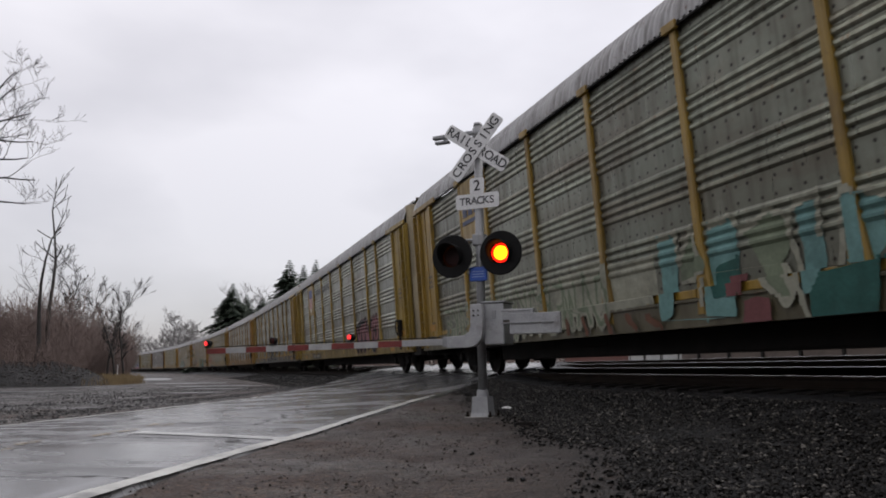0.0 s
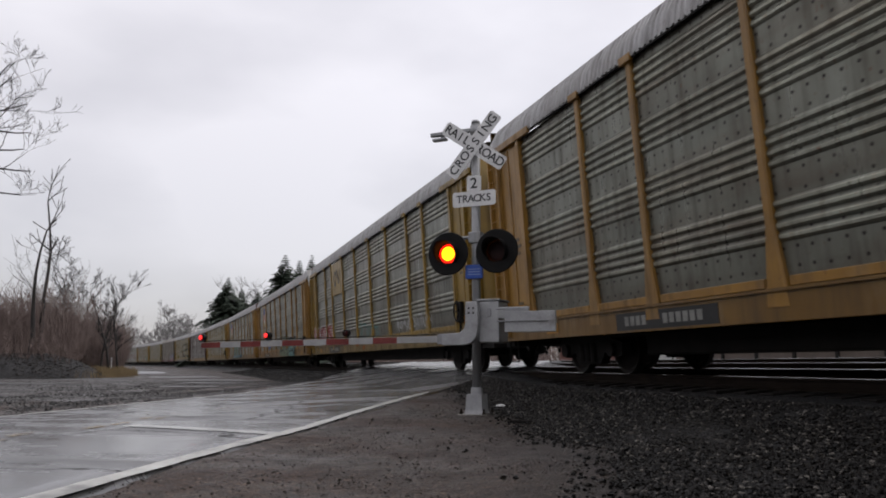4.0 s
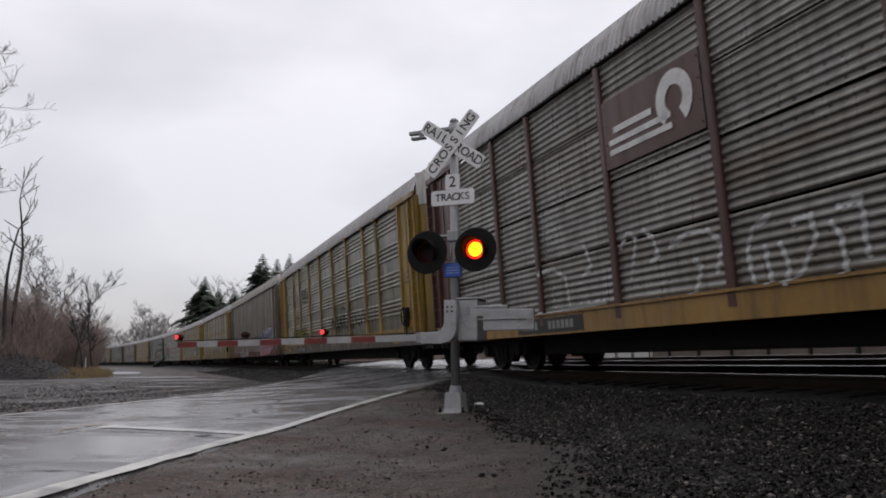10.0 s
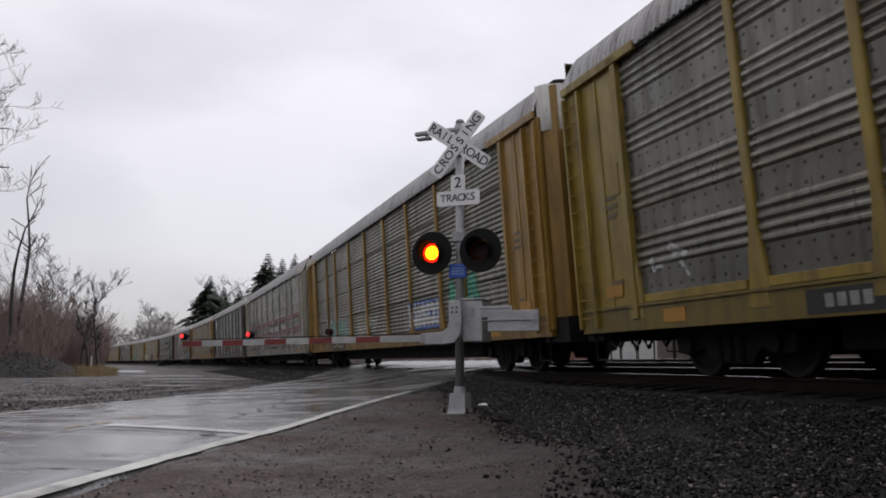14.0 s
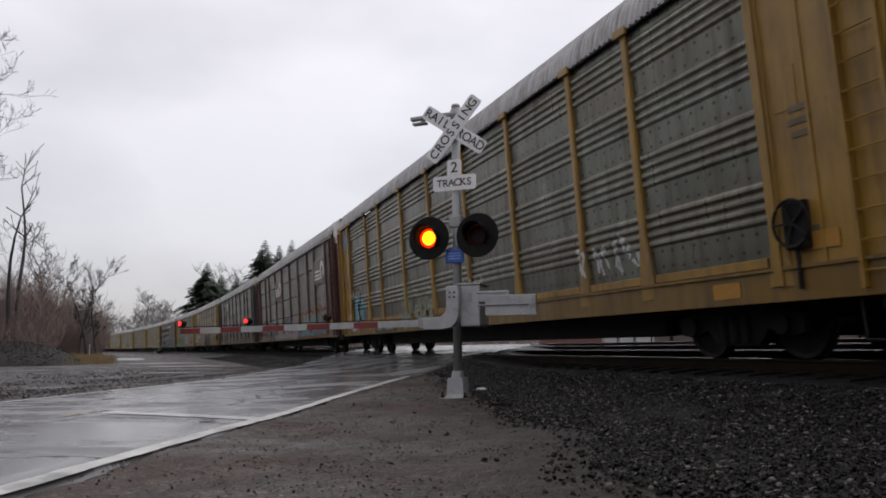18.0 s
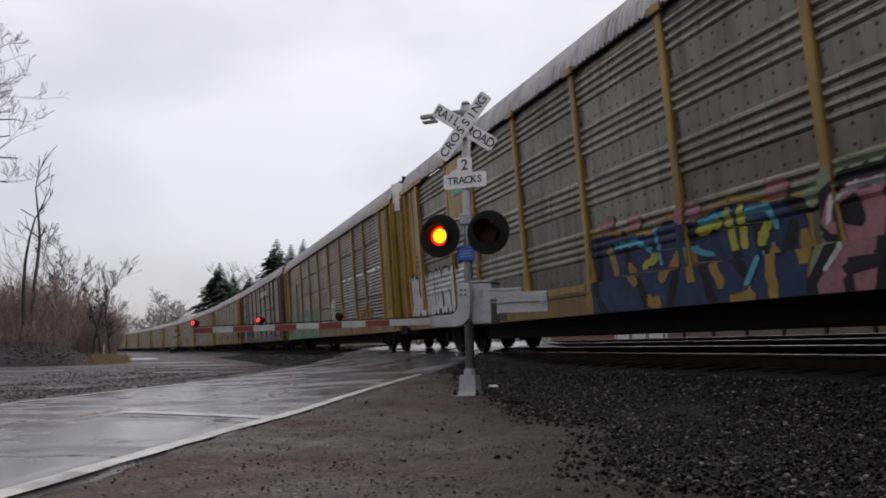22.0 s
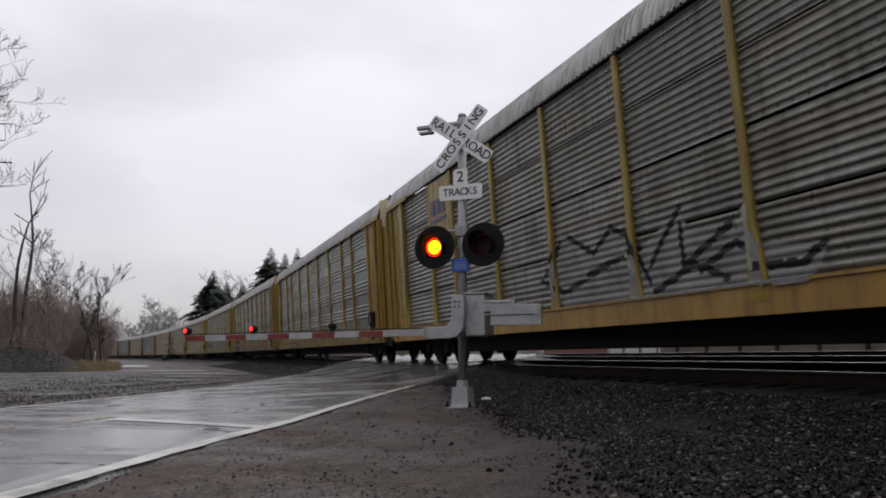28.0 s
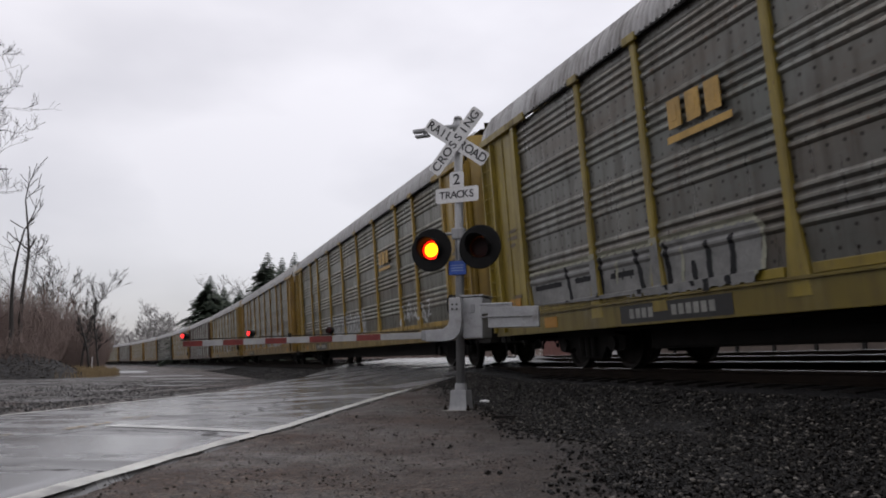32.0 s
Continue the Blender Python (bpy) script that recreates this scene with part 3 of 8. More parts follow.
def sheet_meshes(kind, width):
    """One tall sheet for a bay, or four strips with open slots between."""
    if kind == "rows":
        return [strip_sheet("side_panel", kind, width, ROW_Z[k] + 0.02, ROW_Z[k + 1] - 0.02) for k in range(4)]
    return [strip_sheet("side_panel", kind, width, PROFILES[kind][0][0], PROFILES[kind][-1][0])]


BAYS = (2.74, 1.84)
SHEETS = {(k, w): sheet_meshes(k, w - 0.02) for k in PROFILES for w in BAYS}


def post_mesh(flare):
    """An upright with a folded front, slightly wider at the bottom."""
    bm = bmesh.new()
    w, z0 = 0.075, Z_PANEL - 0.25
    zs = [(z0, 0.21 if flare else w + 0.02), (z0 + 0.35, 0.16 if flare else w + 0.01), (z0 + 1.0, w), (Z_EAVE - 0.02, w)]
    rings = []
    for z, h in zs:
        rings.append([bm.verts.new(v) for v in ((-h, -0.03, z), (-h, 0.055, z), (-h + 0.025, 0.08, z), (h - 0.025, 0.08, z), (h, 0.055, z), (h, -0.03, z))])
    for a, b in zip(rings, rings[1:]):
        for k in range(6):
            bm.faces.new((a[k], a[(k + 1) % 6], b[(k + 1) % 6], b[k]))
    bm.faces.new(rings[0][::-1])
    bm.faces.new(rings[-1])
    bmesh.ops.recalc_face_normals(bm, faces=bm.faces)
    return mesh_of("post", bm, M_PAINT)


POST = {f: post_mesh(f) for f in (False, True)}


def roof_mesh():
    """A rounded roof of narrow crosswise ribs."""
    arc = [(HALF + 0.02, Z_EAVE), (HALF + 0.015, Z_EAVE + 0.1), (HALF - 0.04, Z_EAVE + 0.3), (HALF - 0.2, Z_EAVE + 0.57), (HALF - 0.5, Z_EAVE + 0.79), (0.5, Z_TOP + 0.14), (0.0, Z_TOP + 0.18)]
    arc = arc + [(-y, z) for y, z in arc[-2::-1]]
    verts, faces = [], []
    n, x, k, up = len(arc), -BODY + 0.3, 0, 0.0
    xs = []
    while x < BODY - 0.3:
        xs += [(x, 0.0), (x + 0.065, 0.0), (x + 0.085, 0.04), (x + 0.13, 0.04)]
        x += 0.15
    xs = [(-BODY, 0.0)] + xs + [(BODY, 0.0)]
    for x, up in xs:
        verts += [(x, y * (1 + up / 3), z + up) for y, z in arc]
    for k in range(len(xs) - 1):
        for j in range(n - 1):
            faces.append((k * n + j, (k + 1) * n + j, (k + 1) * n + j + 1, k * n + j + 1))
    return raw_mesh("roof", verts, faces, M_ROOF, False)


ROOF = roof_mesh()


def fascia_mesh():
    """The thin dark lip under the roof with its drip edge and clips."""
    bm = box(bmesh.new(), -BODY, BODY, -0.02, 0.03, Z_EAVE - 0.014, Z_EAVE + 0.012)
    for k in range(26):
        x = -12.5 + k
        box(bm, x - 0.03, x + 0.03, 0.025, 0.05, Z_EAVE - 0.035, Z_EAVE + 0.014)
    return mesh_of("eave_lip", bm, M_BLACK)


FASCIA = fascia_mesh()


def gusset_mesh():
    """The yellow flashing over each end of the eave."""
    bm = box(bmesh.new(), -1.2, 1.2, -0.02, 0.05, Z_EAVE - 0.05, Z_EAVE + 0.1, 0.015)
    return mesh_of("eave_flashing", bm, M_PAINT)


GUSSET = gusset_mesh()
CAP = mesh_of("post_cap", box(bmesh.new(), -0.17, 0.17, -0.02, 0.055, Z_EAVE - 0.05, Z_EAVE + 0.08, 0.012), M_PAINT)


def end_panel_mesh():
    """The solid side sheet beside the end door: folded frame, recessed field, a hand-brake nook."""
    bm = box(bmesh.new(), -0.88, 0.86, -0.05, 0.0, Z_PANEL - 0.25, Z_EAVE - 0.03)
    box(bm, -0.97, -0.83, -0.03, 0.075, Z_PANEL - 0.25, Z_EAVE - 0.03, 0.01)
    box(bm, -0.24, -0.2, -0.01, 0.02, Z_PANEL - 0.1, Z_EAVE - 0.1)
    box(bm, 0.8, 0.9, -0.06, 0.03, Z_PANEL - 0.3, Z_EAVE - 0.03, 0.02)
    box(bm, -0.7, -0.35, -0.01, 0.012, 2.95, 3.45)
    return mesh_of("end_panel", bm, M_PAINT)


END_PANEL = end_panel_mesh()


def ladder_mesh():
    bm = bmesh.new()
    for x in (-0.27, 0.27):
        box(bm, x - 0.028, x + 0.028, 0.0, 0.1, Z_SILL + 0.1, Z_EAVE - 0.1, 0.008)
    for k in range(13):
        rod(bm, (-0.27, 0.075, 1.0 + 0.315 * k), (0.27, 0.075, 1.0 + 0.315 * k), 0.012, sides=5)
    return mesh_of("ladder", bm, M_PAINT)


LADDER = ladder_mesh()


def door_mesh(ribbed):
    """A bowed end door in two leaves."""
    verts, faces = [], []
    pts = []
    for k in range(25):
        a = -1 + 2 * k / 24
        y = a * (HALF - 0.08)
        x = 0.42 * math.sqrt(max(0.0, 1 - (abs(a) ** 2.2))) if abs(a) < 1 else 0.0
        if ribbed and k % 4 == 2:
            x += 0.07
        pts.append((x, y))
    for z in (Z_PANEL - 0.1, 2.5, 3.4, 4.4, 4.5, Z_TOP - 0.14):
        verts += [(x, y, z) for x, y in pts]
    n = len(pts)
    for r in range(5):
        for k in range(n - 1):
            faces.append((r * n + k, r * n + k + 1, (r + 1) * n + k + 1, (r + 1) * n + k))
    faces.append(tuple(range(5 * n, 6 * n)))
    return raw_mesh("end_door", verts, faces, M_PAINT, not ribbed)


DOOR = {r: door_mesh(r) for r in (False, True)}


def cap_mesh():
    """The pale upper skirt of the end door."""
    verts, faces, pts = [], [], []
    for k in range(25):
        a = -1 + 2 * k / 24
        pts.append((0.44 * math.sqrt(max(0.0, 1 - (abs(a) ** 2.2))) + 0.012, a * (HALF - 0.06)))
    for z in (4.78, Z_TOP - 0.1):
        verts += [(x, y, z) for x, y in pts]
    n = len(pts)
    for k in range(n - 1):
        faces.append((k, k + 1, n + k + 1, n + k))
    faces.append(tuple(range(n, 2 * n)))
    return raw_mesh("door_cap", verts, faces, M_PAINT, True)


DOORCAP = cap_mesh()
DOORBAR = mesh_of("door_rod", rod(box(bmesh.new(), -0.03, 0.03, -0.05, 0.05, 2.0, 2.2, 0.005), (0, 0, Z_PANEL - 0.05), (0, 0, Z_TOP - 0.2), 0.025, sides=6), M_PAINT)


def sill_mesh(kind):
    bm = box(bmesh.new(), -BODY, BODY, -0.12, 0.0, Z_SILL + 0.02, Z_PANEL - 0.02, 0.01)
    box(bm, -BODY, BODY, -0.1, 0.035, Z_PANEL - 0.06, Z_PANEL - 0.02)
    if kind == "smooth":
        for k in range(26):
            x = -13 + 1.04 * k
            box(bm, x - 0.04, x + 0.04, 0.0, 0.06, Z_SILL + 0.02, Z_PANEL - 0.06)
    return mesh_of("side_sill", bm, M_PAINT)


SILL = {k: sill_mesh(k) for k in ("plain", "smooth")}


def underframe_mesh():
    bm = box(bmesh.new(), -FRAME_END - 0.05, FRAME_END + 0.05, -0.35, 0.35, 0.55, 0.98)
    box(bm, -8.1, 8.1, -0.95, 0.95, 0.34, 0.98, 0.05)
    box(bm, -BODY, BODY, -1.5, 1.5, 0.98, 1.1)
    for k in range(-6, 7):
        box(bm, k * 2.0 - 0.05, k * 2.0 + 0.05, -1.45, 1.45, 0.72, 1.0)
    for x in (-5.0, 3.2, 5.5):
        rod(bm, (x - 0.6, 0.8, 0.62), (x + 0.6, 0.8, 0.62), 0.17, sides=10)
    for y in (-1.2, 1.2):
        rod(bm, (-9, y, 0.7), (9, y, 0.7), 0.025, sides=5)
    for x in (-FRAME_END, FRAME_END):
        box(bm, x - 0.5, x + 0.02 if x > 0 else x + 0.5, -1.5, 1.5, 0.62, 1.1)
    return mesh_of("underframe", bm, M_BLACK)


UNDERFRAME = underframe_mesh()
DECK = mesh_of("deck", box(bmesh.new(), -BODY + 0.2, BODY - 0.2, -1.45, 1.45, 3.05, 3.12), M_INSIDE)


def wheel_mesh():
    bm = bmesh.new()
    rings = []
    prof = [(0.07, -0.07), (0.10, -0.07), (0.12, -0.02), (0.36, -0.01), (0.40, -0.05), (0.455, -0.065), (0.46, 0.04), (0.485, 0.05), (0.485, 0.075), (0.40, 0.075), (0.36, 0.03), (0.1, 0.04), (0.07, 0.06)]
    n = 24
    for k in range(n):
        a = 2 * math.pi * k / n
        rings.append([bm.verts.new((r * math.cos(a), y, r * math.sin(a))) for r, y in prof])
    for k in range(n):
        a, b = rings[k], rings[(k + 1) % n]
        for j in range(len(prof)):
            bm.faces.new((a[j], b[j], b[(j + 1) % len(prof)], a[(j + 1) % len(prof)]))
    bmesh.ops.recalc_face_normals(bm, faces=bm.faces)
    return mesh_of("wheel", bm, M_WHEEL)


WHEEL = wheel_mesh()
AXLE = mesh_of("axle", rod(bmesh.new(), (0, -0.9, 0), (0, 0.9, 0), 0.085, sides=10), M_WHEEL)


def sideframe_mesh():
    bm = prism(bmesh.new(), [(-1.25, 0.58), (-1.2, 0.36), (-0.95, 0.32), (-0.6, 0.42), (-0.4, 0.2), (0.4, 0.2), (0.6, 0.42), (0.95, 0.32), (1.2, 0.36), (1.25, 0.58), (0.9, 0.66), (0.45, 0.78), (-0.45, 0.78), (-0.9, 0.66)], -0.09, 0.09)
    for x in (-0.22, 0.0, 0.22):
        rod(bm, (x, 0.1, 0.24), (x, 0.1, 0.6), 0.08, sides=8)
    for x in (-0.9, 0.9):
        rod(bm, (x, 0.06, 0.47), (x, 0.17, 0.47), 0.13, sides=10)
    return mesh_of("side_frame", bm, M_BLACK)


SIDEFRAME = sideframe_mesh()
BOLSTER = mesh_of("bolster", box(bmesh.new(), -0.22, 0.22, -1.1, 1.1, 0.42, 0.68, 0.03), M_BLACK)


def coupler_mesh():
    bm = box(bmesh.new(), -0.1, 0.5, -0.11, 0.11, 0.68, 0.92, 0.02)
    box(bm, 0.4, 0.62, -0.2, 0.17, 0.64, 0.98, 0.04)
    return mesh_of("coupler", bm, M_BLACK)


def step_mesh():
    """A bent stirrup step under a corner."""
    bm = bmesh.new()
    for a, b in (((0, -0.22, 0.28), (0, 0.22, 0.28)), ((0, -0.22, 0.28), (0, -0.24, 0.9)), ((0, 0.22, 0.28), (0, 0.24, 0.9))):
        rod(bm, a, b, 0.016, sides=5)
    return mesh_of("stirrup_step", bm, M_BLACK)


def hose_mesh(y0, z0, dip, r):
    verts, faces, pts = [], [], []
    for k in range(10):
        a = math.pi * k / 9
        pts.append(Vector((0.62 * k / 9, y0 + 0.05 * math.sin(a * 2), z0 - dip * math.sin(a))))
    tube(verts, faces, pts, [r] * 10, 6)
    return raw_mesh("air_hose", verts, faces, M_BLACK, True)


def tube(verts, faces, pts, radii, sides=4):
    b = len(verts)
    for k, (p, r) in enumerate(zip(pts, radii)):
        d = (pts[min(k + 1, len(pts) - 1)] - pts[max(k - 1, 0)]).normalized()
        e1 = d.orthogonal().normalized()
        e2 = d.cross(e1)
        for j in range(sides):
            a = 2 * math.pi * j / sides
            q = p + (e1 * math.cos(a) + e2 * math.sin(a)) * r
            verts.append((q.x, q.y, q.z))
    for k in range(len(pts) - 1):
        for j in range(sides):
            faces.append((b + k * sides + j, b + k * sides + (j + 1) % sides, b + (k + 1) * sides + (j + 1) % sides, b + (k + 1) * sides + j))


COUPLER, STEP = coupler_mesh(), step_mesh()
HOSES = [hose_mesh(0.35, 0.74, 0.34, 0.032), hose_mesh(0.8, 0.66, 0.2, 0.022), hose_mesh(-0.3, 0.7, 0.26, 0.028)]


def flat(bm, x0, x1, z0, z1, y=0.0, t=0.008):
    return box(bm, x0, x1, y, y + t, z0, z1)


def paint_flat(name, colour, rough=0.5, spec=0.5):
    if name not in bpy.data.materials:
        c2 = tuple(min(1, v * 1.15 + 0.01) for v in colour)
        two_tone(name, tuple(v * 0.8 for v in colour), c2, 2.5, rough, fine=25.0, bump=0.1, grime=tuple(v * 0.35 + 0.01 for v in colour), grime_at=(0.5, 0.8), spec=spec)
    return bpy.data.materials[name]


YELLOW, BROWN, GREEN, SILVERC, TAN = (0.28, 0.177, 0.025), (0.075, 0.028, 0.022), (0.024, 0.029, 0.026), (0.34, 0.335, 0.315), (0.115, 0.103, 0.078)
CREAM, WHITEC, ZINC = (0.42, 0.36, 0.24), (0.5, 0.5, 0.48), (0.124, 0.125, 0.105)

# ---- spray paint: blobs and strokes laid on the ribs ----
HUES = {"white": (0.55, 0.56, 0.55), "black": (0.012, 0.012, 0.014), "teal": (0.17, 0.33, 0.31), "green": (0.05, 0.19, 0.11), "pink": (0.42, 0.13, 0.22), "red": (0.36, 0.05, 0.045),
        "blue": (0.04, 0.1, 0.36), "sky": (0.09, 0.34, 0.44), "purple": (0.17, 0.14, 0.36), "orange": (0.42, 0.15, 0.04), "lime": (0.34, 0.36, 0.04), "pale": (0.36, 0.36, 0.28),
        "grey": (0.26, 0.26, 0.25), "brown": (0.16, 0.07, 0.04), "mint": (0.1, 0.36, 0.26), "sage": (0.2, 0.24, 0.16), "maroon": (0.2, 0.075, 0.075), "violet": (0.11, 0.11, 0.24), "rose": (0.34, 0.16, 0.19), "deep": (0.03, 0.12, 0.1), "navy": (0.025, 0.04, 0.1), "ochre": (0.3, 0.2, 0.05)}
HUES = {k: tuple(0.78 * v for v in c) for k, c in HUES.items()}



FORMS = [[[(0, 0), (0.05, 1)], [(0.05, 0.95), (0.75, 0.75), (0.1, 0.5), (0.9, 0.02)]],
         [[(0.8, 0.85), (0.2, 0.95), (0.1, 0.6), (0.8, 0.45), (0.85, 0.1), (0.05, 0.08)]],
         [[(0.45, 0.95), (0.1, 0.6), (0.15, 0.15), (0.6, 0.0), (0.9, 0.4), (0.75, 0.85), (0.45, 0.95)]],
         [[(0.0, 0.0), (0.45, 1.0), (0.9, 0.0)], [(0.25, 0.35), (0.75, 0.3)]],
         [[(0.05, 1.0), (0.1, 0.0)], [(0.9, 1.0), (0.15, 0.45), (0.95, -0.05)]],
         [[(0.0, 0.9), (0.25, 0.05), (0.5, 0.8), (0.75, 0.05), (1.0, 1.05)]],
         [[(0.9, 0.95), (0.1, 0.9), (0.1, 0.05), (0.9, 0.0)], [(0.1, 0.5), (0.7, 0.5)]]]


def strokes_for(style, x0, x1, z0, z1, rng):
    """Loose strokes that fill a band; each is a list of points."""
    out, x = [], x0
    h = z1 - z0
    while x < x1 - 0.1:
        w = h * rng.uniform(0.5, 0.85)
        if style == "block":
            out += [[(x, z0), (x, z1)], [(x + w * 0.55, z0), (x + w * 0.55, z1 - h * rng.uniform(0, 0.1))], [(x, z0 + h * rng.choice((0.0, 0.5, 1.0))), (x + w * 0.55, z0 + h * rng.choice((0.0, 0.5, 1.0)))]]
        elif style == "bubble":
            pts = []
            for k in range(9):
                a = rng.uniform(0.5, 1.2) + 4.6 * k / 8
                pts.append((x + w * 0.4 + w * 0.3 * math.cos(a), z0 + h * 0.5 + h * 0.4 * math.sin(a)))
            out.append(pts)
            if rng.random() < 0.6:
                out.append([(x + w * 0.2, z0 + h * 0.1), (x + w * 0.3, z0 + h * 0.9)])
        elif style == "piece":
            w = min(h, 1.25) * rng.uniform(0.62, 0.85)
            lean = rng.uniform(-0.06, 0.2)
            form = FORMS[rng.randrange(len(FORMS))]
            for line in form:
                out.append([(x + (px * 0.8 + lean * pz) * w, z0 + (pz + rng.uniform(-0.05, 0.05)) * h) for px, pz in line])
        elif style == "wild":
            for _ in range(3):
                a, b = rng.uniform(0, w), rng.uniform(0, w)
                out.append([(x + a, z0 + h * rng.uniform(-0.05, 0.3)), (x + (a + b) / 2 + rng.uniform(-0.2, 0.2), z0 + h * 0.5), (x + b, z0 + h * rng.uniform(0.75, 1.08))])
        else:
            pts = [(x + w * 0.1, z0 + h * rng.uniform(0, 0.4))]
            for _ in range(4):
                pts.append((x + w * rng.uniform(0, 0.9), z0 + h * rng.uniform(0, 1)))
            out.append(pts)
        x += w * 0.92
    return out


def inside_of(X, Z, ring):
    """Which points of a grid lie within a closed ring."""
    odd = np.zeros(X.shape, bool)
    for (ax, az), (bx, bz) in zip(ring, ring[1:] + ring[:1]):
        if az != bz:
            odd ^= ((az > Z) != (bz > Z)) & (X < (bx - ax) * (Z - az) / (bz - az) + ax)
    return odd


def spray_mesh(strokes, radius, kind, lift, material, band, form=0):
    """The area within radius of the strokes, as strips that follow the side's ribs and posts.
    form 1: the strokes are filled rings; form 2: neighbouring strokes stay apart by a thin gap."""
    z_lo, z_hi = band
    prof = PROFILES[kind]
    low_y = HALF + (0.04 if kind != "smooth" else 0.064)
    zs = sorted({1.151, 1.175, 1.285, 1.3} | {round(z, 3) for z, _ in prof if z_lo < z < z_hi} | {round(z, 3) for z in np.arange(z_lo, z_hi, 0.045)} | {z_lo, z_hi})
    zs = [z for z in zs if z_lo <= z <= z_hi]
    xs_all = [p[0] for s in strokes for p in s]
    xs = np.arange(min(xs_all) - radius - 0.1, max(xs_all) + radius + 0.1, 0.03)
    X, Z = np.meshgrid(xs, np.array(zs))
    field, second = np.full(X.shape, 9.0), np.full(X.shape, 9.0)
    for s in strokes:
        own = np.full(X.shape, 9.0)
        for (ax, az), (bx, bz) in zip(s, s[1:] + s[:1] if form == 1 else s[1:]):
            dx, dz = bx - ax, bz - az
            t = np.clip(((X - ax) * dx + (Z - az) * dz) / (dx * dx + dz * dz + 1e-9), 0, 1)
            own = np.minimum(own, np.hypot(X - ax - t * dx, Z - az - t * dz))
        if form == 1:
            own = np.where(inside_of(X, Z, s), -own, own)
        second = np.minimum(second, np.maximum(field, own))
        field = np.minimum(field, own)
    if form == 2:
        field = np.maximum(field, radius + 0.05 - (second - field))
    field = field - radius + 0.010 * np.sin(X * 23 + Z * 17) + 0.008 * np.sin(X * 51 - Z * 37)
    rows = []
    for r in range(len(zs)):
        f = field[r]
        cuts = np.nonzero((f[:-1] < 0) != (f[1:] < 0))[0]
        rows.append([float(xs[c] + 0.03 * f[c] / (f[c] - f[c + 1])) for c in cuts])
    verts, faces = [], []
    pz, py = zip(*prof)

    walls = sorted(w for p in POSTS for w in (p - 0.1, p + 0.1))

    def quad(xa, xb, xc, xd, z0, z1):
        b = len(verts)
        m = 0.5 * (xa + xb)
        ends = ((xa, z0), (xb, z0), (xd, z1), (xc, z1))
        for x, z in ends:
            on_post = (abs(m) > 11.25 or any(abs(m - p) < 0.1 for p in POSTS)) and kind != "smooth"
            y = low_y + lift if z < (1.29 if kind == "grouped" else 1.16) and abs(m) < BODY else HALF + 0.012 + lift if on_post else PANEL_Y + float(np.interp(z, pz, py)) + 0.004 + lift
            verts.append((x, y, z))
        faces.append((b, b + 3, b + 2, b + 1))
    for r in range(len(zs) - 1):
        a, b = rows[r], rows[r + 1]
        z0, z1 = zs[r], zs[r + 1]
        if len(a) == len(b):
            pairs = [(a[k], a[k + 1], b[k], b[k + 1]) for k in range(0, len(a) - 1, 2)]
        else:
            pairs = [(a[k], a[k + 1], a[k], a[k + 1]) for k in range(0, len(a) - 1, 2)]
        for xa, xb, xc, xd in pairs:
            inner = [w for w in walls if max(xa, xc) + 0.01 < w < min(xb, xd) - 0.01]
            lo = [xa] + inner + [xb]
            up = [xc] + inner + [xd]
            for k in range(len(lo) - 1):
                quad(lo[k], lo[k + 1], up[k], up[k + 1], z0, z1)
    if not faces:
        return None
    return raw_mesh("spray_paint", verts, faces, material)


def spray(car, kind, style, x0, x1, z0, z1, fill, edge, seed, thick=0.11):
    """Layers of sprayed colour: an outer glow, an outline, one or two fills and a few thin highlights."""
    rng = random.Random(seed)
    if style == "piece" and z0 < 1.4:
        z0 = 0.92
    st = strokes_for(style, x0, x1, z0, z1, rng)
    lo, hi = max(Z_SILL + 0.05, z0 - 0.3), min(4.9, z1 + 0.35)
    fills, edges = fill.split("/"), edge.split("/")

    def layer(strokes, radius, lift, hue, band, what):
        me = spray_mesh(strokes, radius, kind, lift, paint_flat("spray_" + hue, HUES[hue], 0.65, 0.2), band)
        if me:
            under("spray_paint", me, car, label=hue + " spray-painted " + what, kind="stuff")
    if style == "tag":
        layer(st, thick, 0.0, edge, (lo, hi), "strokes")
        return
    if len(edges) > 1:
        layer(st, thick + 0.13, 0.0, edges[1], (lo, hi), "outer glow")
    layer(st, thick + 0.05, 0.004, edges[0], (lo, hi), "outline")
    layer(st, thick - 0.02, 0.008, fills[0], (lo, hi), "fill")
    mid = z0 + (z1 - z0) * 0.42
    if len(fills) > 1:
        layer(st, thick - 0.025, 0.012, fills[1], (lo, mid), "lower fill")
    if thick >= 0.1:
        shine = [[(x + 0.3 * thick, z + 0.45 * thick) for x, z in s[:2]] for s in st if rng.random() < 0.6]
        if shine:
            layer(shine, 0.016, 0.016, "white" if edges[0] != "white" else "grey", (lo, hi), "thin highlights")


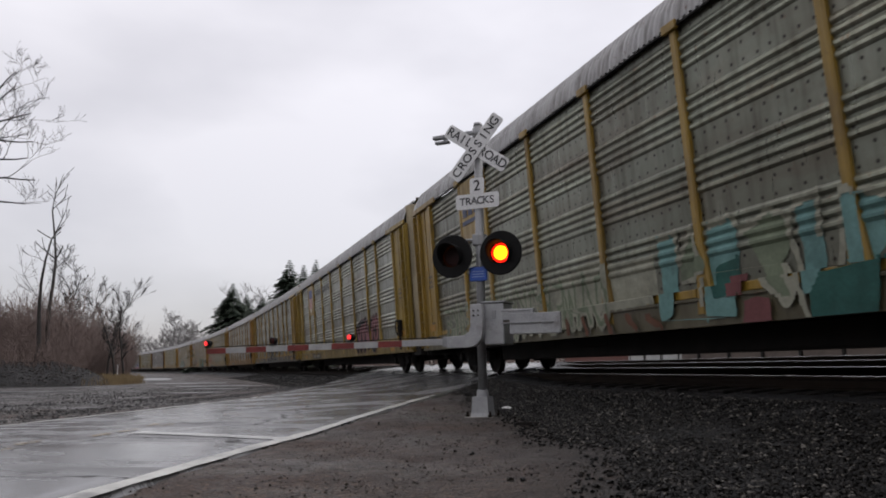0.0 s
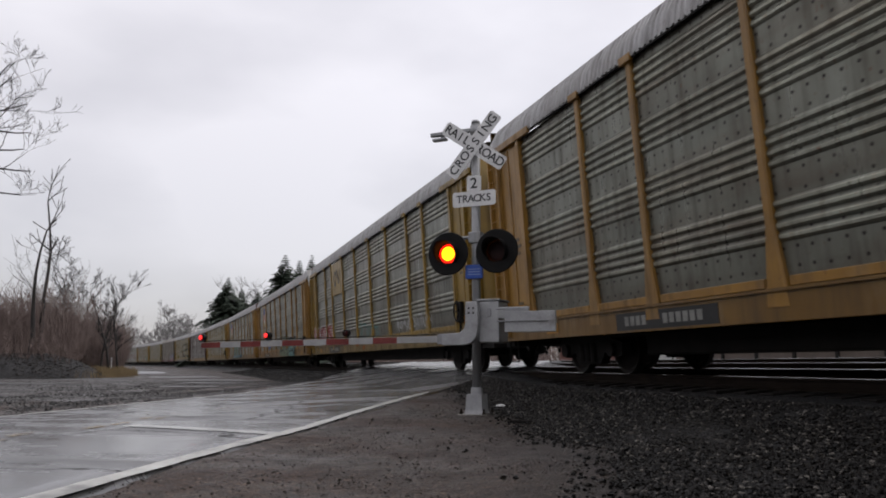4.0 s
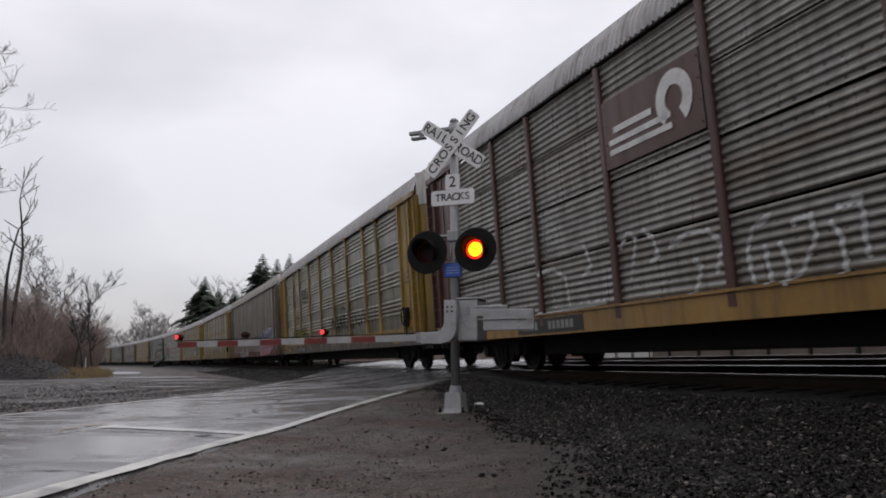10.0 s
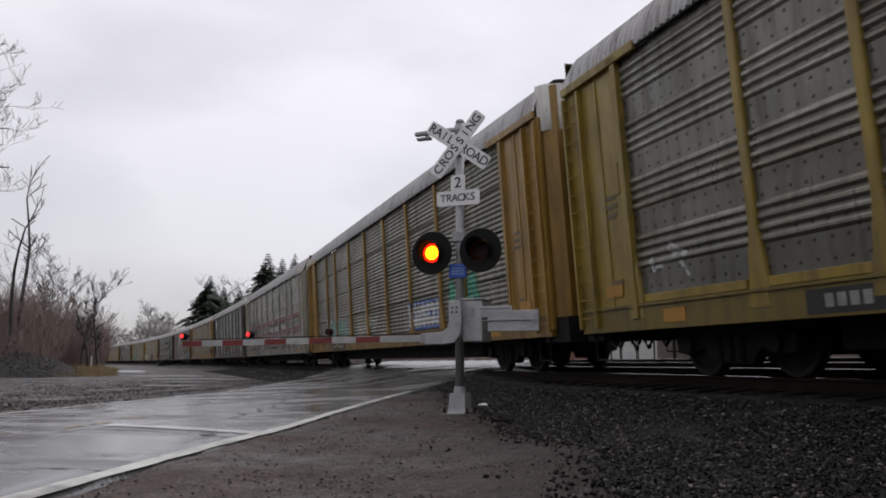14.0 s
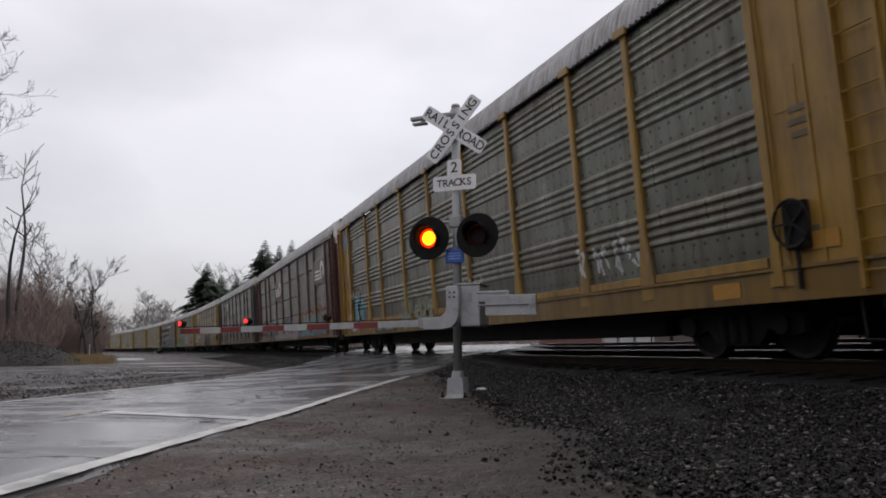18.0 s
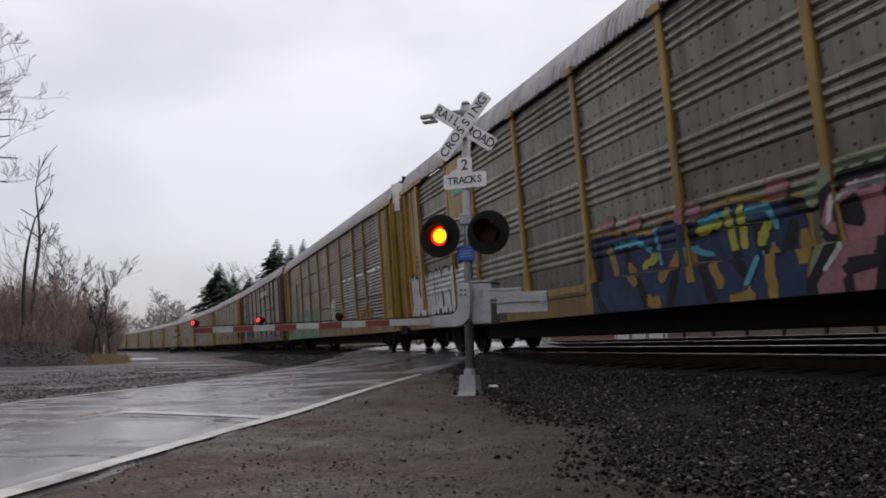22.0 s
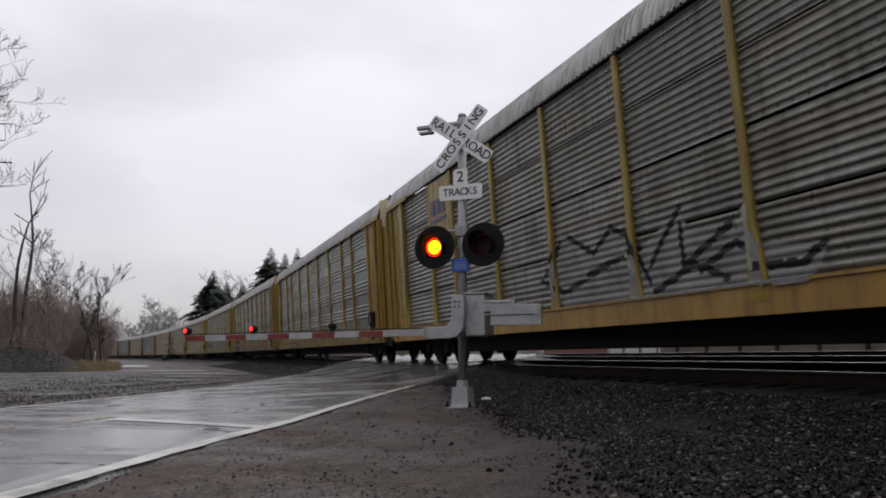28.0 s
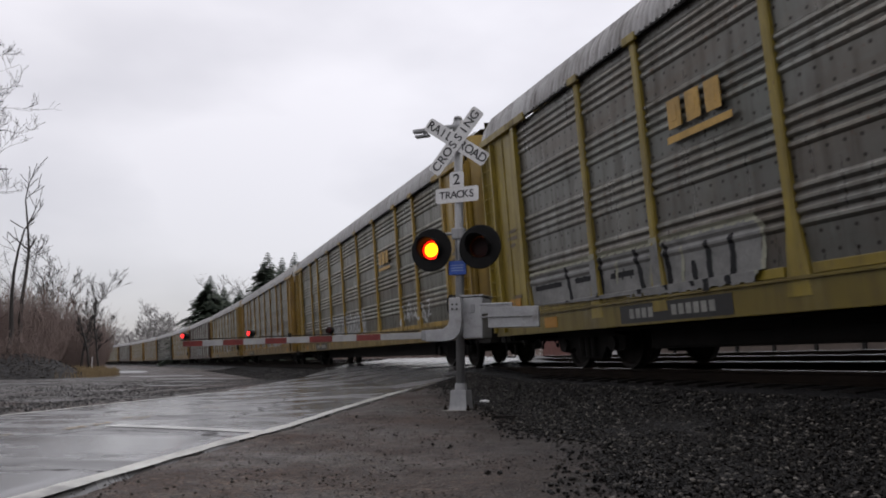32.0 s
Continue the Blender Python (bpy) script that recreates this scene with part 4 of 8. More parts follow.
def sprayed_front_1(lay):
    lay("pale", 0, 1, [[(4.1, 1.9), (2.9, 1.95), (1.85, 2.05), (0.8, 1.9), (-0.15, 1.9), (-0.15, 1.15), (3.1, 1.1), (4.35, 1.4)]])
    lay("teal", 0, 1, [[(-0.3, 2.15), (-0.8, 2.15), (-0.65, 0.95), (-0.3, 0.85)], [(-1.55, 2.15), (-2.05, 2.15), (-2.15, 1.95), (-2.05, 0.85), (-1.4, 0.8)], [(-3.95, 2.1), (-4.5, 1.95), (-4.4, 1.45), (-4.2, 1.25), (-3.9, 1.3)], [(-3.2, 2.05), (-3.6, 2.1), (-3.6, 1.75), (-3.55, 1), (-3.25, 1), (-3.25, 1.7)]])
    lay("sage", 0, 1, [[(-0.8, 1.65), (-1.2, 2.1), (-1.35, 1.8), (-1.5, 1.65), (-1.4, 1.45), (-0.8, 1.4)], [(-2.25, 1.95), (-2.8, 2.1), (-3.1, 1.95), (-3.1, 1.65), (-2.9, 1.4), (-3.15, 1.05), (-3, 0.9), (-2.6, 1.25), (-2.4, 1.7)]])
    lay("deep", 0, 1, [[(-3.55, 1.25), (-4.4, 1.3), (-4.25, 0.7), (-3.35, 0.7), (-3.35, 1)], [(-1.6, 1.55), (-2.1, 1.6), (-2.1, 1.15), (-1.6, 1.1)]])
    lay("maroon", 0, 1, [[(-1.9, 1.35), (-2.25, 1.35), (-2.2, 1.1), (-1.9, 1.1)], [(-2.25, 1.05), (-2.7, 1.05), (-2.7, 0.7), (-2.15, 0.7)]])
    lay("pale", 0.043, 0, [[(-0.35, 2.1), (-0.8, 2.15), (-0.8, 1.75)], [(-0.8, 1.65), (-1.2, 2.15), (-1.35, 1.75)], [(-1.6, 2.1), (-2.05, 2.15), (-2.25, 1.95)], [(-2.25, 1.9), (-2.8, 2.1), (-3.1, 1.95), (-3.1, 1.6)], [(-3.2, 2.05), (-3.6, 2.15), (-3.55, 1.65)], [(-2.9, 1.4), (-3.15, 1.05), (-3, 0.9), (-2.6, 1.25)], [(-3.8, 1.3), (-3.95, 2.1), (-4.5, 1.95)], [(-0.85, 1.4), (-1.4, 1.45), (-1.35, 1.05)], [(-3.15, 1.55), (-3.2, 1.1), (-3.3, 0.75)]])
    lay("brown", 0.058, 0, [[(2.85, 1.05), (2.8, 0.8)], [(2.2, 1.05), (2.05, 0.8)], [(1.35, 1.05), (1.2, 0.75)], [(0.65, 1), (0.4, 0.8)], [(0.05, 0.95), (-0.3, 0.8)]])


def sprayed_front_2(lay):
    lay("rose", 0.09, 1, [[(-4.2, 1.95), (-5.05, 2.15), (-5.65, 2.2), (-6.15, 2.25), (-6.25, 2.05), (-6.5, 2.15), (-6.8, 1.8), (-7.1, 2.15), (-7.55, 2.25), (-7.7, 2.15), (-8, 2.3), (-8.2, 2.1), (-8.2, 1.75), (-8.2, 1.6), (-8.1, 1.3), (-7.85, 0.9), (-7.55, 0.9), (-7.3, 1.25), (-6.8, 1), (-6.45, 1.25), (-6.05, 0.9), (-5.8, 1.25), (-5.35, 0.9), (-5.05, 1.25), (-4.7, 0.9), (-4.25, 1.25)]])
    lay("black", 0.072, 1, [[(-4.2, 1.95), (-5.05, 2.15), (-5.65, 2.2), (-6.15, 2.25), (-6.25, 2.05), (-6.5, 2.15), (-6.8, 1.8), (-7.1, 2.15), (-7.55, 2.25), (-7.7, 2.15), (-8, 2.3), (-8.2, 2.1), (-8.2, 1.75), (-8.2, 1.6), (-8.1, 1.3), (-7.85, 0.9), (-7.55, 0.9), (-7.3, 1.25), (-6.8, 1), (-6.45, 1.25), (-6.05, 0.9), (-5.8, 1.25), (-5.35, 0.9), (-5.05, 1.25), (-4.7, 0.9), (-4.25, 1.25)]])
    lay("maroon", 0.135, 0, [[(-4.45, 1.85), (-4.7, 1.1), (-5.05, 1.85)], [(-5.4, 1.95), (-5.4, 1.1), (-5.8, 1.95)], [(-6.05, 2.05), (-6.05, 1.1), (-6.5, 1.9)], [(-6.75, 1.55), (-6.9, 1.15), (-7.3, 1.95), (-7.55, 2.1)], [(-7.5, 1.55), (-7.6, 1.15), (-8, 1.5), (-8.15, 1.95), (-7.95, 2.15), (-7.65, 1.9)]])
    lay("rose", 0.05, 0, [[(-4.45, 1.85), (-4.7, 1.1), (-5.05, 1.85)], [(-5.4, 1.95), (-5.4, 1.1), (-5.8, 1.95)], [(-6.05, 2.05), (-6.05, 1.1), (-6.5, 1.9)], [(-6.75, 1.55), (-6.9, 1.15), (-7.3, 1.95), (-7.55, 2.1)], [(-7.5, 1.55), (-7.6, 1.15), (-8, 1.5), (-8.15, 1.95), (-7.95, 2.15), (-7.65, 1.9)]])


def sprayed_front_6(lay):
    lay("pale", 0.1, 0, [[(-4.2, 2.2), (-4.45, 2.25), (-4.85, 2.2), (-5.15, 2.05)], [(-1.35, 2.2), (-2.2, 2.25)]])
    lay("sage", 0, 1, [[(-1.15, 2.2), (-1.75, 2.1), (-2.2, 2.25), (-2.9, 2), (-3.25, 2.15), (-3.7, 2.05), (-3.95, 2.2), (-4.35, 2.3), (-4.5, 2.05), (-4.85, 2.05), (-5.3, 1.8), (-5.35, 0.75), (-3.65, 0.75), (-0.9, 0.85)]])
    lay("black", 0.051, 0, [[(-1.25, 2.15), (-1.75, 2.05), (-2.15, 2.2), (-2.6, 2), (-3.05, 2.1), (-3.25, 2.15), (-3.7, 2.05), (-3.95, 2.2), (-4.35, 2.25), (-4.5, 2.05), (-4.85, 2.05), (-5.25, 1.8)], [(-1.4, 1.9), (-1.5, 1.25), (-1.9, 1.75)], [(-2.3, 1.8), (-2.4, 1.2), (-2.75, 1.65)], [(-3, 1.7), (-3.3, 1.85), (-3.5, 1.65), (-3.3, 1.4), (-3, 1.5), (-3, 1.7)], [(-3.95, 2.15), (-4, 1.1)], [(-4.25, 1.1), (-4.55, 1.45), (-4.85, 1.45), (-5.1, 1.2)], [(-1.35, 1.05), (-2.75, 1.2), (-3.5, 0.95)], [(-4.4, 0.75), (-4.8, 0.95), (-5.1, 0.8)]])
    lay("black", 0.1, 0, [[(-4.45, 1.7), (-5.2, 1.65)], [(-4.5, 1.55), (-4.35, 1.2)], [(-2.35, 1.6), (-2.6, 1.35)]])
    lay("black", 0.072, 1, [[(-5.35, 1.9), (-6.25, 1.95), (-6.3, 0.75), (-5.45, 0.7)], [(-6.4, 1.9), (-7.25, 1.9), (-7.2, 0.75), (-6.45, 0.7)], [(-7.4, 1.95), (-7.95, 1.95), (-7.75, 0.7), (-7.35, 0.75)]])
    lay("teal", 0, 1, [[(-5.35, 1.85), (-6.2, 1.9), (-6.25, 1.05), (-6.25, 0.75), (-5.5, 0.75)], [(-6.45, 1.85), (-7.2, 1.85), (-7.25, 1.15), (-7.2, 0.75), (-6.45, 0.7)], [(-7.45, 1.9), (-7.95, 1.9), (-7.75, 0.7), (-7.35, 0.75)]])
    lay("black", 0.102, 0, [[(-5.75, 1.45), (-6, 1.45)], [(-5.7, 1.05), (-5.95, 1.1)], [(-6.7, 1.55), (-7.25, 1.55)], [(-6.75, 1.1), (-7.25, 1.15)], [(-7.75, 1.5), (-7.9, 1.55)], [(-7.5, 0.95), (-7.8, 0.95)]])


def sprayed_front_9(lay):
    lay("white", 0.038, 0, [[(6.8, 1.9), (6.3, 1.95), (5.8, 1.75), (5.7, 1.15)], [(5.5, 2.25), (5.05, 2.25), (4.85, 1.85), (5.15, 1.7)], [(3.9, 2), (3.65, 2.25), (3.45, 2.1), (3.7, 1.45)], [(3.25, 2.2), (3, 2.05), (2.9, 1.75), (3.1, 1.7)], [(2.6, 1.85), (2.15, 2), (1.75, 1.95), (1.5, 1.75), (1.65, 1.4)], [(2.1, 1.6), (1.95, 1.5), (2.15, 1.15)], [(1.05, 1.6), (0.9, 1.85), (0.75, 1.9), (0.6, 1.95)], [(1.05, 1.55), (1, 1.2)], [(0.75, 1.6), (0.7, 1.15)], [(0.5, 1.6), (0.4, 1.35), (0.45, 1.15)], [(0.25, 1.8), (0, 1.85), (-0.05, 1.6), (0.2, 1.25), (0.4, 1.1)]])
    lay("white", 0.038, 0, [[(-0.3, 1.7), (-0.4, 1.55), (-0.4, 1.15)], [(-0.7, 1.85), (-0.7, 1.3)], [(-0.4, 1.85), (-0.7, 1.9)], [(6.95, 1.15), (4.5, 1.2)]])


def sprayed_front_11(lay):
    lay("black", 0.13, 0, [[(-5.8, 1.75), (-6.15, 2.35), (-6.75, 2.45), (-7.2, 2.2), (-8, 2.55), (-7.9, 2.15), (-8.9, 2.6), (-8.9, 2.25), (-9.5, 2.5), (-9.6, 2.35), (-9.8, 2.5), (-10.1, 2.5), (-10.3, 2.35), (-10.35, 2.05), (-10.2, 1.55)]])
    lay("white", 0.072, 0, [[(-5.6, 1.5), (-5.8, 1.75), (-6.15, 2.35), (-6.75, 2.45), (-7.2, 2.2), (-8, 2.55), (-7.95, 2.15), (-8.9, 2.55), (-8.9, 2.25), (-9.5, 2.5), (-9.6, 2.35), (-9.8, 2.5), (-10.1, 2.5), (-10.3, 2.35), (-10.35, 2.05), (-10.2, 1.55), (-10.45, 1.55), (-10.35, 1.15)], [(-5.6, 1.4), (-5.5, 0.8)]])
    lay("violet", 0, 1, [[(-5.8, 1.6), (-6, 2.1), (-6.2, 2.35), (-6.75, 2.45), (-7.2, 2.15), (-7.95, 2.5), (-7.9, 2.1), (-8.85, 2.5), (-8.9, 2.2), (-9.5, 2.45), (-9.6, 2.35), (-9.8, 2.45), (-10.1, 2.45), (-10.25, 2.35), (-10.3, 2.05), (-10.2, 1.55), (-9.5, 1.6), (-7.35, 1.55)]])
    lay("rose", 0, 1, [[(-5.6, 1.45), (-7.35, 1.55), (-8.85, 1.6), (-9.5, 1.6), (-9.95, 1.4), (-10.2, 1.35), (-10.4, 1.5), (-10.3, 1.1), (-10.05, 0.8), (-8.8, 0.8), (-7.6, 0.75), (-6.5, 0.7), (-5.55, 0.8)]])
    lay("white", 0.043, 0, [[(-6.3, 1.85), (-6.55, 1.95), (-6.75, 1.85)], [(-7.15, 2.1), (-7.15, 1.95)], [(-7.4, 1.7), (-7.2, 1.35)], [(-7.85, 1.75), (-8.05, 1.5), (-8.3, 1.7), (-8.2, 1.35)], [(-9.1, 2.1), (-9.15, 1.85), (-8.95, 1.7)], [(-8.75, 1.8), (-8.95, 1.85)], [(-9.8, 1.85), (-9.85, 2.05), (-9.95, 1.95), (-9.85, 1.7), (-9.8, 1.75)], [(-8.65, 1.2), (-8.9, 1.15)], [(-9.55, 1.45), (-9.6, 1.2)], [(-6.35, 1.45), (-6.5, 1.6)]])
    lay("grey", 0, 1, [[(-2.5, 2.05), (-3.5, 2.05), (-4.05, 2.05), (-4.85, 1.85), (-5.55, 2.1), (-5.5, 1.55), (-5.1, 1.15), (-3.9, 1.05), (-2.3, 1)]])
    lay("black", 0.043, 0, [[(-2.85, 1.75), (-3, 1.25)], [(-3.65, 1.7), (-3.2, 1.2)], [(-4, 1.65), (-4.35, 1.2)], [(-4.6, 1.6), (-5.1, 1.25)], [(-2.6, 2.1), (-3.5, 2.1), (-4.05, 2.1), (-4.85, 1.9), (-5.6, 2.15)]])


def sprayed_rear_3(lay):
    lay("maroon", 0, 1, [[(-4.5, 2.05), (-5.1, 2.05), (-6.2, 2), (-6.35, 1.75), (-6.35, 1.35), (-6.1, 1.1), (-4.65, 1.1), (-4.5, 1.6)]])
    lay("pale", 0.08, 0, [[(-4.6, 1.55), (-4.75, 1.95), (-5.1, 1.95), (-5.15, 1.6)], [(-5.4, 1.9), (-5.4, 1.55)], [(-5.6, 1.9), (-6.1, 1.9), (-6.2, 1.5)], [(-4.65, 1.2), (-4.95, 1.45), (-5.1, 1.2)], [(-5.7, 1.55), (-5.65, 1.2), (-6.15, 1.2), (-6.3, 1.4)], [(-4.7, 1.65), (-5.6, 1.65)]])


def sprayed_rear_5(lay):
    lay("pale", 0, 1, [[(11.6, 1.85), (10.65, 1.9), (9.95, 1.8), (9.25, 1.9), (8.7, 1.8), (8.4, 1.9), (7.85, 1.9), (7.55, 1.75), (7.2, 1.85), (6.75, 1.95), (6.2, 1.9), (5.5, 1.85), (5.15, 1.8), (4.9, 1.8), (4.95, 1.5), (5.45, 1.4), (6.25, 1.4), (7.25, 1.4), (8.6, 1.5), (10, 1.5), (11.35, 1.55)]])
    lay("brown", 0.043, 0, [[(11.1, 1.7), (8.75, 1.65)], [(8.45, 1.55), (7.35, 1.5)], [(6.9, 1.5), (5, 1.5)], [(10.7, 1.85), (10.25, 1.3)], [(9.8, 1.8), (9.4, 1.25)], [(8.1, 1.95), (7.85, 1.5)], [(7.6, 1.55), (7.3, 1.3)], [(6.2, 1.9), (6.1, 1.35)], [(5.75, 1.85), (5.65, 1.4)]])
    lay("blue", 0, 1, [[(7.95, 1.95), (7.7, 2.05), (7.6, 1.9), (7.4, 1.65), (7.8, 1.7)], [(6.35, 1.9), (6.05, 1.9), (6.1, 1.7), (6.3, 1.7)], [(5.9, 1.85), (5.75, 1.85), (5.8, 1.65), (5.9, 1.65)], [(5.55, 1.85), (5.4, 1.85), (5.45, 1.7), (5.55, 1.7)], [(6.9, 1.95), (6.75, 2), (6.7, 1.8), (6.9, 1.8)]])
    lay("sky", 0.1, 0, [[(10.75, 1.85), (10.5, 1.9)], [(8.95, 1.7), (8.65, 1.75)], [(8.25, 1.55), (7.95, 1.55)], [(5.45, 1.35), (5.3, 1.5), (5.1, 1.35), (5.25, 1.25), (5.4, 1.3)], [(12.15, 1.5), (11.55, 1.55)], [(5.95, 1.2), (5.8, 1.25)], [(8.15, 1.2), (7.75, 1.25)]])
    lay("brown", 0, 1, [[(10.95, 1.4), (8.8, 1.35), (8.55, 1.15), (10.85, 1.15)], [(7.3, 1.3), (6.05, 1.25), (5.65, 1.15), (7.1, 1.1)]])
    lay("white", 0.058, 0, [[(7.15, 1.85), (7.1, 1.4), (6.85, 1.35)], [(8.85, 1.7), (8.7, 1.3)], [(9.95, 1.85), (9.5, 1.9), (9.4, 1.7)]])


def sprayed_rear_7(lay):
    lay("ochre", 0.072, 1, [[(1.25, 2.05), (0.7, 2.05), (-0.55, 1.85), (-1, 2.05), (-1.55, 1.9), (-2.4, 2.05), (-3.1, 1.9), (-3.65, 1.85), (-3.7, 1.1), (-3.6, 0.65), (-2.25, 0.65), (-0.3, 0.65), (1.25, 0.65), (1.3, 1.5)]])
    lay("navy", 0, 1, [[(1.25, 2.05), (0.7, 2.05), (-0.55, 1.85), (-1, 2.05), (-1.55, 1.9), (-2.4, 2.05), (-3.1, 1.9), (-3.65, 1.85), (-3.7, 1.1), (-3.6, 0.65), (-2.25, 0.65), (-0.3, 0.65), (1.25, 0.65), (1.3, 1.5)]])
    lay("black", 0.087, 0, [[(1, 1.95), (1.1, 1.1)], [(0.2, 1.95), (0.15, 1.55)], [(-1.25, 1.35), (-1, 0.8)], [(-1.8, 1.35), (-1.9, 0.95)], [(-2.4, 1.35), (-2.65, 1.1)], [(-1.45, 1.7), (-2, 1.7)], [(-2.85, 1.6), (-2.9, 1.3)], [(-3.45, 1.55), (-3.3, 1.3)], [(-1.9, 0.9), (-2, 0.7)], [(-0.25, 1.15), (-0.45, 0.7)], [(1, 0.9), (0.8, 0.7)], [(-3.45, 1.85), (-3.7, 1.75)]])
    lay("ochre", 0.087, 0, [[(0.65, 1.75), (0.55, 1.4)], [(0.1, 1.4), (-0.1, 1.2)], [(-0.85, 1.2), (-1.15, 1.45)], [(-1.5, 1.45), (-1.55, 1.1)], [(-2.05, 1.25), (-2.15, 1)], [(-3.1, 1.3), (-3.1, 0.8)], [(-3.6, 1.4), (-3.65, 1.15)], [(-0.5, 0.85), (-0.7, 0.8)], [(-2.4, 0.75), (-2.7, 0.8)]])
    lay("lime", 0.072, 0, [[(-2.35, 1.9), (-2.4, 1.45)], [(-2.6, 1.9), (-2.6, 1.45)], [(-0.3, 1.4), (-0.6, 1.5)], [(-2.9, 1.45), (-3.05, 1.65)], [(-1.75, 1.75), (-2.15, 1.8)]])
    lay("sky", 0.043, 0, [[(0.45, 1.8), (-0.2, 1.8), (-0.5, 1.65)], [(-0.7, 1.95), (-0.75, 1.4)], [(-1.8, 1.85), (-2.25, 1.9)], [(-2.7, 1.85), (-3.1, 1.85), (-3.2, 1.6)], [(-2.65, 0.95), (-2.9, 1.25)], [(-1.45, 1.55), (-1.95, 1.4)]])
    lay("rose", 0.12, 0, [[(0.75, 2.2), (0.55, 2.2)], [(-0.1, 2.1), (-0.25, 2.1)], [(-1.4, 2), (-1.7, 2.05)], [(-3.2, 2.05), (-3.35, 2.05)]])
    lay("sage", 0.12, 0, [[(-3.8, 1.85), (-3.95, 1.95), (-4.35, 2.05), (-4.8, 2.05)], [(-4, 1.35), (-3.85, 1.05)]])
    lay("black", 0.102, 1, [[(-3.95, 1.5), (-4.05, 1.8), (-4.3, 1.95), (-4.8, 1.95), (-4.55, 0.6), (-3.8, 0.6), (-3.75, 0.85), (-4.15, 1.3)]])
    lay("rose", 0, 1, [[(-3.95, 1.5), (-4.1, 1.8), (-4.35, 1.9), (-4.8, 1.9), (-4.55, 0.6), (-3.85, 0.6), (-3.8, 0.85), (-4.2, 1.3)]])
    lay("black", 0.072, 0, [[(-4.2, 1.65), (-4.4, 1.7), (-4.4, 1.5), (-4.2, 1.55), (-4.2, 1.65)], [(-4.25, 1), (-4.65, 1.05)], [(-4.25, 0.85), (-4.3, 0.65)]])
    lay("white", 0.036, 0, [[(-4.05, 1.5), (-4.15, 1.75), (-4.35, 1.85), (-4.8, 1.85)], [(-4.2, 1.25), (-3.95, 1)]])


def sprayed_rear_4(lay):
    lay("black", 0.1, 0, [[(11.2, 1.05), (11.1, 1.7), (10.9, 2.25), (10.6, 2.4), (10.3, 2.4), (10.1, 2.25), (10.1, 2), (10.25, 1.85), (10.4, 1.85), (10.55, 1.95)], [(11.3, 2.1), (11.25, 1.2)]])
    lay("sky", 0, 1, [[(11.15, 1), (11.1, 1.7), (10.85, 2.25), (10.6, 2.4), (10.3, 2.4), (10.1, 2.25), (10.1, 2.05), (10.25, 1.85), (10.35, 1.9), (10.45, 2), (10.6, 1.95), (10.65, 1.65), (10.45, 1.35), (10.3, 1.1), (10.5, 1)], [(10.35, 1.65), (9.9, 2), (9.6, 2.15), (9.8, 1.1), (10.15, 1.1), (10.3, 1.4)]])
    lay("teal", 0.087, 0, [[(10.35, 1.5), (9.7, 1.7)], [(10.25, 1.25), (9.75, 1.35)], [(10.95, 1.55), (10.95, 1.15)]])
    lay("white", 0.058, 0, [[(10.55, 2.1), (10.7, 1.85), (10.55, 1.4), (10.3, 1.1)], [(10.85, 2.2), (10.6, 2.35), (10.3, 2.35)], [(11.4, 2.3), (11.25, 2.45), (11.2, 2.2), (11.4, 2.35), (11.1, 2.3)], [(9.85, 1.95), (9.65, 2.05)]])
    lay("black", 0.102, 0, [[(10.4, 1.7), (10.35, 1.4), (10.15, 1.2), (10.05, 1.35)], [(10.4, 1.85), (10.25, 1.8)]])
    lay("orange", 0.1, 0, [[(10.55, 2.3), (10.45, 2.3)], [(11.5, 1.65), (11.55, 1.1)], [(11.6, 1.7), (11.6, 1.35)]])
    lay("white", 0.072, 0, [[(11.55, 1.5), (11.5, 1.4)], [(11.15, 0.95), (10.3, 1)]])


def sprayed_rear_6(lay):
    lay("black", 0.06, 0, [[(3.85, 1.35), (3.25, 1.6), (2.6, 1.75), (2.15, 1.4), (1.35, 1.4), (0.85, 1.4)]])
    lay("pale", 0.058, 0, [[(4, 1.7), (3.8, 1.55), (3.5, 2), (3.2, 1.95)], [(3.45, 1.75), (3.35, 1.5)], [(3.15, 1.85), (2.8, 1.95), (2.75, 2.15), (2.55, 2)], [(2.55, 2.3), (2.35, 2.15), (2.1, 2.1), (2, 1.9)], [(2.8, 1.55), (2.25, 1.85), (2.2, 1.55)], [(2.2, 1.7), (1.8, 1.5), (1.7, 1.85)], [(1.95, 2.05), (1.85, 1.35)], [(1.4, 1.6), (1.4, 1.25)], [(1.15, 1.75), (0.95, 1.65), (0.85, 1.35), (0.55, 1.25)], [(3.9, 1.2), (2.95, 1.2), (2.05, 1.2), (1.4, 1.2)], [(3.15, 1.45), (2.8, 1.5)], [(2.45, 1.5), (2.1, 1.1)]])


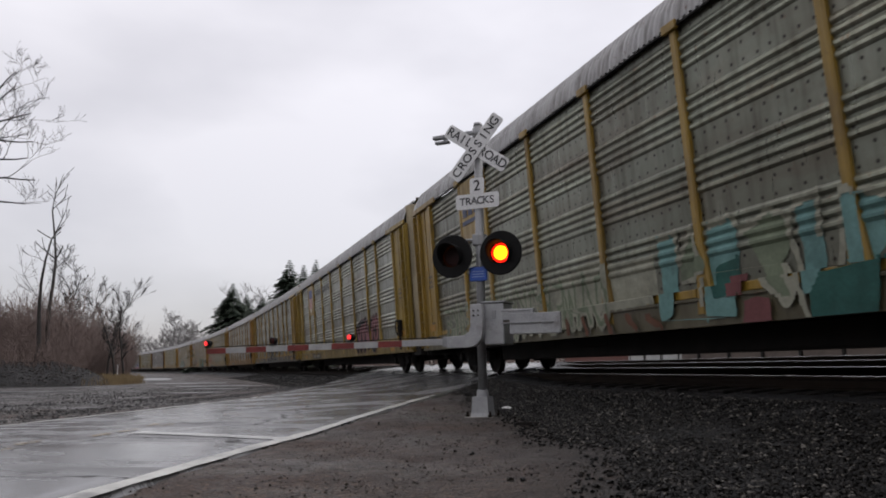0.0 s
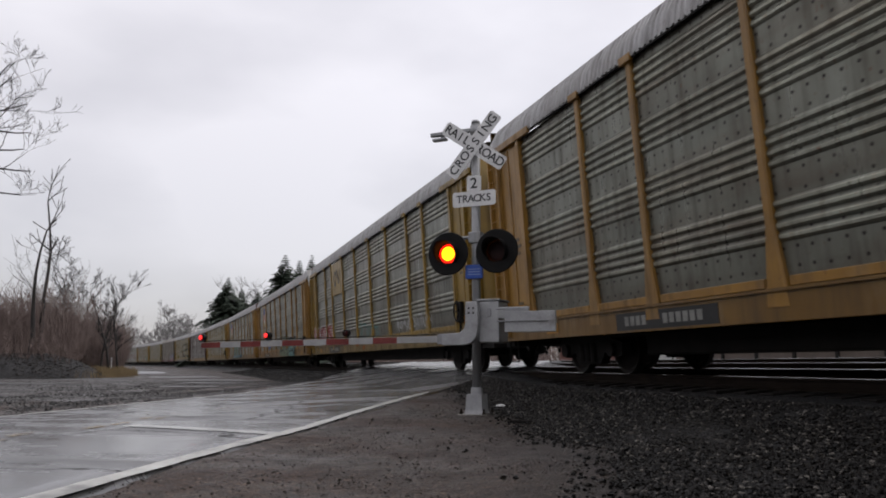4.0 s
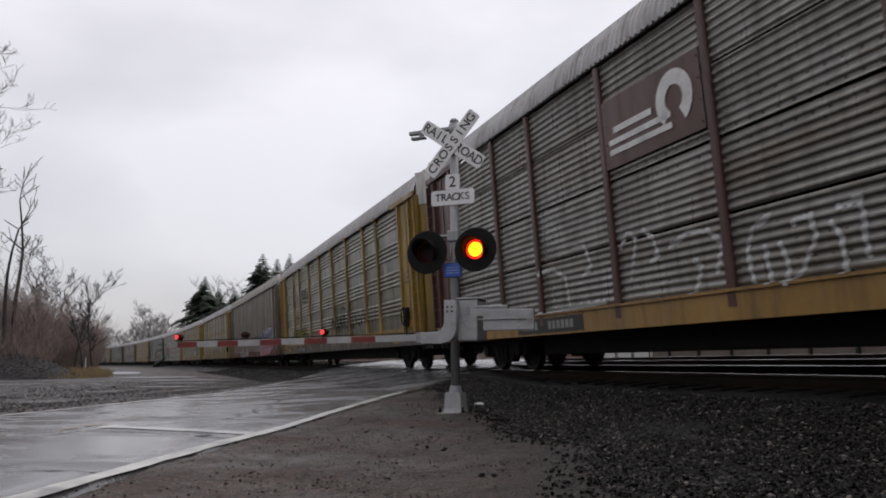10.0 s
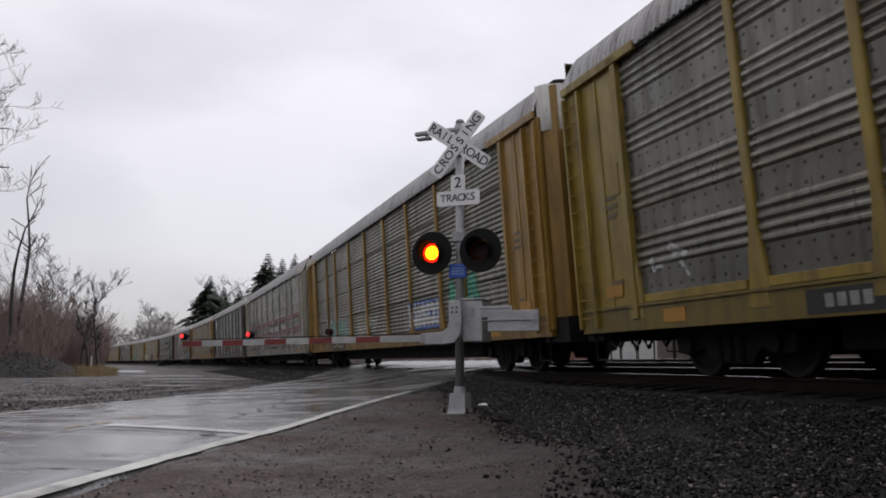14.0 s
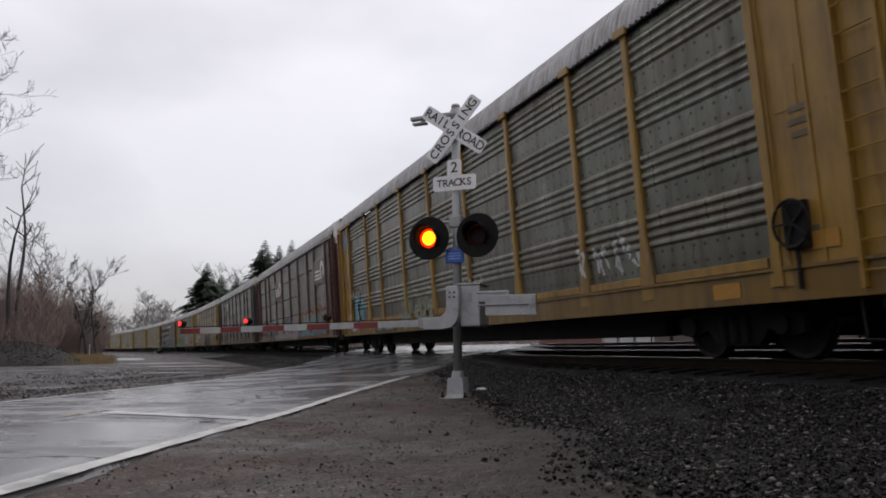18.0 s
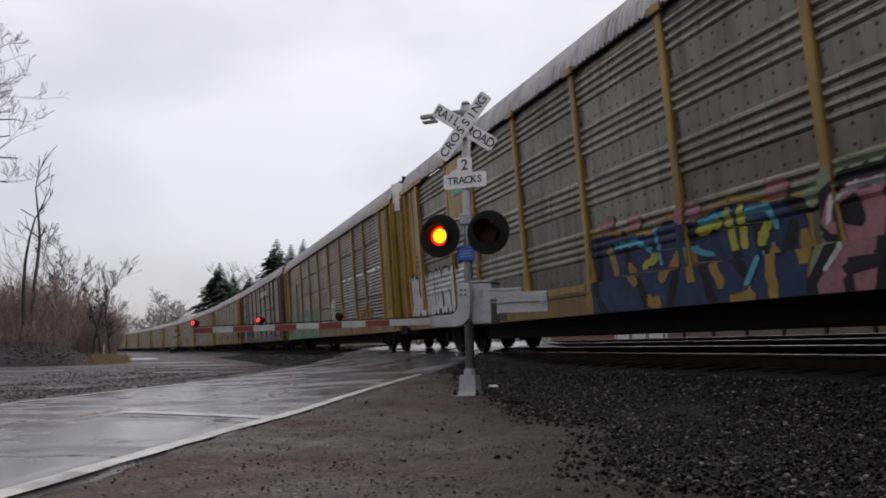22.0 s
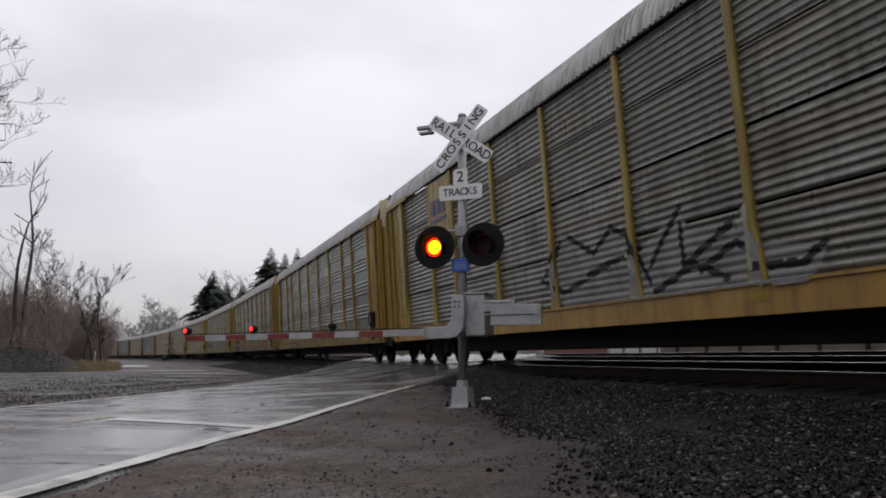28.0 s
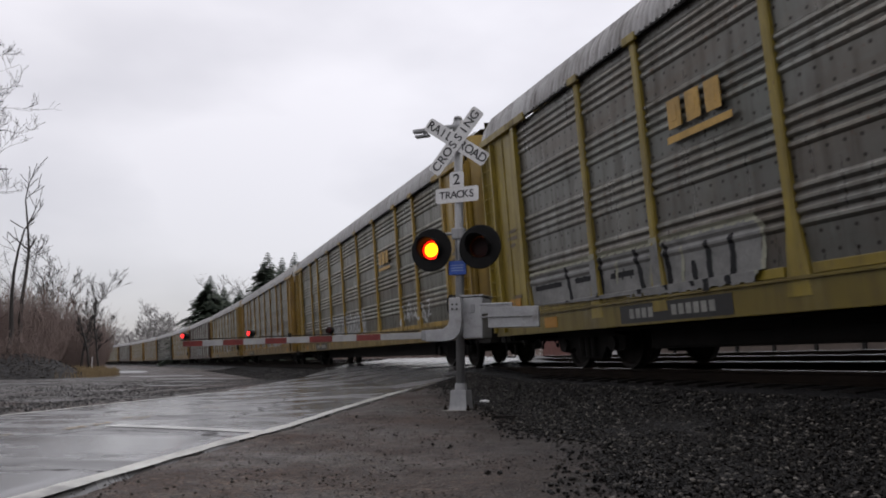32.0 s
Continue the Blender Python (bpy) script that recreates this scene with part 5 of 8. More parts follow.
def sprayed_rear_8(lay):
    lay("white", 0.026, 0, [[(-4.45, 2.8), (-4.65, 2.95), (-4.95, 2.9), (-5, 2.4), (-4.45, 2.4), (-4.45, 2.8)], [(-5.15, 2.95), (-5.9, 2.9)], [(-5.8, 2.7), (-5.95, 2)], [(-6.55, 2.7), (-6.75, 2.75), (-6.75, 2.4), (-6.75, 1.95)], [(-7.45, 2.75), (-7.6, 3), (-7.9, 3.1), (-8.2, 2.95), (-8.35, 2.6), (-7.9, 2.45), (-7.7, 2.25), (-7.35, 2.25), (-7.4, 2.7)], [(-8.5, 2.9), (-8.9, 2.85), (-9.3, 2.65), (-9.4, 2.5), (-9.15, 2.45), (-9.05, 1.95), (-8.65, 1.95), (-8.65, 2.45), (-8.5, 2.55)], [(-4.75, 2.2), (-6.25, 2)], [(-7.85, 2.75), (-7.9, 2.25)]])
    lay("orange", 0, 1, [[(-7.35, 1.65), (-7.7, 1.7), (-8, 1.55), (-8.05, 1.05), (-7.35, 1.1)], [(-8.6, 1.75), (-8.85, 1.75), (-8.85, 1.25), (-8.55, 1.2)], [(-7.4, 1), (-7.6, 1), (-7.6, 0.75), (-7.45, 0.75)], [(-7.75, 1), (-7.95, 1), (-8.15, 0.7), (-7.95, 0.7)], [(-8.65, 1), (-8.8, 1), (-8.9, 0.7), (-8.75, 0.7)]])
    lay("orange", 0.1, 0, [[(-8.85, 1.65), (-9.1, 1.6), (-9.1, 1.35), (-8.9, 1.35)], [(-9, 0.95), (-9.25, 0.75)]])
    lay("sage", 0, 1, [[(-8.1, 1.65), (-8.35, 1.8), (-8.45, 1.7), (-8.4, 1.1), (-8.1, 1.05)], [(-9.25, 1.65), (-9.65, 1.75), (-9.55, 1.1), (-9.25, 1.05)]])
    lay("black", 0.051, 0, [[(-8.05, 1.65), (-8.05, 1.05)], [(-8.55, 1.75), (-8.5, 1.1)], [(-9.2, 1.6), (-9.2, 1.05)], [(-7.75, 1.45), (-7.75, 1.15)], [(-9.45, 1.6), (-9.45, 1.35)]])
    lay("white", 0, 1, [[(-1.35, 2.25), (-2.15, 2.45), (-2.6, 2.35), (-2.4, 1.9), (-2.95, 1.6), (-3.65, 1.35), (-3.65, 1.15), (-1.75, 1.15)]])
    lay("mint", 0, 1, [[(-2.8, 1.95), (-3.45, 1.95), (-3.75, 1.55), (-3.9, 1.2), (-2.9, 1.5)]])
    lay("black", 0.029, 0, [[(-2.25, 2.3), (-2.3, 1.8)], [(-1.85, 2.05), (-2, 1.5)], [(-2.7, 1.55), (-3.5, 1.25)]])


def sprayed_rear_12(lay):
    lay("grey", 0, 1, [[(1.9, 1.65), (1.2, 2.1), (0.6, 2.4), (-0.2, 2.15), (-0.85, 2.35), (-1.5, 1.85), (-2.6, 2.35), (-2.75, 2), (-3.75, 1.95), (-3.95, 2.05), (-4.15, 1.6), (-5.2, 1.5), (-4.9, 1.05), (-3.95, 1.1), (1.05, 1.15)]])
    lay("black", 0.051, 0, [[(1.75, 1.8), (1.05, 2.35)], [(0.7, 2.4), (-0.15, 2), (-0.75, 2.35)], [(-0.75, 2.35), (-1.25, 2.15), (-1.75, 1.35)], [(-1.8, 1.6), (-2.6, 2.35)], [(-2.6, 2.1), (-2.6, 1.5)], [(-2.6, 1.5), (-3.65, 1.95)], [(-2.95, 1.4), (-3.7, 1.7), (-3.9, 1.6)], [(-3.95, 1.35), (-4.8, 1.3), (-5.15, 1.5)], [(0.1, 1.65), (-1.55, 1.9)], [(1.9, 1.7), (1, 1.4), (-0.3, 1.7)], [(-1.85, 1.2), (-2.85, 1.5), (-3.5, 1.25)]])
    lay("pale", 0.043, 0, [[(-1.05, 1.95), (-1.45, 1.55)], [(-3.8, 1.9), (-4, 2.1), (-4, 1.35)], [(1.6, 2), (1.35, 1.4)]])


def sprayed_rear_14(lay):
    lay("white", 0.295, 0, [[(11.05, 1.95), (11.05, 1.5)], [(10.7, 2), (10.65, 1.55)], [(10.3, 2), (10.25, 1.65)], [(9.85, 2), (9.95, 1.4)], [(9.5, 2), (9.55, 1.3)], [(9.15, 1.95), (9.2, 1.25)], [(8.7, 2), (8.65, 1.6)], [(10.75, 1.4), (10.7, 0.8)], [(10.05, 1.25), (10.05, 0.8)], [(9.55, 1.2), (9.55, 0.85)], [(9.1, 1.15), (9.05, 0.85)], [(8.55, 1.6), (8.25, 1.5)], [(8.6, 1.1), (8.25, 0.85)]])
    lay("black", 0.265, 2, [[(11.05, 1.95), (11.05, 1.5)], [(10.7, 2), (10.65, 1.55)], [(10.3, 2), (10.25, 1.65)], [(9.85, 2), (9.95, 1.4)], [(9.5, 2), (9.55, 1.3)], [(9.15, 1.95), (9.2, 1.25)], [(8.7, 2), (8.65, 1.6)], [(10.75, 1.4), (10.7, 0.8)], [(10.05, 1.25), (10.05, 0.8)], [(9.55, 1.2), (9.55, 0.85)], [(9.1, 1.15), (9.05, 0.85)], [(8.55, 1.6), (8.25, 1.5)], [(8.6, 1.1), (8.25, 0.85)]])


def sprayed_rear_15(lay):
    lay("grey", 0, 1, [[(11.35, 1.85), (9.7, 1.9), (7.25, 1.9), (4.7, 1.95), (4.6, 1.8), (4.7, 1.15), (6.4, 1.15), (11.3, 1.3)]])
    lay("black", 0.058, 0, [[(9.7, 1.85), (9.6, 1.3)], [(8.45, 1.95), (8.5, 1.3)], [(7.4, 1.9), (7.25, 1.25)], [(6.6, 1.85), (6.55, 1.25)], [(6, 1.5), (5.95, 1.25)], [(5.65, 1.75), (5.65, 1.15)], [(5.15, 1.75), (5.2, 1.2)], [(8.15, 1.55), (7.55, 1.55)], [(11, 1.6), (10, 1.6)], [(9.35, 1.6), (8.75, 1.6)]])
    lay("pale", 0.036, 0, [[(11.35, 1.9), (9.7, 1.95), (7.25, 1.95), (4.7, 1.95), (4.55, 1.8), (4.65, 1.25)], [(8, 1.45), (7.95, 1.75)], [(6.95, 1.8), (7.05, 1.35)], [(6.2, 1.75), (6.25, 1.3)]])


def sprayed_front_8(lay):
    lay("white", 0.04, 0, [[(5.15, 1.35), (5.15, 1.7), (4.95, 2), (4.7, 2), (4.6, 1.95)], [(5.05, 1.75), (5, 1.25), (5.05, 1.15)], [(5.6, 1.25), (5.5, 1.4), (5.45, 1.3), (5.1, 1.15)], [(4.5, 1.9), (4.35, 2.05), (4.15, 2.1)], [(4.5, 1.85), (4.45, 1.6)]])
    lay("grey", 0.029, 0, [[(11.25, 2), (10.9, 2.1), (10.6, 1.95)], [(10.1, 1.95), (9.9, 2.05), (9.7, 1.8)]])


def sprayed_front_5(lay):
    lay("teal", 0.043, 0, [[(1.05, 1.75), (0.8, 1.95), (0.6, 1.65), (1.1, 1.15)], [(0.5, 1.9), (0.55, 1.2)], [(0.3, 1.8), (-0.2, 1.85), (-0.15, 1.1)], [(-0.45, 1.85), (-0.4, 1.15), (-0.75, 1.7)], [(-0.95, 1.75), (-1.15, 1.2), (-1.45, 1.75)], [(-1.5, 1.65), (-1.95, 1.65), (-1.9, 1.05)], [(-2.15, 1.65), (-2.15, 1)], [(1.55, 1.1), (0.4, 1.15), (-0.85, 1.2)]])
    lay("white", 0.032, 0, [[(4.25, 1.8), (4.1, 1.35), (3.6, 1.85)], [(3.4, 1.8), (3.4, 1.3)], [(2.9, 1.8), (2.85, 1.35), (2.3, 1.4)], [(2.15, 1.75), (2.15, 1.3)]])
    lay("orange", 0.087, 0, [[(1.4, 1.05), (0.95, 1.05)], [(0.1, 0.85), (-0.15, 0.9)]])


SPRAYED = {-11: sprayed_front_1, -10: sprayed_front_2, -6: sprayed_front_6, -3: sprayed_front_9, -1: sprayed_front_11, 3: sprayed_rear_3, 5: sprayed_rear_5, 7: sprayed_rear_7, 4: sprayed_rear_4, 6: sprayed_rear_6, 8: sprayed_rear_8, 12: sprayed_rear_12, 14: sprayed_rear_14, 15: sprayed_rear_15, -4: sprayed_front_8, -7: sprayed_front_5}


def mural(car, kind, paint):
    """Sprayed layers one over another, from the lowest to the last."""
    count = [0]

    def lay(hue, radius, form, strokes):
        heights = [z for s in strokes for _, z in s]
        lo, hi = max(Z_SILL + 0.03, min(heights) - radius - 0.06), min(4.9, max(heights) + radius + 0.06)
        me = spray_mesh(strokes, radius, kind, 0.0035 * count[0], paint_flat("spray_" + hue, HUES[hue], 0.65, 0.2), (lo, hi), form)
        if me:
            under("spray_paint", me, car, label=hue + " spray paint over ribs and sill", kind="stuff")
        count[0] += 1
    paint(lay)


def ellipse(bm, x, z, rx, rz, y=0.0, t=0.008, n=20):
    return prism(bm, [(x + rx * math.cos(2 * math.pi * k / n), z + rz * math.sin(2 * math.pi * k / n)) for k in range(n)], y, y + t)


def placard(car, name, x0, x1, z0, z1, colour, label):
    """A painted steel plate bolted over the sheets, a little proud of them."""
    bm = flat(bmesh.new(), x0, x1, z0, z1, HALF - 0.024, 0.02)
    for k in range(4):
        for x in (x0 + 0.06, x1 - 0.06):
            rod(bm, (x, HALF - 0.01, z0 + 0.1 + (z1 - z0 - 0.2) * k / 3), (x, HALF + 0.008, z0 + 0.1 + (z1 - z0 - 0.2) * k / 3), 0.018, sides=6)
    ob = part("placard", bm, M_PAINT, car, label, colour=colour)
    return ob


def emblem(parent, bm, hue, colour, label):
    part("emblem", bm, paint_flat("emblem_" + hue, colour), parent, label)


Y_PLATE = HALF - 0.001


def mark_blocks(car, end, plate, ink, hue):
    """Three slanted blocks over a stripe, on a plate or straight on the sheets."""
    x0, x1 = (6.9, 8.54) if end > 0 else (-8.54, -6.9)
    if not plate:
        x0, x1 = (4.5, 6.25) if end > 0 else (-6.25, -4.5)
    host, zm = car, 4.1 if plate else 3.46
    if plate:
        host = placard(car, "placard", x0, x1, 3.42, Z_EAVE - 0.06, plate, "painted steel placard")
    bm = bmesh.new()
    for k in range(3):
        xa = x1 - 0.32 - 0.42 * k
        box(bm, xa - 0.14, xa + 0.16, Y_PLATE, Y_PLATE + 0.012, zm, zm + 0.42)
        box(bm, xa - 0.05, xa + 0.08, Y_PLATE + 0.012, Y_PLATE + 0.016, zm + 0.1, zm + 0.32)
    box(bm, x0 + 0.28, x1 - 0.1, Y_PLATE, Y_PLATE + 0.012, zm - 0.2, zm - 0.1)
    emblem(host, bm, hue, ink, "slanted block emblem")


def mark_shield(car, end):
    x0, x1 = (6.9, 8.54) if end > 0 else (-8.54, -6.9)
    host = placard(car, "placard", x0, x1, 3.3, Z_EAVE - 0.06, YELLOW, "yellow steel placard with a shield")
    xm = (x0 + x1) / 2
    emblem(host, prism(bmesh.new(), [(xm - 0.52, 4.75), (xm + 0.52, 4.75), (xm + 0.55, 4.2), (xm + 0.42, 3.75), (xm, 3.48), (xm - 0.42, 3.75), (xm - 0.55, 4.2)], Y_PLATE, Y_PLATE + 0.01), "white", (0.6, 0.6, 0.58), "white shield field")
    bm = bmesh.new()
    for k in range(4):
        x = xm - 0.39 + 0.26 * k
        box(bm, x - 0.055, x + 0.055, Y_PLATE + 0.01, Y_PLATE + 0.016, 3.68 + 0.05 * abs(k - 1.5), 4.3)
    emblem(host, bm, "red", (0.4, 0.05, 0.05), "red stripes")
    bm = box(bmesh.new(), xm - 0.53, xm + 0.53, Y_PLATE + 0.01, Y_PLATE + 0.017, 4.3, 4.78)
    emblem(host, bm, "navy", (0.03, 0.05, 0.2), "blue shield head")


def mark_wheel(car, end):
    """A brown placard with a pale wheel arc and two speed bars."""
    x0, x1 = (1.47, 3.96) if end > 0 else (-11.2, -8.75)
    host = placard(car, "placard", x0, x1, 3.3, 4.42, BROWN, "brown steel placard")
    cx = x0 + 0.6
    bm = bmesh.new()
    for k in range(16):
        a = radians(-50 + 18 * k)
        b = radians(-50 + 18 * (k + 1))
        prism(bm, [(cx + 0.2 * math.cos(a), 3.9 + 0.2 * math.sin(a)), (cx + 0.42 * math.cos(a), 3.9 + 0.42 * math.sin(a)), (cx + 0.42 * math.cos(b), 3.9 + 0.42 * math.sin(b)), (cx + 0.2 * math.cos(b), 3.9 + 0.2 * math.sin(b))], Y_PLATE, Y_PLATE + 0.01)
    for z in (3.5, 3.66):
        box(bm, cx + 0.1, x1 - 0.15, Y_PLATE, Y_PLATE + 0.01, z, z + 0.09)
    box(bm, cx + 0.55, x1 - 0.3, Y_PLATE, Y_PLATE + 0.01, 3.84, 3.94)
    emblem(host, bm, "white", (0.6, 0.6, 0.58), "pale wheel emblem with bars")


def mark_worm(car, end, plate, x0=4.12, x1=6.55):
    """One continuous rounded line bent into two humps."""
    host = car
    if plate:
        host = placard(car, "placard", x0, x1, 3.5, Z_EAVE - 0.06, plate, "painted steel placard")
    pts = [(0.62, 0.42), (0.35, 0.5), (0.2, 0.3), (0.3, 0.08), (0.55, 0.06), (0.75, 0.5), (0.9, 0.5), (1.05, 0.1), (1.2, 0.1), (1.35, 0.5)]
    bm = bmesh.new()
    for (a, za), (b, zb) in zip(pts, pts[1:]):
        m = Vector((b - a, 0, zb - za))
        nrm = Vector((-m.z, 0, m.x)).normalized() * 0.075
        a, b, za, zb = 1.3 * a, 1.3 * b, 1.45 * za, 1.45 * zb
        prism(bm, [(x1 - 0.25 - a - nrm.x, 3.9 + za - nrm.z), (x1 - 0.25 - a + nrm.x, 3.9 + za + nrm.z), (x1 - 0.25 - b + nrm.x, 3.9 + zb + nrm.z), (x1 - 0.25 - b - nrm.x, 3.9 + zb - nrm.z)], Y_PLATE, Y_PLATE + 0.012)
    ink = (0.6, 0.6, 0.58) if plate != YELLOW else (0.05, 0.04, 0.03)
    emblem(host, bm, "white" if plate != YELLOW else "dark", ink, "bent line emblem")


def mark_city(car, end):
    host = placard(car, "placard", 6.9, 8.54, 3.5, Z_EAVE - 0.06, YELLOW, "yellow steel placard with a green panel")
    emblem(host, box(bmesh.new(), 7.1, 8.2, Y_PLATE, Y_PLATE + 0.01, 4.1, 4.75), "white", (0.6, 0.6, 0.58), "white panel")
    bm = bmesh.new()
    for k, h in enumerate((0.2, 0.34, 0.26, 0.44, 0.3)):
        box(bm, 7.14 + 0.21 * k, 7.33 + 0.21 * k, Y_PLATE + 0.01, Y_PLATE + 0.016, 4.1, 4.1 + h)
    emblem(host, bm, "green", (0.06, 0.32, 0.2), "green block shapes")


def mark_plain(car, end):
    host = placard(car, "placard", 6.9, 8.54, 4.0, Z_EAVE - 0.1, YELLOW, "yellow steel placard with worn dark bars")
    bm = bmesh.new()
    for z in (4.2, 4.45, 4.7):
        box(bm, 7.0, 8.4, Y_PLATE, Y_PLATE + 0.008, z, z + 0.12)
    emblem(host, bm, "dark", (0.12, 0.08, 0.03), "worn dark bars")


def mark_bars_high(car, x0, x1, ink, hue):
    """Large old lettering worn to plain bars along the top of the sheets."""
    bm = bmesh.new()
    x = x0
    while x < x1:
        box(bm, x, x + 0.26, PANEL_Y + 0.045, PANEL_Y + 0.05, 4.3, 4.62)
        x += 0.38
    emblem(car, bm, hue, ink, "row of plain lettering bars")


KICK = mesh_of("kick_plate", box(bmesh.new(), -1.15, 1.15, -0.01, 0.052, Z_PANEL - 0.01, Z_PANEL + 0.11, 0.008), M_PAINT)
REFLECTOR = mesh_of("reflector", box(bmesh.new(), -0.26, 0.26, 0, 0.008, -0.1, 0.1), paint_flat("reflector_yellow", (0.36, 0.17, 0.015)))


def stencils(car, sill_dark, seed):
    """Plain bars where the sill and end sheets carry small stencilled writing."""
    rng = random.Random(seed)
    x = 6.2
    bm = box(bmesh.new(), x - 1.0, x + 1.7, HALF, HALF + 0.006, 0.78, 1.06)
    part("stencil_panel", bm, paint_flat("stencil_black", (0.01, 0.0095, 0.009)), car, "black stencil panel on the sill")
    bm = bmesh.new()
    for k in range(4):
        box(bm, x + 1.3 - 0.17 * k, x + 1.42 - 0.17 * k, HALF + 0.006, HALF + 0.012, 0.85, 1.0)
    for k in range(6):
        box(bm, x + 0.2 - 0.17 * k, x + 0.32 - 0.17 * k, HALF + 0.006, HALF + 0.012, 0.85, 1.0)
    part("stencil", bm, paint_flat("stencil_white", (0.22, 0.22, 0.2)), car, "row of worn white stencil bars", kind="stuff")
    bm = bmesh.new()
    for end in (-1, 1):
        for z in (1.5, 2.6, 2.75, 2.9):
            w = rng.uniform(0.25, 0.5)
            box(bm, end * 11.9 - w / 2, end * 11.9 + w / 2, HALF - 0.022, HALF - 0.016, z, z + 0.07)
    part("stencil", bm, paint_flat("stencil_faint", (0.1, 0.07, 0.03)), car, "faint stencilled bars", kind="stuff")
    for end in (-1, 1):
        under("reflector", REFLECTOR, car, pose(end * 10.4, HALF + 0.001, 0.93), "yellow reflective patch")
        under("reflector", REFLECTOR, car, pose(end * 12.0, HALF - 0.02, 1.4), "yellow reflective patch")


def brake_mesh():
    """A dark hand-brake wheel on its gear case."""
    verts, faces = [], []
    ring = [Vector((0.27 * math.cos(2 * math.pi * k / 20), 0.14, 0.27 * math.sin(2 * math.pi * k / 20))) for k in range(21)]
    tube(verts, faces, ring, [0.022] * 21, 5)
    for k in range(5):
        a = 2 * math.pi * k / 5
        tube(verts, faces, [Vector((0, 0.12, 0)), Vector((0.27 * math.cos(a), 0.14, 0.27 * math.sin(a)))], [0.02, 0.016], 4)
    tube(verts, faces, [Vector((0.02, 0.06, -0.1)), Vector((0.03, 0.07, -0.75))], [0.03, 0.03], 5)
    bm = box(bmesh.new(), -0.17, 0.17, 0.0, 0.1, -0.3, 0.26, 0.03)
    me = bpy.data.meshes.new("side")
    me.from_pydata(verts, [], faces)
    bm.from_mesh(me)
    bpy.data.meshes.remove(me)
    return mesh_of("hand_brake", bm, M_BLACK)


BRAKE = brake_mesh()


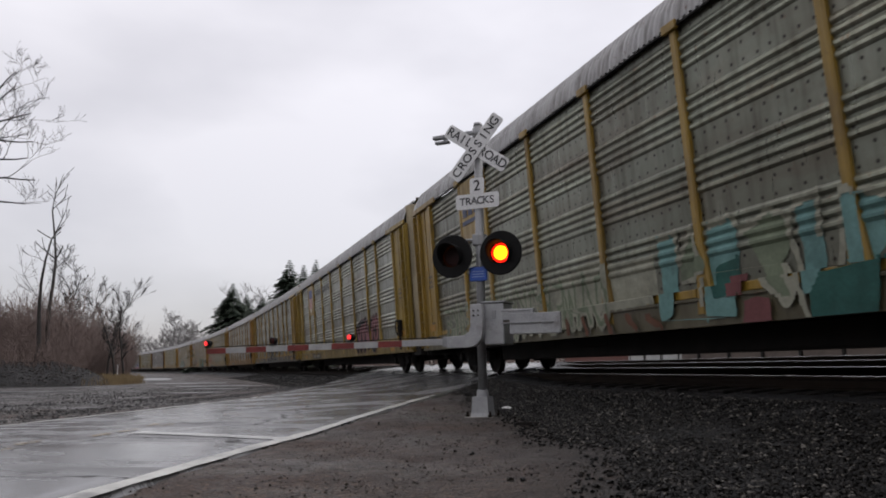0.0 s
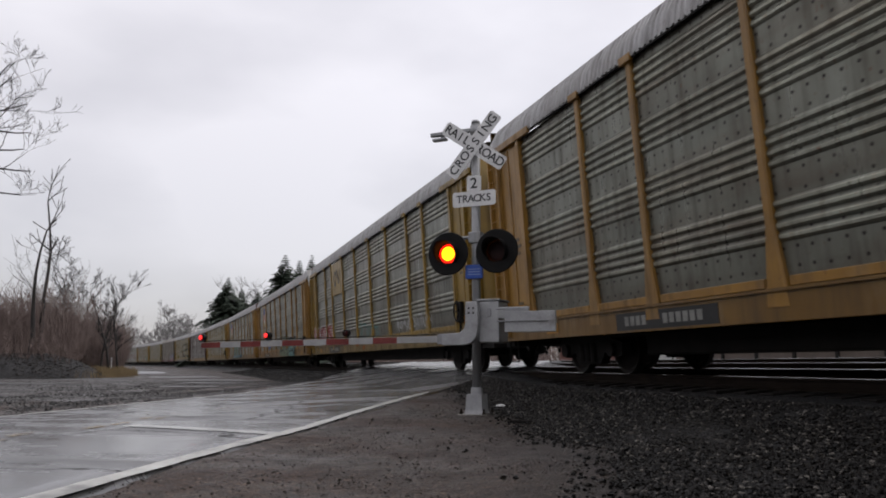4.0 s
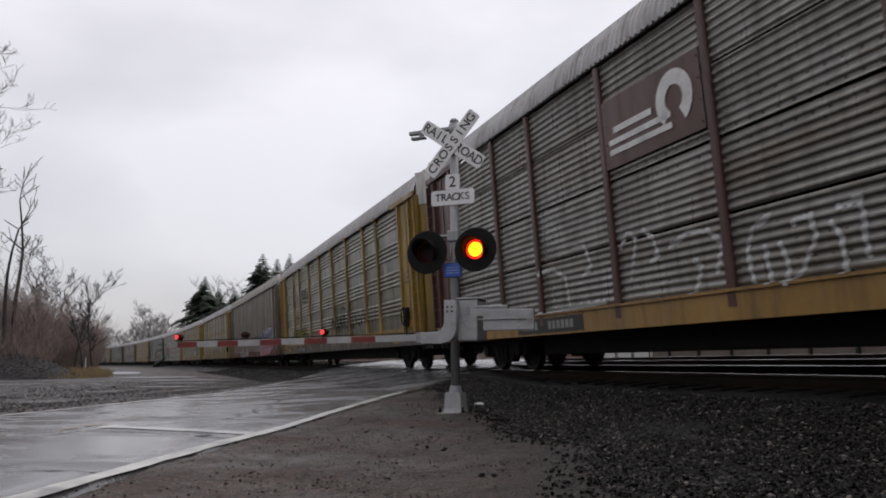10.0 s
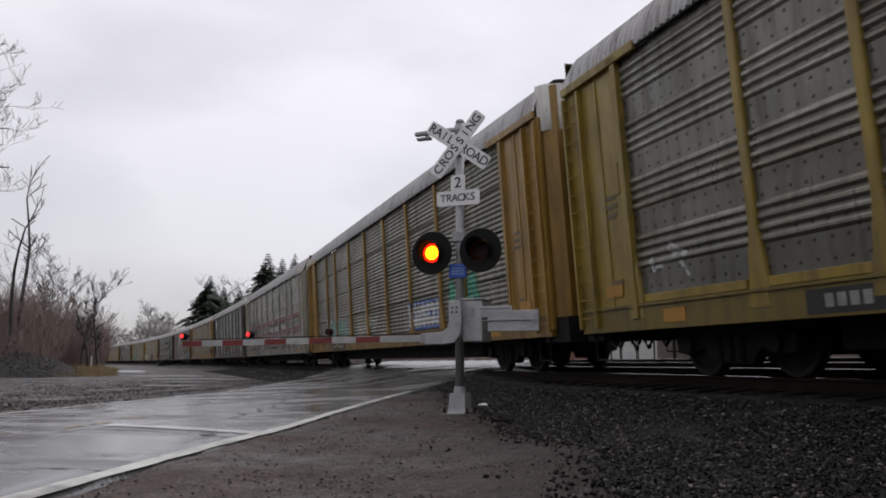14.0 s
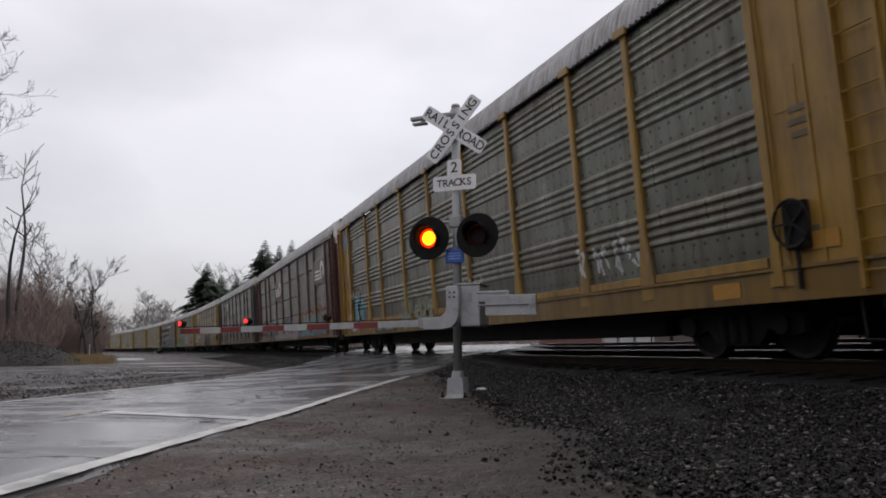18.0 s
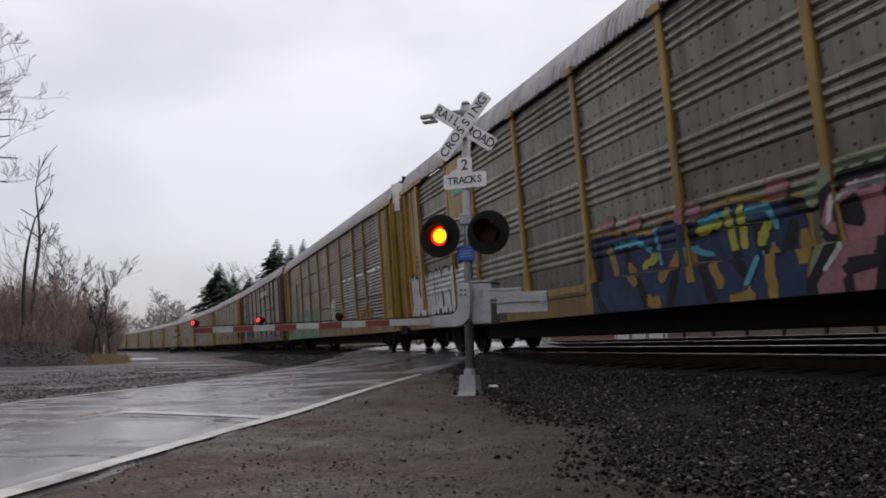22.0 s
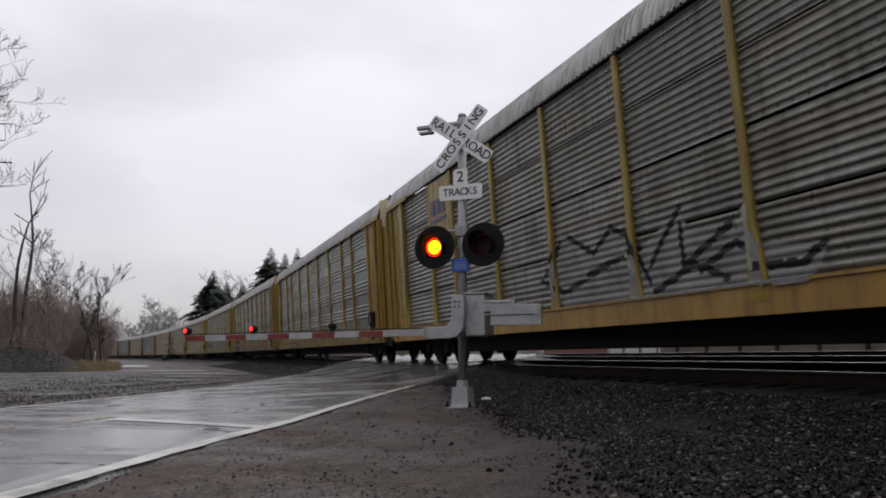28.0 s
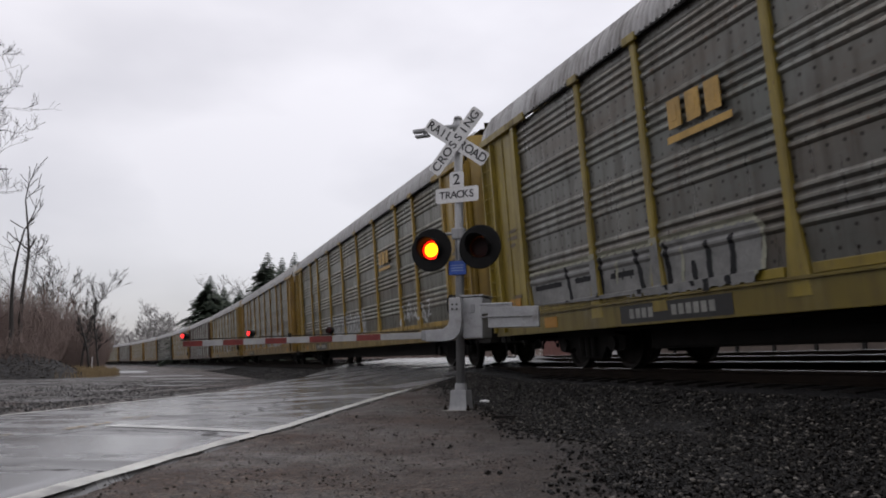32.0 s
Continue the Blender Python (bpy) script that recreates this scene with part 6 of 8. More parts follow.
def autorack(spec):
    kind, paint = spec.get("kind", "grouped"), spec.get("paint", YELLOW)
    rng = random.Random(spec["c"] + 500)
    names = {YELLOW: "yellow", BROWN: "dark brown", GREEN: "dark green", SILVERC: "silver grey", TAN: "taupe grey"}
    tone = rng.uniform(0.82, 0.98)
    zinc = tuple((1.55 if spec["c"] < 0 else 1.2 if spec["c"] < 8 else 1.08) * v * tone * k for v, k in zip(spec.get("zinc", ZINC), (rng.uniform(0.93, 0.99), 1.0, rng.uniform(0.92, 1.0))))
    label = spec.get("label") or "enclosed car-carrier wagon, %s uprights, grey ribbed panels" % names[paint]
    car = tagged(new("railway_wagon"), label, "railway wagon", "cars of the freight train")
    car.scale = (STRETCH, 1, 1)
    pt = tuple(v * rng.uniform(0.88, 1.08) for v in paint)
    front = pose(0, PANEL_Y, 0)
    for side in (1, -1):
        turn = pose(0, 0, 0, 0, 0, 0 if side > 0 else 180)
        for a, b in zip(POSTS, POSTS[1:]):
            w = BAYS[b - a < 2.2]
            shade = rng.uniform(0.9, 1.08)
            for sheet in SHEETS[(kind, w)]:
                tint = shade * rng.uniform(0.94, 1.06)
                under("side_panel", sheet, car, turn @ pose((a + b) / 2, PANEL_Y, 0), colour=tuple(v * tint for v in (zinc if kind != "smooth" else pt)))
        if side > 0 and kind == "grouped" and paint == YELLOW:
            for a, b in zip(POSTS, POSTS[1:]):
                under("kick_plate", KICK, car, pose((a + b) / 2, PANEL_Y, 0) @ Matrix.Diagonal(((b - a) / 2.74, 1, 1, 1)), colour=pt)
        for x in POSTS:
            under("post", POST[bool(spec.get("flare", kind == "grouped"))] if kind != "smooth" else POST[False], car, turn @ pose(x, HALF - (0.07 if kind != "smooth" else 0.115), 0), colour=spec.get("posts", pt))
            if kind == "grouped":
                under("post_cap", CAP, car, turn @ pose(x, HALF + 0.01, 0), colour=pt)
        for e in (-1, 1):
            flip = pose(e * 12.26, HALF - 0.03, 0) if e > 0 else pose(e * 12.26, HALF - 0.03, 0) @ Matrix.Diagonal((-1, 1, 1, 1))
            under("end_panel", END_PANEL, car, turn @ flip, colour=pt)
            under("ladder", LADDER, car, turn @ pose(e * 12.82, HALF - 0.03, 0), colour=pt)
            if kind != "smooth":
                under("eave_flashing", GUSSET, car, turn @ pose(e * (BODY - 1.2), HALF + 0.015, 0), colour=pt)
        under("eave_lip", FASCIA, car, turn @ pose(0, HALF, 0))
        under("side_sill", SILL["smooth" if kind == "smooth" else "plain"], car, turn @ pose(0, HALF, 0), colour=spec.get("sill", tuple(v * 0.6 for v in pt)))
    if kind == "grouped" and paint == YELLOW:
        under("hand_brake", BRAKE, car, pose(-11.72, HALF - 0.03, 1.62), "dark hand-brake wheel and gear case")
    under("roof", ROOF, car, colour=spec.get("roof", (0.37, 0.37, 0.37)))
    under("underframe", UNDERFRAME, car)
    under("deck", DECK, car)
    door_c = spec.get("door", pt)
    for e in (-1, 1):
        turn = pose(0, 0, 0, 0, 0, 0 if e > 0 else 180)
        door = under("end_door", DOOR[spec.get("ribbed", False)], car, turn @ pose(BODY - 0.05, 0, 0), colour=door_c)
        if spec.get("cap"):
            under("door_cap", DOORCAP, door, colour=spec["cap"], label="pale upper skirt of the door")
        for y in ((-0.5, 0.5) if not spec.get("ribbed") else (-1.0, -0.5, 0.5, 1.0)):
            under("door_rod", DOORBAR, door, pose(0.46 * math.sqrt(1 - abs(y / 1.52) ** 2.2) - 0.02, y, 0), colour=door_c)
        under("coupler", COUPLER, car, turn @ pose(FRAME_END, 0, 0))
        for hose in HOSES:
            under("air_hose", hose, car, turn @ pose(FRAME_END, 0, 0))
        for y in (-1.3, 1.3):
            under("stirrup_step", STEP, car, turn @ pose(BODY - 0.5, y * 1.17, 0, 0, 0, 90))
        truck = under("truck", BOLSTER, car, turn @ pose(9.9, 0, 0), label="dark four-wheel truck")
        for x in (-0.9, 0.9):
            under("axle", AXLE, truck, pose(x, 0, 0.465))
            for y in (-1, 1):
                under("wheel", WHEEL, truck, pose(x, 0.755 * y, 0.465, 0, 0, 0 if y < 0 else 180))
        for y in (-1, 1):
            under("side_frame", SIDEFRAME, truck, pose(0, 1.0 * y, 0, 0, 0, 0 if y > 0 else 180))
    if kind == "smooth":
        louvres(car, pt)
    for what, *args in spec.get("marks", ()):
        what(car, *args)
    stencils(car, True, spec["c"])
    if spec["c"] in SPRAYED:
        mural(car, kind, SPRAYED[spec["c"]])
    for k, args in enumerate(spec.get("spray", ())):
        spray(car, kind, *args[:7], spec["c"] * 31 + k * 7 + 900, *args[7:])
    return car


def louvres(car, pt):
    """Upright stiffeners and bands of small vents on the smooth-sided wagon."""
    rib = mesh_of("stiffener", box(bmesh.new(), -0.03, 0.03, PANEL_Y + 0.02, PANEL_Y + 0.05, 1.0, Z_EAVE - 0.05), M_PAINT)
    for k in range(-9, 10):
        under("stiffener", rib, car, pose(k * 1.22, 0, 0), colour=tuple(v * 1.2 for v in pt))
    bm = bmesh.new()
    for k in range(-9, 9):
        for z0 in (1.95, 2.95, 3.95, 4.7):
            for j in range(4):
                box(bm, k * 1.22 + 0.12, k * 1.22 + 1.1, PANEL_Y + 0.018, PANEL_Y + 0.027, z0 + 0.09 * j, z0 + 0.09 * j + 0.045)
    part("vent", bm, M_PAINT, car, "bands of small ventilation louvres", colour=tuple(v * 0.85 for v in pt))


PLATE_DARK = (0.03, 0.034, 0.032)
CARS = [
    dict(c=-11, marks=[(mark_blocks, 1, YELLOW, (0.02, 0.03, 0.09), "ink")], sill=(0.1, 0.09, 0.05),
         spray=[("piece", 1.2, 10.6, 1.25, 1.85, "sage", "pale", 0.06)]),
    dict(c=-10, zinc=(0.2, 0.203, 0.185), door=CREAM, ribbed=True, marks=[(mark_shield, 1), (mark_bars_high, 1.5, 6.0, (0.06, 0.065, 0.06), "faded")],
         spray=[("tag", 5.9, 9.0, 1.3, 1.8, "lime", "lime", 0.04)]),
    dict(c=-9, door=(0.42, 0.31, 0.11), cap=WHITEC, spray=[("piece", -2.6, 2.5, 1.3, 2.2, "black", "grey", 0.09), ("tag", 3.2, 5.0, 1.3, 1.9, "black", "black", 0.03)], sill=(0.05, 0.05, 0.05)),
    dict(c=-8, cap=WHITEC, spray=[("wild", -6, 0, 1.3, 2.1, "grey", "white", 0.08)]),
    dict(c=-7, cap=None, marks=[(mark_worm, 1, YELLOW)], spray=[("block", 7.2, 12.2, 1.3, 2.1, "red", "white", 0.08), ("tag", -9, -5, 1.3, 1.9, "white", "white", 0.025)]),
    dict(c=-6, cap=WHITEC, marks=[(mark_shield, 1)], spray=[("tag", 0.2, 3.5, 1.4, 2.0, "white", "pale", 0.05), ("bubble", 3.9, 6.2, 1.3, 2.2, "blue", "pale", 0.09), ("tag", 8, 12.2, 1.3, 2.0, "white", "white", 0.04)]),
    dict(c=-5, kind="rows", flare=True, cap=BROWN, ribbed=True, marks=[(mark_shield, 1)], spray=[("piece", -1.8, 1.0, 1.3, 1.9, "white/sky", "black", 0.08), ("piece", 0.8, 6.4, 1.25, 2.1, "mint/sky", "white/deep", 0.08), ("tag", -1, 6.3, 1.3, 2.2, "purple", "purple", 0.04), ("tag", 0, 6.0, 1.3, 2.2, "black", "orange", 0.03)]),
    dict(c=-4, cap=WHITEC, spray=[("bubble", -6.9, -3.4, 1.35, 2.3, "grey", "white", 0.05)]),
    dict(c=-3, kind="rows", paint=BROWN, cap=(0.3, 0.24, 0.22), marks=[(mark_wheel, -1), (mark_wheel, 1)], sill=(0.3, 0.17, 0.04), zinc=(0.136, 0.135, 0.129),
         spray=[("tag", -11.0, -8.8, 1.4, 2.4, "white", "white", 0.03)]),
    dict(c=-2, cap=WHITEC, marks=[(mark_blocks, 1, None, (0.05, 0.05, 0.05), "dark2")], sill=(0.06, 0.055, 0.045),
         spray=[("bubble", 5.2, 8.9, 1.45, 1.95, "lime", "black", 0.05), ("tag", -4.8, -1.4, 1.4, 2.5, "black", "black", 0.045), ("tag", -7, -1, 1.5, 2.2, "black", "black", 0.03), ("tag", 9, 11.5, 1.3, 2.1, "white", "white", 0.03)]),
    dict(c=-1, kind="smooth", paint=TAN, cap=WHITEC, label="smooth-sided taupe enclosed wagon with upright stiffeners and vents", sill=(0.16, 0.07, 0.06), roof=(0.32, 0.3, 0.28),
         spray=[("piece", 1.2, 5.6, 1.2, 1.9, "maroon", "grey/white", 0.07), ("tag", 10.7, 13.2, 1.4, 2.1, "white", "white", 0.05), ("tag", 10.5, 12.6, 3.6, 4.6, "white", "white", 0.03)]),
    dict(c=0, cap=WHITEC, marks=[(mark_blocks, 1, None, (0.42, 0.25, 0.05), "gold")], spray=[("tag", 10.0, 11.2, 1.4, 2.2, "white", "white", 0.025)], zinc=(0.145, 0.142, 0.131)),
    dict(c=1, kind="rows", flare=True, ribbed=True, cap=WHITEC, spray=[("bubble", -6.6, -3.9, 1.3, 1.9, "white", "blue", 0.14), ("wild", -9.6, -7.6, 1.3, 2.2, "mint", "green", 0.12), ("tag", 0, 3, 1.3, 1.9, "white", "white", 0.03), ("wild", 5, 9, 1.3, 2.0, "mint", "white", 0.06)]),
    dict(c=2, paint=SILVERC, zinc=(0.232, 0.232, 0.220), spray=[("bubble", 5.0, 9.6, 1.3, 3.2, "grey", "black", 0.3), ("bubble", -6, 0, 1.3, 2.6, "white", "black", 0.2)], cap=None, marks=[], stripes=True, label="silver enclosed car-carrier wagon with faded red bands"),
    dict(c=3, kind="rows", paint=GREEN, cap=WHITEC, marks=[(mark_worm, 1, PLATE_DARK, 8.75, 11.2)], sill=(0.05, 0.05, 0.045), zinc=(0.122, 0.122, 0.113), spray=[("piece", -1.0, 2.6, 1.55, 2.3, "sage", "maroon/rose", 0.08), ("tag", 9, 11.2, 1.3, 2, "white", "white", 0.02), ("tag", -11.0, -9.0, 1.3, 2.2, "white", "white", 0.02)]),
    dict(c=4, spray=[("tag", -2.2, 0.4, 1.4, 1.9, "white", "white", 0.025), ("piece", 1.4, 4.6, 1.3, 1.9, "sage", "pale", 0.06), ("tag", -8.5, -6.5, 1.4, 2.0, "white", "white", 0.03)], roundel=True, flare=True),
    dict(c=5, kind="rows", paint=BROWN, cap=WHITEC, marks=[(mark_wheel, -1), (mark_wheel, 1)], sill=(0.13, 0.09, 0.05), zinc=(0.139, 0.137, 0.131),
         spray=[("piece", -10.9, -4.2, 1.2, 2.0, "pale/sky", "brown/orange", 0.1), ("wild", -10.5, -5, 1.25, 1.9, "sky", "white", 0.04), ("piece", -3.7, 4.2, 1.3, 2.0, "rose", "white", 0.06), ("bubble", -1, 1.5, 1.3, 2.1, "sky", "red", 0.07)]),
    dict(c=6, paint=GREEN, cap=CREAM, sill=(0.11, 0.075, 0.035), marks=[(mark_worm, 1, PLATE_DARK)], zinc=(0.116, 0.113, 0.101), spray=[("tag", -10.5, -8.5, 1.4, 2.4, "white", "pale", 0.05)]),
    dict(c=7, cap=WHITEC, marks=[(mark_city, 1)], zinc=(0.133, 0.128, 0.110), spray=[("block", 7.6, 12.6, 1.25, 2.2, "white", "black", 0.16), ("tag", 7.4, 12.6, 1.2, 2.3, "red", "red", 0.025)]),
    dict(c=8, kind="rows", flare=True, cap=WHITEC, marks=[(mark_plain, 1)], sill=(0.2, 0.12, 0.05), zinc=(0.122, 0.116, 0.101), spray=[("piece", 1.6, 11.6, 1.25, 2.1, "sage", "mint/grey", 0.11)]),
    dict(c=9, kind="rows", paint=BROWN, door=(0.018, 0.016, 0.015), cap=None, marks=[(mark_bars_high, -5.2, -0.7, (0.5, 0.49, 0.46), "white3")], zinc=(0.105, 0.098, 0.086), sill=(0.09, 0.04, 0.03), spray=[("piece", -9.4, -4.8, 1.3, 1.9, "rose/blue", "pale", 0.07), ("tag", 0.4, 4.8, 1.4, 2.2, "white", "white", 0.04), ("wild", -2.6, 0.2, 1.3, 2.0, "mint", "sage", 0.09), ("piece", 4.2, 8.4, 1.25, 1.8, "blue/orange", "black/sky", 0.08), ("bubble", 8.8, 10.8, 1.35, 2.4, "grey", "pale", 0.02)]),
    dict(c=10, cap=(0.5, 0.42, 0.2), zinc=(0.122, 0.116, 0.099), spray=[("tag", -3, 3, 1.3, 1.8, "grey", "grey", 0.04), ("tag", 5, 9, 1.3, 1.9, "teal", "teal", 0.03)]),
    dict(c=11, kind="rows", flare=True, cap=WHITEC, spray=[("wild", -3, 5, 1.3, 2.1, "white", "sage", 0.08)]),
    dict(c=12, kind="rows", flare=True, door=CREAM, ribbed=True, cap=None, marks=[(mark_blocks, 1, YELLOW, (0.02, 0.03, 0.09), "ink")], zinc=(0.168, 0.168, 0.160), spray=[], sill=(0.34, 0.2, 0.04), roof=(0.4, 0.4, 0.39)),
    dict(c=13, cap=CREAM, zinc=(0.235, 0.25, 0.23), dotmark=True, spray=[("tag", -6.2, -3.4, 1.6, 2.4, "white", "white", 0.03), ("tag", 10, 11.2, 1.3, 2.0, "mint", "mint", 0.06)]),
    dict(c=14, zinc=(0.139, 0.136, 0.122), spray=[("tag", -3.5, 0.8, 1.4, 2.1, "grey", "grey", 0.03), ("tag", 4.0, 6.0, 1.6, 2.6, "grey", "grey", 0.03)], sill=(0.12, 0.08, 0.04)),
    dict(c=15, zinc=(0.145, 0.145, 0.136), marks=[(mark_blocks, 1, None, (0.42, 0.25, 0.05), "gold")], spray=[("wild", -6, -1.4, 1.35, 1.9, "grey", "pale", 0.08)]),
    dict(c=16, marks=[(mark_blocks, -1, None, (0.42, 0.25, 0.05), "gold")], spray=[("tag", -9.6, -6.5, 1.3, 2.0, "white", "white", 0.04), ("wild", -2, 5, 1.3, 2.0, "grey", "white", 0.06)]),
] + [dict(c=17 + k, paint=(YELLOW, YELLOW, BROWN, YELLOW, GREEN)[k % 5], kind=("grouped", "rows")[k % 3 == 2], cap=(WHITEC, None)[k % 2], spray=[("wild", -8 + 3 * (k % 4), -3 + 3 * (k % 4), 1.3, 2.0, "grey", "white", 0.07)]) for k in range(13)]

START_S, SPEED, GAIN = 6.159, 21.563, 0.00716
SLACK = ((-11, -9, -5, -4, 3, 9, 10, 14, 16), (0.74, 0.76, 1.1, 1.18, 1.19, 1.47, 1.5, 1.35, 1.25))


def build_train():
    out = []
    for spec in CARS:
        car = autorack(spec)
        if spec.get("stripes"):
            bm = bmesh.new()
            for z in (1.95, 2.15, 2.75, 2.95):
                for a, b in zip(POSTS, POSTS[1:]):
                    box(bm, a + 0.09, b - 0.09, PANEL_Y + 0.042, PANEL_Y + 0.046, z, z + 0.11)
            part("painted_band", bm, paint_flat("faded_red_band", (0.2, 0.05, 0.06)), car, "faded red bands along the panels")
        if spec.get("roundel"):
            emblem(car, ellipse(bmesh.new(), 12.0, 4.55, 0.3, 0.4, HALF - 0.025, 0.012), "roundel", (0.05, 0.13, 0.3), "blue round emblem")
        if spec.get("dotmark"):
            bm = bmesh.new()
            for z in (3.9, 4.2):
                ellipse(bm, 7.6, z, 0.16, 0.2, PANEL_Y + 0.044, 0.008)
            emblem(car, bm, "red", (0.4, 0.05, 0.05), "small red emblem")
        out.append((spec["c"], car))
    return out


# ---- the crossing signal ----
MAST_X, MAST_Y, MAST_Z = 0.3085, 11.296, 0.02
SKEW = -23.0


def text_mesh(words, size):
    cu = bpy.data.curves.new("letters", "FONT")
    cu.body, cu.size, cu.extrude, cu.align_x, cu.align_y = words, size, 0.002, "CENTER", "CENTER"
    cu.offset = size * 0.012
    ob = bpy.data.objects.new("letters", cu)
    scene.collection.objects.link(ob)
    dg = bpy.context.evaluated_depsgraph_get()
    me = bpy.data.meshes.new_from_object(ob.evaluated_get(dg))
    bpy.data.objects.remove(ob)
    me.materials.clear()
    me.materials.append(M_SIGNBLACK)
    return me


def lettering(parent, words, size, spacing, at, squeeze=1.0):
    """Letters one beside another along a sign's length."""
    n = len(words)
    for k, ch in enumerate(words):
        if ch != " ":
            under("letter", text_mesh(ch, size), parent, at @ pose((k - (n - 1) / 2) * spacing, 0, 0) @ Matrix.Diagonal((squeeze, 1, 1, 1)))


def sign_plate(name, w, h, parent, at, label):
    bm = box(bmesh.new(), -w / 2, w / 2, -0.004, 0.004, -h / 2, h / 2)
    bmesh.ops.bevel(bm, geom=[e for e in bm.edges if abs(e.verts[0].co.y - e.verts[1].co.y) > 0.001], offset=0.02, segments=3, affect="EDGES")
    return under(name, mesh_of(name, bm, M_WHITE), parent, at, label)


FACE = pose(0, -0.0065, 0, 90)


def build_lamp(signal, x, z):
    """A round black background with a hood, and a lens unit that turns its lit or dark face to the road."""
    lamp = under("lamp_background", None, signal, pose(x, -0.16, z), "round black signal background")
    bm = bmesh.new()
    n = 40
    rings = [[bm.verts.new((r * math.cos(2 * math.pi * k / n), y, r * math.sin(2 * math.pi * k / n))) for r, y in ((0.165, 0.004), (0.33, 0.004), (0.34, -0.012), (0.325, -0.022), (0.165, -0.014))] for k in range(n)]
    for k in range(n):
        for j in range(5):
            bm.faces.new((rings[k][j], rings[(k + 1) % n][j], rings[(k + 1) % n][(j + 1) % 5], rings[k][(j + 1) % 5]))
    bmesh.ops.recalc_face_normals(bm, faces=bm.faces)
    lamp.data = None
    under("disc", mesh_of("disc", bm, M_LAMPBLACK, False), lamp)
    # the hood: a tube, longest at the top
    bm = bmesh.new()
    rows = []
    for k in range(33):
        a = radians(-50 + 280 * k / 32)
        long = 0.06 + 0.24 * (0.5 + 0.5 * math.sin(a))
        rows.append([bm.verts.new((r * math.cos(a), y, r * math.sin(a))) for r, y in ((0.165, -0.01), (0.175, -long), (0.183, -long), (0.183, -0.01))])
    for a, b in zip(rows, rows[1:]):
        for j in range(3):
            bm.faces.new((a[j], b[j], b[j + 1], a[j + 1]))
    under("hood", mesh_of("hood", bm, M_LAMPBLACK, True), lamp)
    bm = bmesh.new()
    rod(bm, (0, 0.005, 0), (0, 0.3, 0), 0.2, 0.12, 20)
    bmesh.ops.delete(bm, geom=[f for f in bm.faces if f.normal.y < -0.9], context="FACES")
    under("housing", mesh_of("housing", bm, M_LAMPBLACK, True), lamp)
    return lamp


def lens_unit(parent, radius, lit, rim, unlit, at):
    """A flat drum with a lit face, a dark face and a dark rim, on an upright pivot."""
    n = 28
    verts, faces, mats = [], [], []
    for r, y in ((radius * 0.74, -0.016), (radius, -0.010), (radius, 0.010), (radius * 0.74, 0.016)):
        verts += [(r * math.cos(2 * math.pi * k / n), y, r * math.sin(2 * math.pi * k / n)) for k in range(n)]
    faces.append(tuple(range(n)))
    mats.append(0)
    for ring in range(3):
        for k in range(n):
            faces.append((ring * n + k, ring * n + (k + 1) % n, (ring + 1) * n + (k + 1) % n, (ring + 1) * n + k))
            mats.append((1, 2, 2)[ring])
    faces.append(tuple(range(4 * n - 1, 3 * n - 1, -1)))
    mats.append(2)
    me = raw_mesh("lens_unit", verts, faces, lit)
    me.materials.append(rim)
    me.materials.append(unlit)
    for f, k in zip(me.polygons, mats):
        f.material_index = k
    return under("lens_unit", me, parent, at, "red lens, lit on one face and dark on the other")


